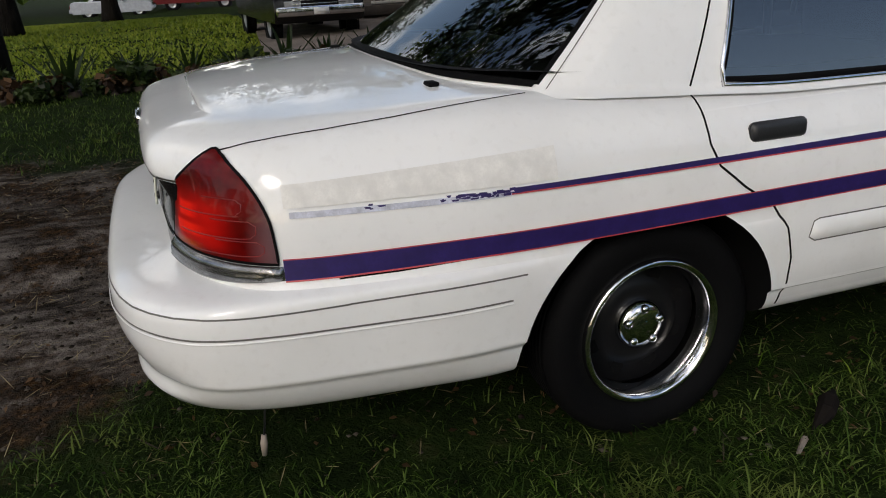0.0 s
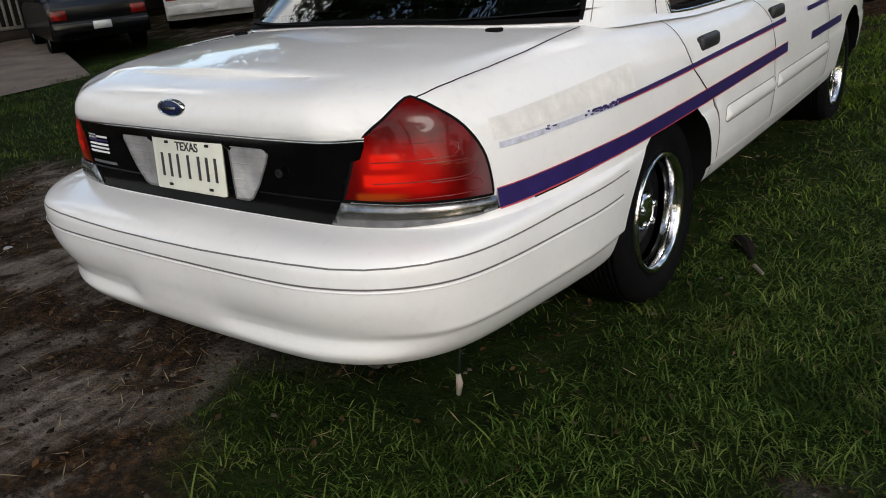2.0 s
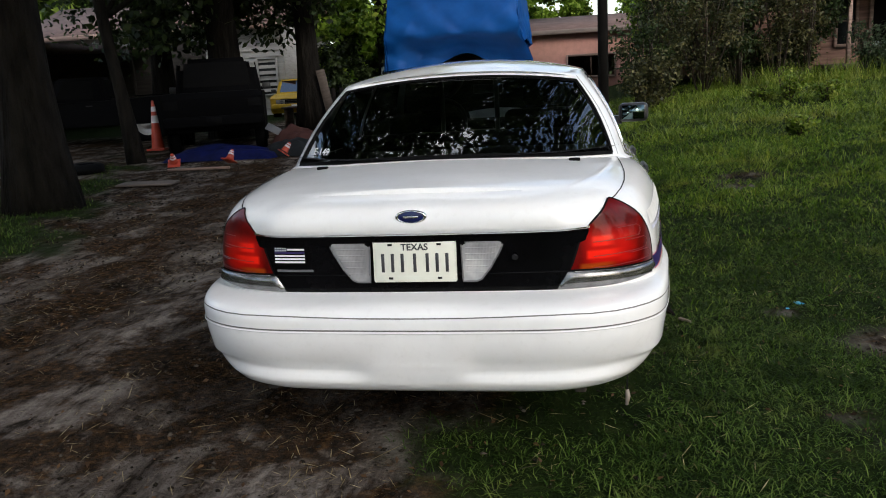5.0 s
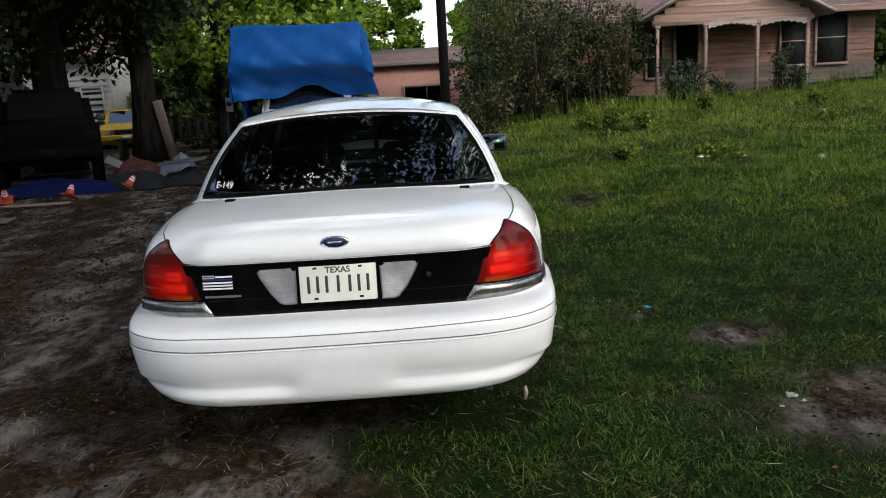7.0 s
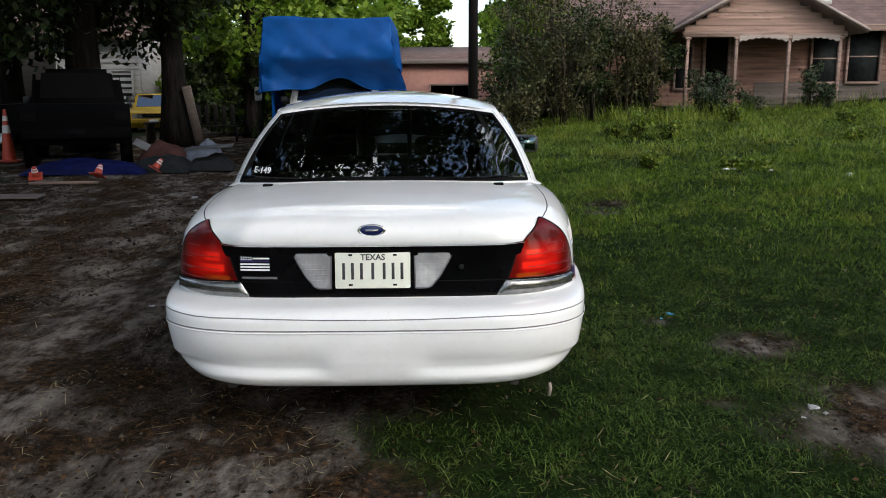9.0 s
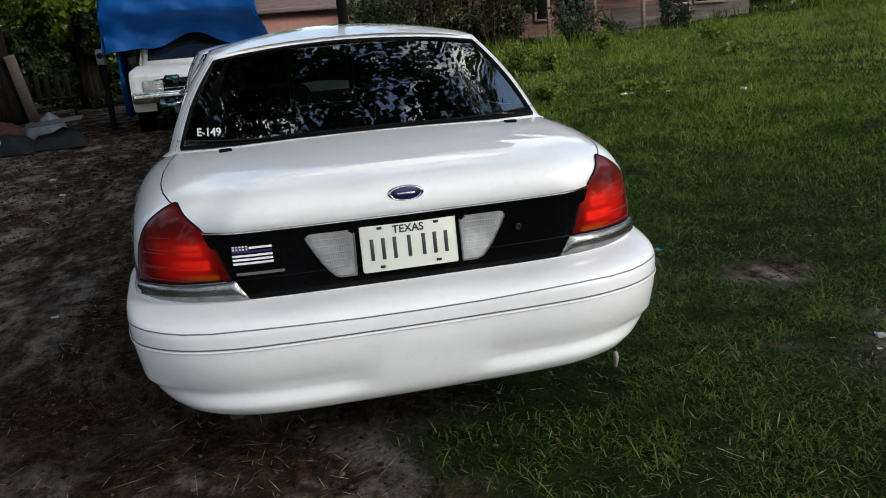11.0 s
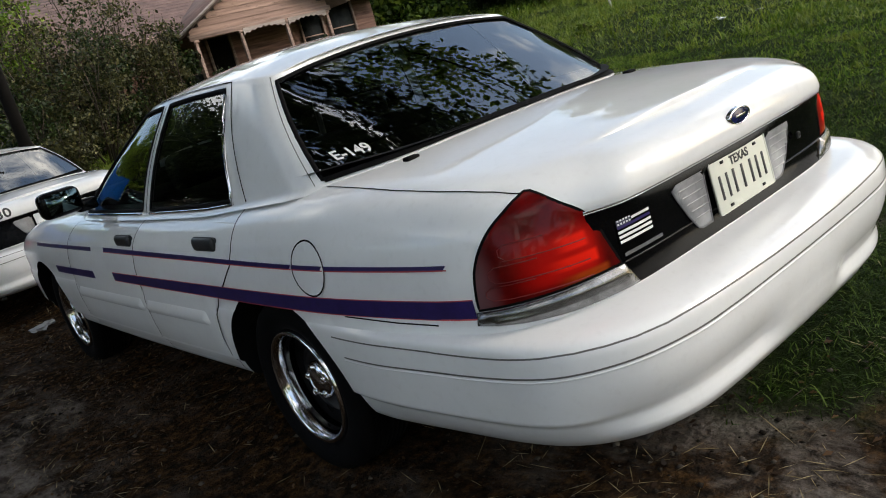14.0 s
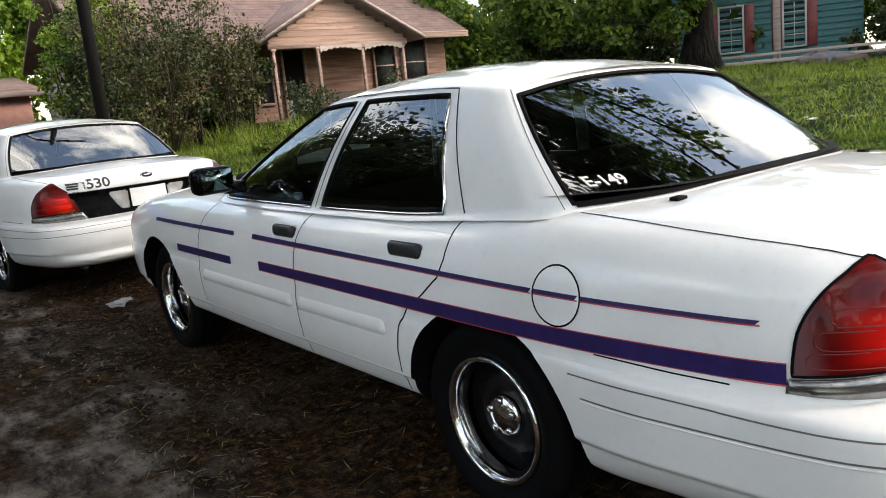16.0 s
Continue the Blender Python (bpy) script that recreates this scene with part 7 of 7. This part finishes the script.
TRUCK = dict(L=5.4, W=1.95, H=1.80, hood=1.08, cab0=1.45, cab1=3.05, bed=True, clear=.42, screen_rake=.45, rear_rake=.10, tail=1.12, wheel_r=.38, chrome_front=True, name="pickup_truck", category="truck")
SEDAN = dict(L=4.7, W=1.78, H=1.42, hood=.88, cab0=1.25, cab1=3.75, bed=False, clear=.26, screen_rake=.65, rear_rake=.55, tail=.95, wheel_r=.31)
other_vehicle(pose(-13.3, 3.5, gz(-13, 3), 0, 0, 92), "black pickup truck with chrome front parked on concrete", BLACK_PAINT, **{**TRUCK, "L": 4.9, "W": 1.78, "H": 1.66, "hood": 1.02, "cab1": 2.9})
other_vehicle(pose(-15.3, 8.5, 0, 0, 0, -112), "black saloon parked by the porch, tail outward", BLACK_PAINT, **{**SEDAN, "W": 1.66, "L": 4.2, "H": 1.36, "cab1": 3.45, "tail": .90, "soft": .12})
other_vehicle(pose(-15.9, 12.6, 0, 0, 0, -126), "dull white saloon under the carport", WHITE_OLD, **SEDAN)
other_vehicle(pose(-55, 6.6, gz(-55, 6), 0, 0, 174), "red pickup truck far across the lawn", RED_PAINT, **{**TRUCK, "chrome_front": False})
other_vehicle(pose(-52, 1.0, gz(-52, 0), 0, 0, 176), "pale grey saloon far across the lawn", simple("pale_grey_car_paint", (.35, .37, .40), .35), **SEDAN)
other_vehicle(pose(-9.15, 24.5, gz(-9.7, 24.5) - .12, 0, 0, 14), "yellow car parked under the trees", YELLOW, **SEDAN)
# Both plain trucks have the deep shade put into their near-black colours.
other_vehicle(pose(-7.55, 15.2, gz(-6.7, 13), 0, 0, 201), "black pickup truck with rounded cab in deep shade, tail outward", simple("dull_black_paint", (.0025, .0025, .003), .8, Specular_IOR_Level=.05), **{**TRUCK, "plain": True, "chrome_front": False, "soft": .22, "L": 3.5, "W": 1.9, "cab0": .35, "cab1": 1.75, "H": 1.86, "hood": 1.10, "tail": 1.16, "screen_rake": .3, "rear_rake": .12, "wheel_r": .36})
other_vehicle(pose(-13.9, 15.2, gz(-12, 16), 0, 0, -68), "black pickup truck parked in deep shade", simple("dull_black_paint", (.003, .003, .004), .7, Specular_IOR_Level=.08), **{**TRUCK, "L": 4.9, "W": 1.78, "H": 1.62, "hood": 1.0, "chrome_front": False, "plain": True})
other_vehicle(pose(-1.58, 11.75, gz(-2, 12) - .02, 0, 0, 3), "white pickup truck carrying a load under a blue tarp", WHITE_OLD, **{**TRUCK, "hood": 1.12, "H": 1.84})


def tarp_cover():
    """The blue sheet: a draped, creased cover over a tall load whose front overhangs the cab."""
    x0, x1, y0, y1, zt = -2.98, -.52, 13.05, 16.6, 2.93
    wide, fold_at = x1 - x0, .80
    load = thing("camper_load", pose(0, 0, 0), "camper box on the truck bed, shade under the tarp put into its black", "camper")
    # near-black sides: the shade under the sheet is put into their colour
    part("overhang", boxed(x0 + .10, x1 - .10, y0 + .06, y1 - .1, zt - fold_at, zt - .05, .05, 2), SHADE_BLACK, load)
    part("box", boxed(x0 + .25, x1 - .25, 14.75, y1 - .1, 1.15, zt - fold_at - .002, .05, 2), SHADE_BLACK, load)
    bm = bmesh.new()
    # unfolded sheet: u across x with drops on both sides, v from the front drop over the top to the back
    us = np.linspace(-.95, wide + .95, 130)
    vs_ = np.linspace(-1.42, (y1 - y0) + 1.0, 110)
    rows = []
    for v in vs_:
        row = []
        for u in us:
            du = max(-u, u - wide, 0)
            dv = max(-v, v - (y1 - y0), 0)
            x = min(max(x0 + u, x0), x1)
            y = min(max(y0 + v, y0), y1)
            w = u / wide
            drop = max(du, dv)
            crease = abs(noise.noise(Vector((u * 1.6 + v * 1.9, v * .8, 7))))
            fold = noise.noise(Vector((u * 1.3, v * 1.1, 3))) * .07 + crease * .09 + (.03 - abs(noise.noise(Vector((u * 1.5 - v * 1.7, v * .9 + u * .6, 12)))) * .12)
            fold += .05 * max(0, .16 - abs(w - .90 + .10 * v)) / .16 * (1 if v < 0 else 0)
            front = v < 0 and dv > du
            if front:
                # long at the corners, swagged up between them
                swag = 1 - (.26 + .22 * math.cos(w * 11)) * smoothstep(.10, .30, w) * (1 - smoothstep(.84, .99, w))
                z = zt - min(dv, fold_at) - max(0, dv - fold_at) * swag
            else:
                z = zt - drop * (1 + .06 * math.cos(u * 2.42) + .05 * math.sin(v * 3.1))
            z += (.02 * math.sin(u * 3) if drop == 0 else 0) + fold * .4
            flare = .02 + .06 * drop * drop
            if du > 0 and du >= dv:
                x += (flare + fold * min(1, du * 1.5)) * (1 if u > 0 else -1)
                y += fold * .3
            if dv > 0 and dv > du:
                tuck = .48 - .30 * smoothstep(.25, .05, w) - .25 * smoothstep(.85, 1, w)
                out = (.24 * smoothstep(0, fold_at, dv) - tuck * smoothstep(fold_at - .02, fold_at + .38, dv)) if v < 0 else flare * .5
                y += (out + fold * min(1, dv * 1.5)) * (1 if v > 0 else -1)
                x += fold * .3 + (.12 * (w - .5) * dv + .16 * smoothstep(.8, 1, w) * smoothstep(fold_at, 1.4, dv) if v < 0 else 0)
            row.append(bm.verts.new((x, y, z)))
        rows.append(row)
    for a, b in zip(rows, rows[1:]):
        for k in range(len(a) - 1):
            bm.faces.new((a[k], a[k + 1], b[k + 1], b[k]))
    hem = bmesh.new()
    tube(hem, [v.co.copy() for v in rows[0]], .014, 6)
    # a long tail of the sheet that hangs down the truck's side
    tail = bmesh.new()
    grid = []
    for i in range(16):
        q = i / 15
        grid.append([tail.verts.new((x0 + .03 + .05 * math.sin(j * 1.1) * (.4 + q) + .04 * noise.noise(Vector((j * .5, i * .4, 2))), 13.35 + (1.9 - .5 * q) * j / 17, 2.15 - q * (1.70 - .12 * math.sin(j * .8)))) for j in range(18)])
    for a, b in zip(grid, grid[1:]):
        for k in range(17):
            tail.faces.new((a[k], a[k + 1], b[k + 1], b[k]))
    t = thing("tarpaulin", pose(0, 0, 0), "bright blue creased tarpaulin draped over the truck's load", "tarp")
    part("sheet", bm, TARP, t)
    part("hem", hem, TARP, t, "doubled blue hem")
    part("hanging_tail", tail, TARP, t, "long blue tail of the sheet")
    return t


tarp_cover()


def cone(x, y, rz=0, tilt=0, h=.9):
    c = thing("traffic_cone", pose(x, y, gz(x, y) + (0 if not tilt else .12), tilt, 0, rz), "orange traffic cone with white bands", "cone", "traffic cones")
    big = h > .6
    bw = .19 if big else .10
    part("base", boxed(-bw, bw, -bw, bw, 0, .04 if big else .02, .008, 2), ORANGE, c)
    r0 = .14 if big else .075
    rr = lambda z: r0 - (r0 - .025) * z / h
    part("body", lathe(bmesh.new(), [(.04, rr(.04)), (h * .98, rr(h * .98)), (h, .02), (h, .001)], 24, "z"), ORANGE, c)
    for z0, z1 in ((h * .55, h * .70), (h * .78, h * .88)):
        part("band", lathe(bmesh.new(), [(z0, rr(z0) + .003), (z1, rr(z1) + .003)], 24, "z"), WHITE_BAND, c, "white reflective band")
    return c


cone(-8.3, 13.3, 10, 0, 1.05)
cone(-9.9, 11.6, 40, 0, .72)
cone(-5.95, 9.55, 20, 34, .20)
cone(-5.02, 9.62, 160, 30, .20)
cone(-4.42, 10.5, 120, 38, .22)


def heap(name, x, y, sx, sy, h, mat, seed, label, category="tarp", rot=0):
    """A crumpled sheet thrown over odds and ends."""
    bm = bmesh.new()
    n = 30
    g = []
    for i in range(n):
        row = []
        for j in range(n):
            u, v = i / (n - 1) * 2 - 1, j / (n - 1) * 2 - 1
            e = max(0, 1 - u * u) ** .5 * max(0, 1 - v * v) ** .5
            z = h * e * (.75 + .30 * noise.noise(Vector((u * 1.3 + seed, v * 1.3, seed))) + .16 * noise.noise(Vector((u * 3, v * 3, seed))))
            row.append(bm.verts.new((u * sx * (1 + .12 * noise.noise(Vector((v * 3, seed, 0)))), v * sy, z + .012)))
        g.append(row)
    for a, b in zip(g, g[1:]):
        for k in range(n - 1):
            bm.faces.new((a[k], a[k + 1], b[k + 1], b[k]))
    bmesh.ops.recalc_face_normals(bm, faces=bm.faces[:])
    t = thing(name, pose(x, y, gz(x, y), 0, 0, rot), label, category)
    part("sheet", bm, mat, t)
    return t


PALE_BLUE = simple("faded_blue_cover", (.07, .085, .12), .7, vary=.3)
heap("tarp_heap", -5.75, 11.0, 1.05, .35, .30, NAVY_TARP, 2, "crumpled dark blue tarp on the ground", rot=2)
heap("tarp_heap", -4.5, 11.3, .55, .40, .36, GREY_TARP, 3, "crumpled dark grey tarp over junk", rot=-12)
heap("tarp_heap", -3.72, 11.5, .42, .38, .34, GREY_TARP, 4, "crumpled dark grey tarp over junk", rot=8)
heap("scrap_heap", -4.95, 12.7, .45, .40, .52, simple("faded_red_cover", (.05, .022, .020), .8, Specular_IOR_Level=.1), 5, "faded reddish cover over junk", "junk")
heap("scrap_heap", -4.25, 12.9, .36, .30, .52, PALE_BLUE, 6, "faded pale blue cover over junk", "junk")
lid = thing("board", pose(-3.75, 11.5, gz(-3.7, 11.5) + .40, 3, -4, 8), "grey sheet lying on a heap of junk", "board")
part("sheet", boxed(-.42, .42, -.25, .25, 0, .02, .006, 1), simple("grey_sheet", (.05, .052, .056), .7), lid)
wheel_ = thing("spare_tyre", pose(-7.6, 9.6, gz(-7.6, 9.6)), "old black tyre lying on the ground", "tyre")
part("tyre", lathe(bmesh.new(), [(.02, .18), (.0, .24), (.04, .31), (.14, .31), (.18, .24), (.16, .18)], 28, "z"), RUBBER, wheel_)
bar = thing("board", pose(-5.48, 9.45, gz(-5.4, 9.4) + .015, 0, 0, 4), "long pale board lying between small cones", "board")
part("plank", boxed(-.52, .52, -.025, .025, 0, .04, .006, 1), TRIM, bar)
slabp = thing("board", pose(-5.5, 8.0, gz(-5.5, 8) + .01, 0, 1, 8), "flat pale board on the ground", "board")
part("plank", boxed(-.45, .35, -.2, .2, 0, .03, .008, 1), SIDING_GREY, slabp)
sgn = thing("sign_board", pose(-5.05, 11.75, gz(-5, 11.7) + .45, -35, 25, -10), "small white printed board leaning on the junk", "sign")
part("panel", boxed(-.15, .15, -.01, .01, -.07, .07, .004, 1), GREY_VINYL, sgn)

# bench with slatted back, leaning boards
ben = thing("bench", pose(-5.6, 18.6, gz(-5.6, 18.6), 0, 0, 12), "dark slatted garden bench", "bench")
part("seat", boxed(-.7, .7, -.25, .2, .40, .44, .01, 1), POLE_WOOD, ben)
for k_ in range(6):
    part("slat", boxed(-.62 + k_ * .22, -.50 + k_ * .22, .20, .24, .44, .98, .02, 2), POLE_WOOD, ben)
for x in (-.65, .6):
    part("leg", boxed(x, x + .06, -.22, .2, 0, .42, .008, 1), POLE_WOOD, ben)
tab = thing("table", pose(-6.6, 18.2, gz(-6.6, 18.2), 0, 0, -5), "grey weathered table with clutter", "table")
part("top", boxed(-.6, .6, -.3, .3, .52, .56, .01, 1), SIDING_GREY, tab)
for x in (-.55, .5):
    part("leg", boxed(x, x + .05, -.25, .25, 0, .52), SIDING_GREY, tab)
pan = thing("leaning_board", pose(-5.45, 16.9, gz(-5.4, 17), 0, -10, 0), "long grey board leaning on a trunk", "board")
part("plank", boxed(-.11, .11, -.02, .02, 0, 1.5, .005, 1), SIDING_GREY, pan)
for k_, (y, a, h) in enumerate(((14.2, 24, 1.9), (15.2, 20, 2.1), (16.1, 12, 1.6))):
    b = thing("leaning_board", pose(-16.6, y, 0, 0, a, 0), "pale sheet of board leaning against a wall", "board", "leaning boards")
    part("sheet", boxed(-.02, .02, -.35, .35, 0, h, .005, 1), TRIM, b)

# low border of dark spiky plants and bricks along the lane, concrete drive
drive = new("driveway", mesh_of("driveway", [(x, y, gz(x, y) + .02) for x, y in ((-7.9, 1.7), (-8.6, 4.9), (-20, 10.2), (-20, 3.0))], [(0, 1, 2, 3)], simple("pale_sandy_drive", (.15, .115, .09), .95, vary=.4, scale=1.6, bump=.4, bscale=30), False))
tagged(drive, "pale sandy driveway", "driveway", "", "structure")


def agave(x, y, s, seed):
    rs2 = random.Random(seed)
    p = thing("spiky_plant", pose(x, y, gz(x, y) - .02, 0, 0, rs2.random() * 90), "dark spiky border plant with sword leaves", "plant", "border plants")
    for k in range(11):
        a, tilt = k * 2.4, .25 + .55 * rs2.random()
        L = s * (.6 + .5 * rs2.random())
        d = Vector((math.cos(a) * math.sin(tilt), math.sin(a) * math.sin(tilt), math.cos(tilt)))
        sd = Vector((-math.sin(a), math.cos(a), 0)) * .035 * s * 1.4
        bm = bmesh.new()
        pts = [d * L * q + Vector((0, 0, -.16 * L * q * q)) for q in (0, .35, .7, 1)]
        prev = None
        for q, (pt, w) in enumerate(zip(pts, (.7, 1, .7, .08))):
            cur = (bm.verts.new(pt - sd * w), bm.verts.new(pt + Vector((0, 0, -.012))), bm.verts.new(pt + sd * w))
            if prev:
                bm.faces.new((prev[0], prev[1], cur[1], cur[0]))
                bm.faces.new((prev[1], prev[2], cur[2], cur[1]))
            prev = cur
        part("leaf", bm, LEAF_DARK, p)
    return p


for k_, (x, y, s) in enumerate(((-7.5, -2.2, .75), (-7.7, -1.5, .6), (-7.6, -.7, .8), (-7.9, .0, .7), (-8.1, .7, .65), (-8.3, 1.3, .6), (-8.5, 2.0, .75), (-8.7, 2.6, .7), (-8.9, 3.3, .65), (-7.4, -3.1, .7), (-7.3, -4.0, .7))):
    agave(x, y, s, 300 + k_)
BRICK = simple("worn_brick", (.050, .036, .030), .9, vary=.35, bump=.4, bscale=60)
edging = new("edging")
tagged(edging, "low row of worn bricks edging the border", "edging", "", "structure")
bm = boxed(-.10, .10, -.05, .05, 0, .075, .008, 1)
BRICK_MESH = bpy.data.meshes.new("brick")
bm.to_mesh(BRICK_MESH)
bm.free()
BRICK_MESH.materials.append(BRICK)
rs = random.Random(9)
for k_ in range(13):
    y = -3.8 + k_ * .5 + rs.uniform(-.2, .2)
    x = -7.15 - .16 * max(0, y + 1.5) + rs.uniform(-.15, .15)
    b = new("brick", BRICK_MESH)
    b.parent = edging
    b.matrix_local = pose(x, y, gz(x, y) + rs.uniform(-.02, .01), rs.uniform(-14, 14), rs.uniform(-14, 14), 80 + rs.uniform(-50, 50))
thicket("border_leaves", [(-7.35 - .16 * max(0, k_ * .45 - 2.3) + .25 * math.sin(k_ * 2.3), -3.8 + k_ * .45, .26 + .1 * math.sin(k_ * 1.7), .26) for k_ in range(16)], 90, .09, LEAF_DARK, 91, "dark leafy ground cover along the border", "plants")
thicket("border_leaves", [(-7.45 - .16 * max(0, k_ * .45 - 2.3) + .2 * math.sin(k_ * 3.1), -3.7 + k_ * .5, .22, .24) for k_ in range(14)], 40, .12, DEAD_LEAF, 92, "dead brown leaves along the border", "plants")

# fence and cut logs at the teal house
fence = thing("fence", pose(24.4, 14.4, gz(24.4, 14.4), 0, 0, -60.6), "low weathered grey board fence", "fence")
for k_ in range(7):
    part("post", boxed(-3.6 + k_ * 1.2 - .04, -3.6 + k_ * 1.2 + .04, -.05, .05, 0, .52, .01, 1), SIDING_GREY, fence)
for z in (.20, .43):
    part("rail", boxed(-3.7, 3.7, -.07, -.05, z - .05, z + .05, .005, 1), PALE_TRIM, fence)
for x, y, a in ((24.6, 12.9, 20), (25.0, 12.2, -15), (24.3, 13.3, 5)):
    lg = thing("cut_log", pose(x, y, gz(x, y) + .13, 0, 0, a), "cut grey log lying by the fence", "log", "logs by the fence")
    part("log", tube(bmesh.new(), [(-.7, 0, 0), (-.2, .03, .01), (.7, 0, 0)], [.13, .14, .12], 12), SIDING_GREY, lg)
heap("tarp_heap", 25.2, 13.2, 1.1, .5, .55, simple("pale_grey_tarpaulin", (.10, .10, .11), .7, vary=.3, bump=.3, bscale=20), 8, "crumpled grey tarp over a heap by the fence", rot=-60)

# rank weeds standing in the field
for k_, (x, y, h, r_) in enumerate(((4.3, 12.6, .60, .30), (4.8, 12.2, .42, .28), (3.9, 12.9, .36, .25), (4.55, 8.2, .20, .20), (4.85, 8.1, .18, .20), (3.45, 8.6, .30, .22), (7.6, 10.6, .28, .3), (8.8, 13.2, .35, .3), (6.9, 14.6, .45, .3), (10.5, 9.0, .25, .3))):
    shrub("weed", x, y, h, r_, 16, .06, GRASS_TALL, 700 + k_, "rank yellow-green weed in the long grass", 9, .2, "weed", "weeds in the field")

# litter and sticks on the ground
CYAN = simple("bright_blue_plastic", (.03, .32, .55), .35)
PAPER = simple("crumpled_white_paper", (.36, .36, .37), .7, vary=.3, scale=60)


def litter(x, y, s, mat, seed, label, category="litter"):
    bm = bmesh.new()
    bmesh.ops.create_icosphere(bm, subdivisions=2, radius=s)
    for v in bm.verts:
        v.co *= 1 + .95 * noise.noise(v.co * (1.9 / s) + Vector((seed, 0, 0)))
        v.co.z = v.co.z * .32 + s * .24
    ob = new("litter", bpy.data.meshes.new("litter"))
    bm.to_mesh(ob.data)
    bm.free()
    ob.data.materials.append(mat)
    ob.location = (x, y, float(surface_z(np.array(x), np.array(y))) + .002)
    return tagged(ob, label, category, "litter on the ground")


litter(1.82, 2.10, .022, CYAN, 1, "bright blue scrap of plastic in the grass")
SCRAP = simple("white_plastic_scrap", (.75, .76, .78), .5, vary=.2, scale=40)
for k_, (x, y, s) in enumerate(((5.80, 7.40, .055), (5.60, 3.52, .045), (4.40, 8.1, .05), (4.78, 8.15, .05), (9.28, 5.52, .06), (9.55, 5.75, .05))):
    litter(x, y, s, SCRAP, 40 + k_, "white scrap of plastic in the long grass")


def stake(x, y, h, lean, seed):
    """A weathered pale stake with a chipped, slanted head."""
    st = thing("stake", pose(x, y, gz(x, y) - .05, 0, lean, 25 * seed), "pale weathered wooden stake leaning in the grass", "stake", "stakes in the field")
    bm = bmesh.new()
    tube(bm, [(0, 0, 0), (.008, 0, h * .5), (0, .01, h)], [.030, .028, .022], 8)
    part("shaft", bm, STAKE_WOOD, st)
    return st


STAKE_WOOD = wood("grey_weathered_stake", (.27, .26, .23))
stake(11.45, 11.3, .30, -28, 1)
stake(13.8, 10.8, .30, 16, 2)
litter(1.74, 2.02, .010, CYAN, 2, "small blue scrap of plastic in the grass")
for k_, (x, y, s) in enumerate(((4.5, 8.09, .035), (4.73, 8.02, .030), (4.95, 7.9, .035), (5.69, 7.24, .045), (1.99, .46, .024), (2.02, .40, .012), (1.90, .36, .009), (-.85, 5.75, .07), (-.75, 5.85, .05), (-3.0, 7.9, .05), (-2.6, 6.6, .03), (-2.9, 9.2, .03), (-1.7, 2.4, .02), (-2.3, .6, .02), (8.5, 8.0, .05), (9.6, 5.1, .05), (-1.4, -1.2, .018))):
    litter(x, y, s, PAPER, 10 + k_, "crumpled white paper on the ground")


def stick(x, y, pts, r, mat, label):
    ob = new("stick", bpy.data.meshes.new("stick"))
    bm = bmesh.new()
    tube(bm, pts, r, 7)
    bm.to_mesh(ob.data)
    bm.free()
    ob.data.materials.append(mat)
    ob.location = (x, y, float(surface_z(np.array(x), np.array(y))))
    return tagged(ob, label, "stick")


PALE_WOOD = wood("pale_broken_wood", (.30, .25, .21))
stick(1.04, 1.93, [(-.07, .10, .02), (-.02, .03, .03), (.02, -.02, .028), (.06, -.10, .012)], [.007, .030, .028, .006], simple("dark_rotten_wood", (.010, .008, .007), .95, Specular_IOR_Level=.1), "dark rotten stick with pale broken end")
stick(1.12, 1.78, [(0, 0, .01), (.05, -.07, .015)], [.010, .006], PALE_WOOD, "pale splinter in the grass")


strap = part("hanging_strap", tube(bmesh.new(), [(.76, .37, .31), (.755, .36, .22), (.754, .354, .19)], .003, 6), STEEL_BLACK, main_car, "thin wire under the bumper")
part("strap_end", tube(bmesh.new(), [(.754, .354, .195), (.757, .352, .17), (.752, .35, .135)], [.007, .010, .007], 8), PALE_WOOD, strap, "pale frayed strap end")
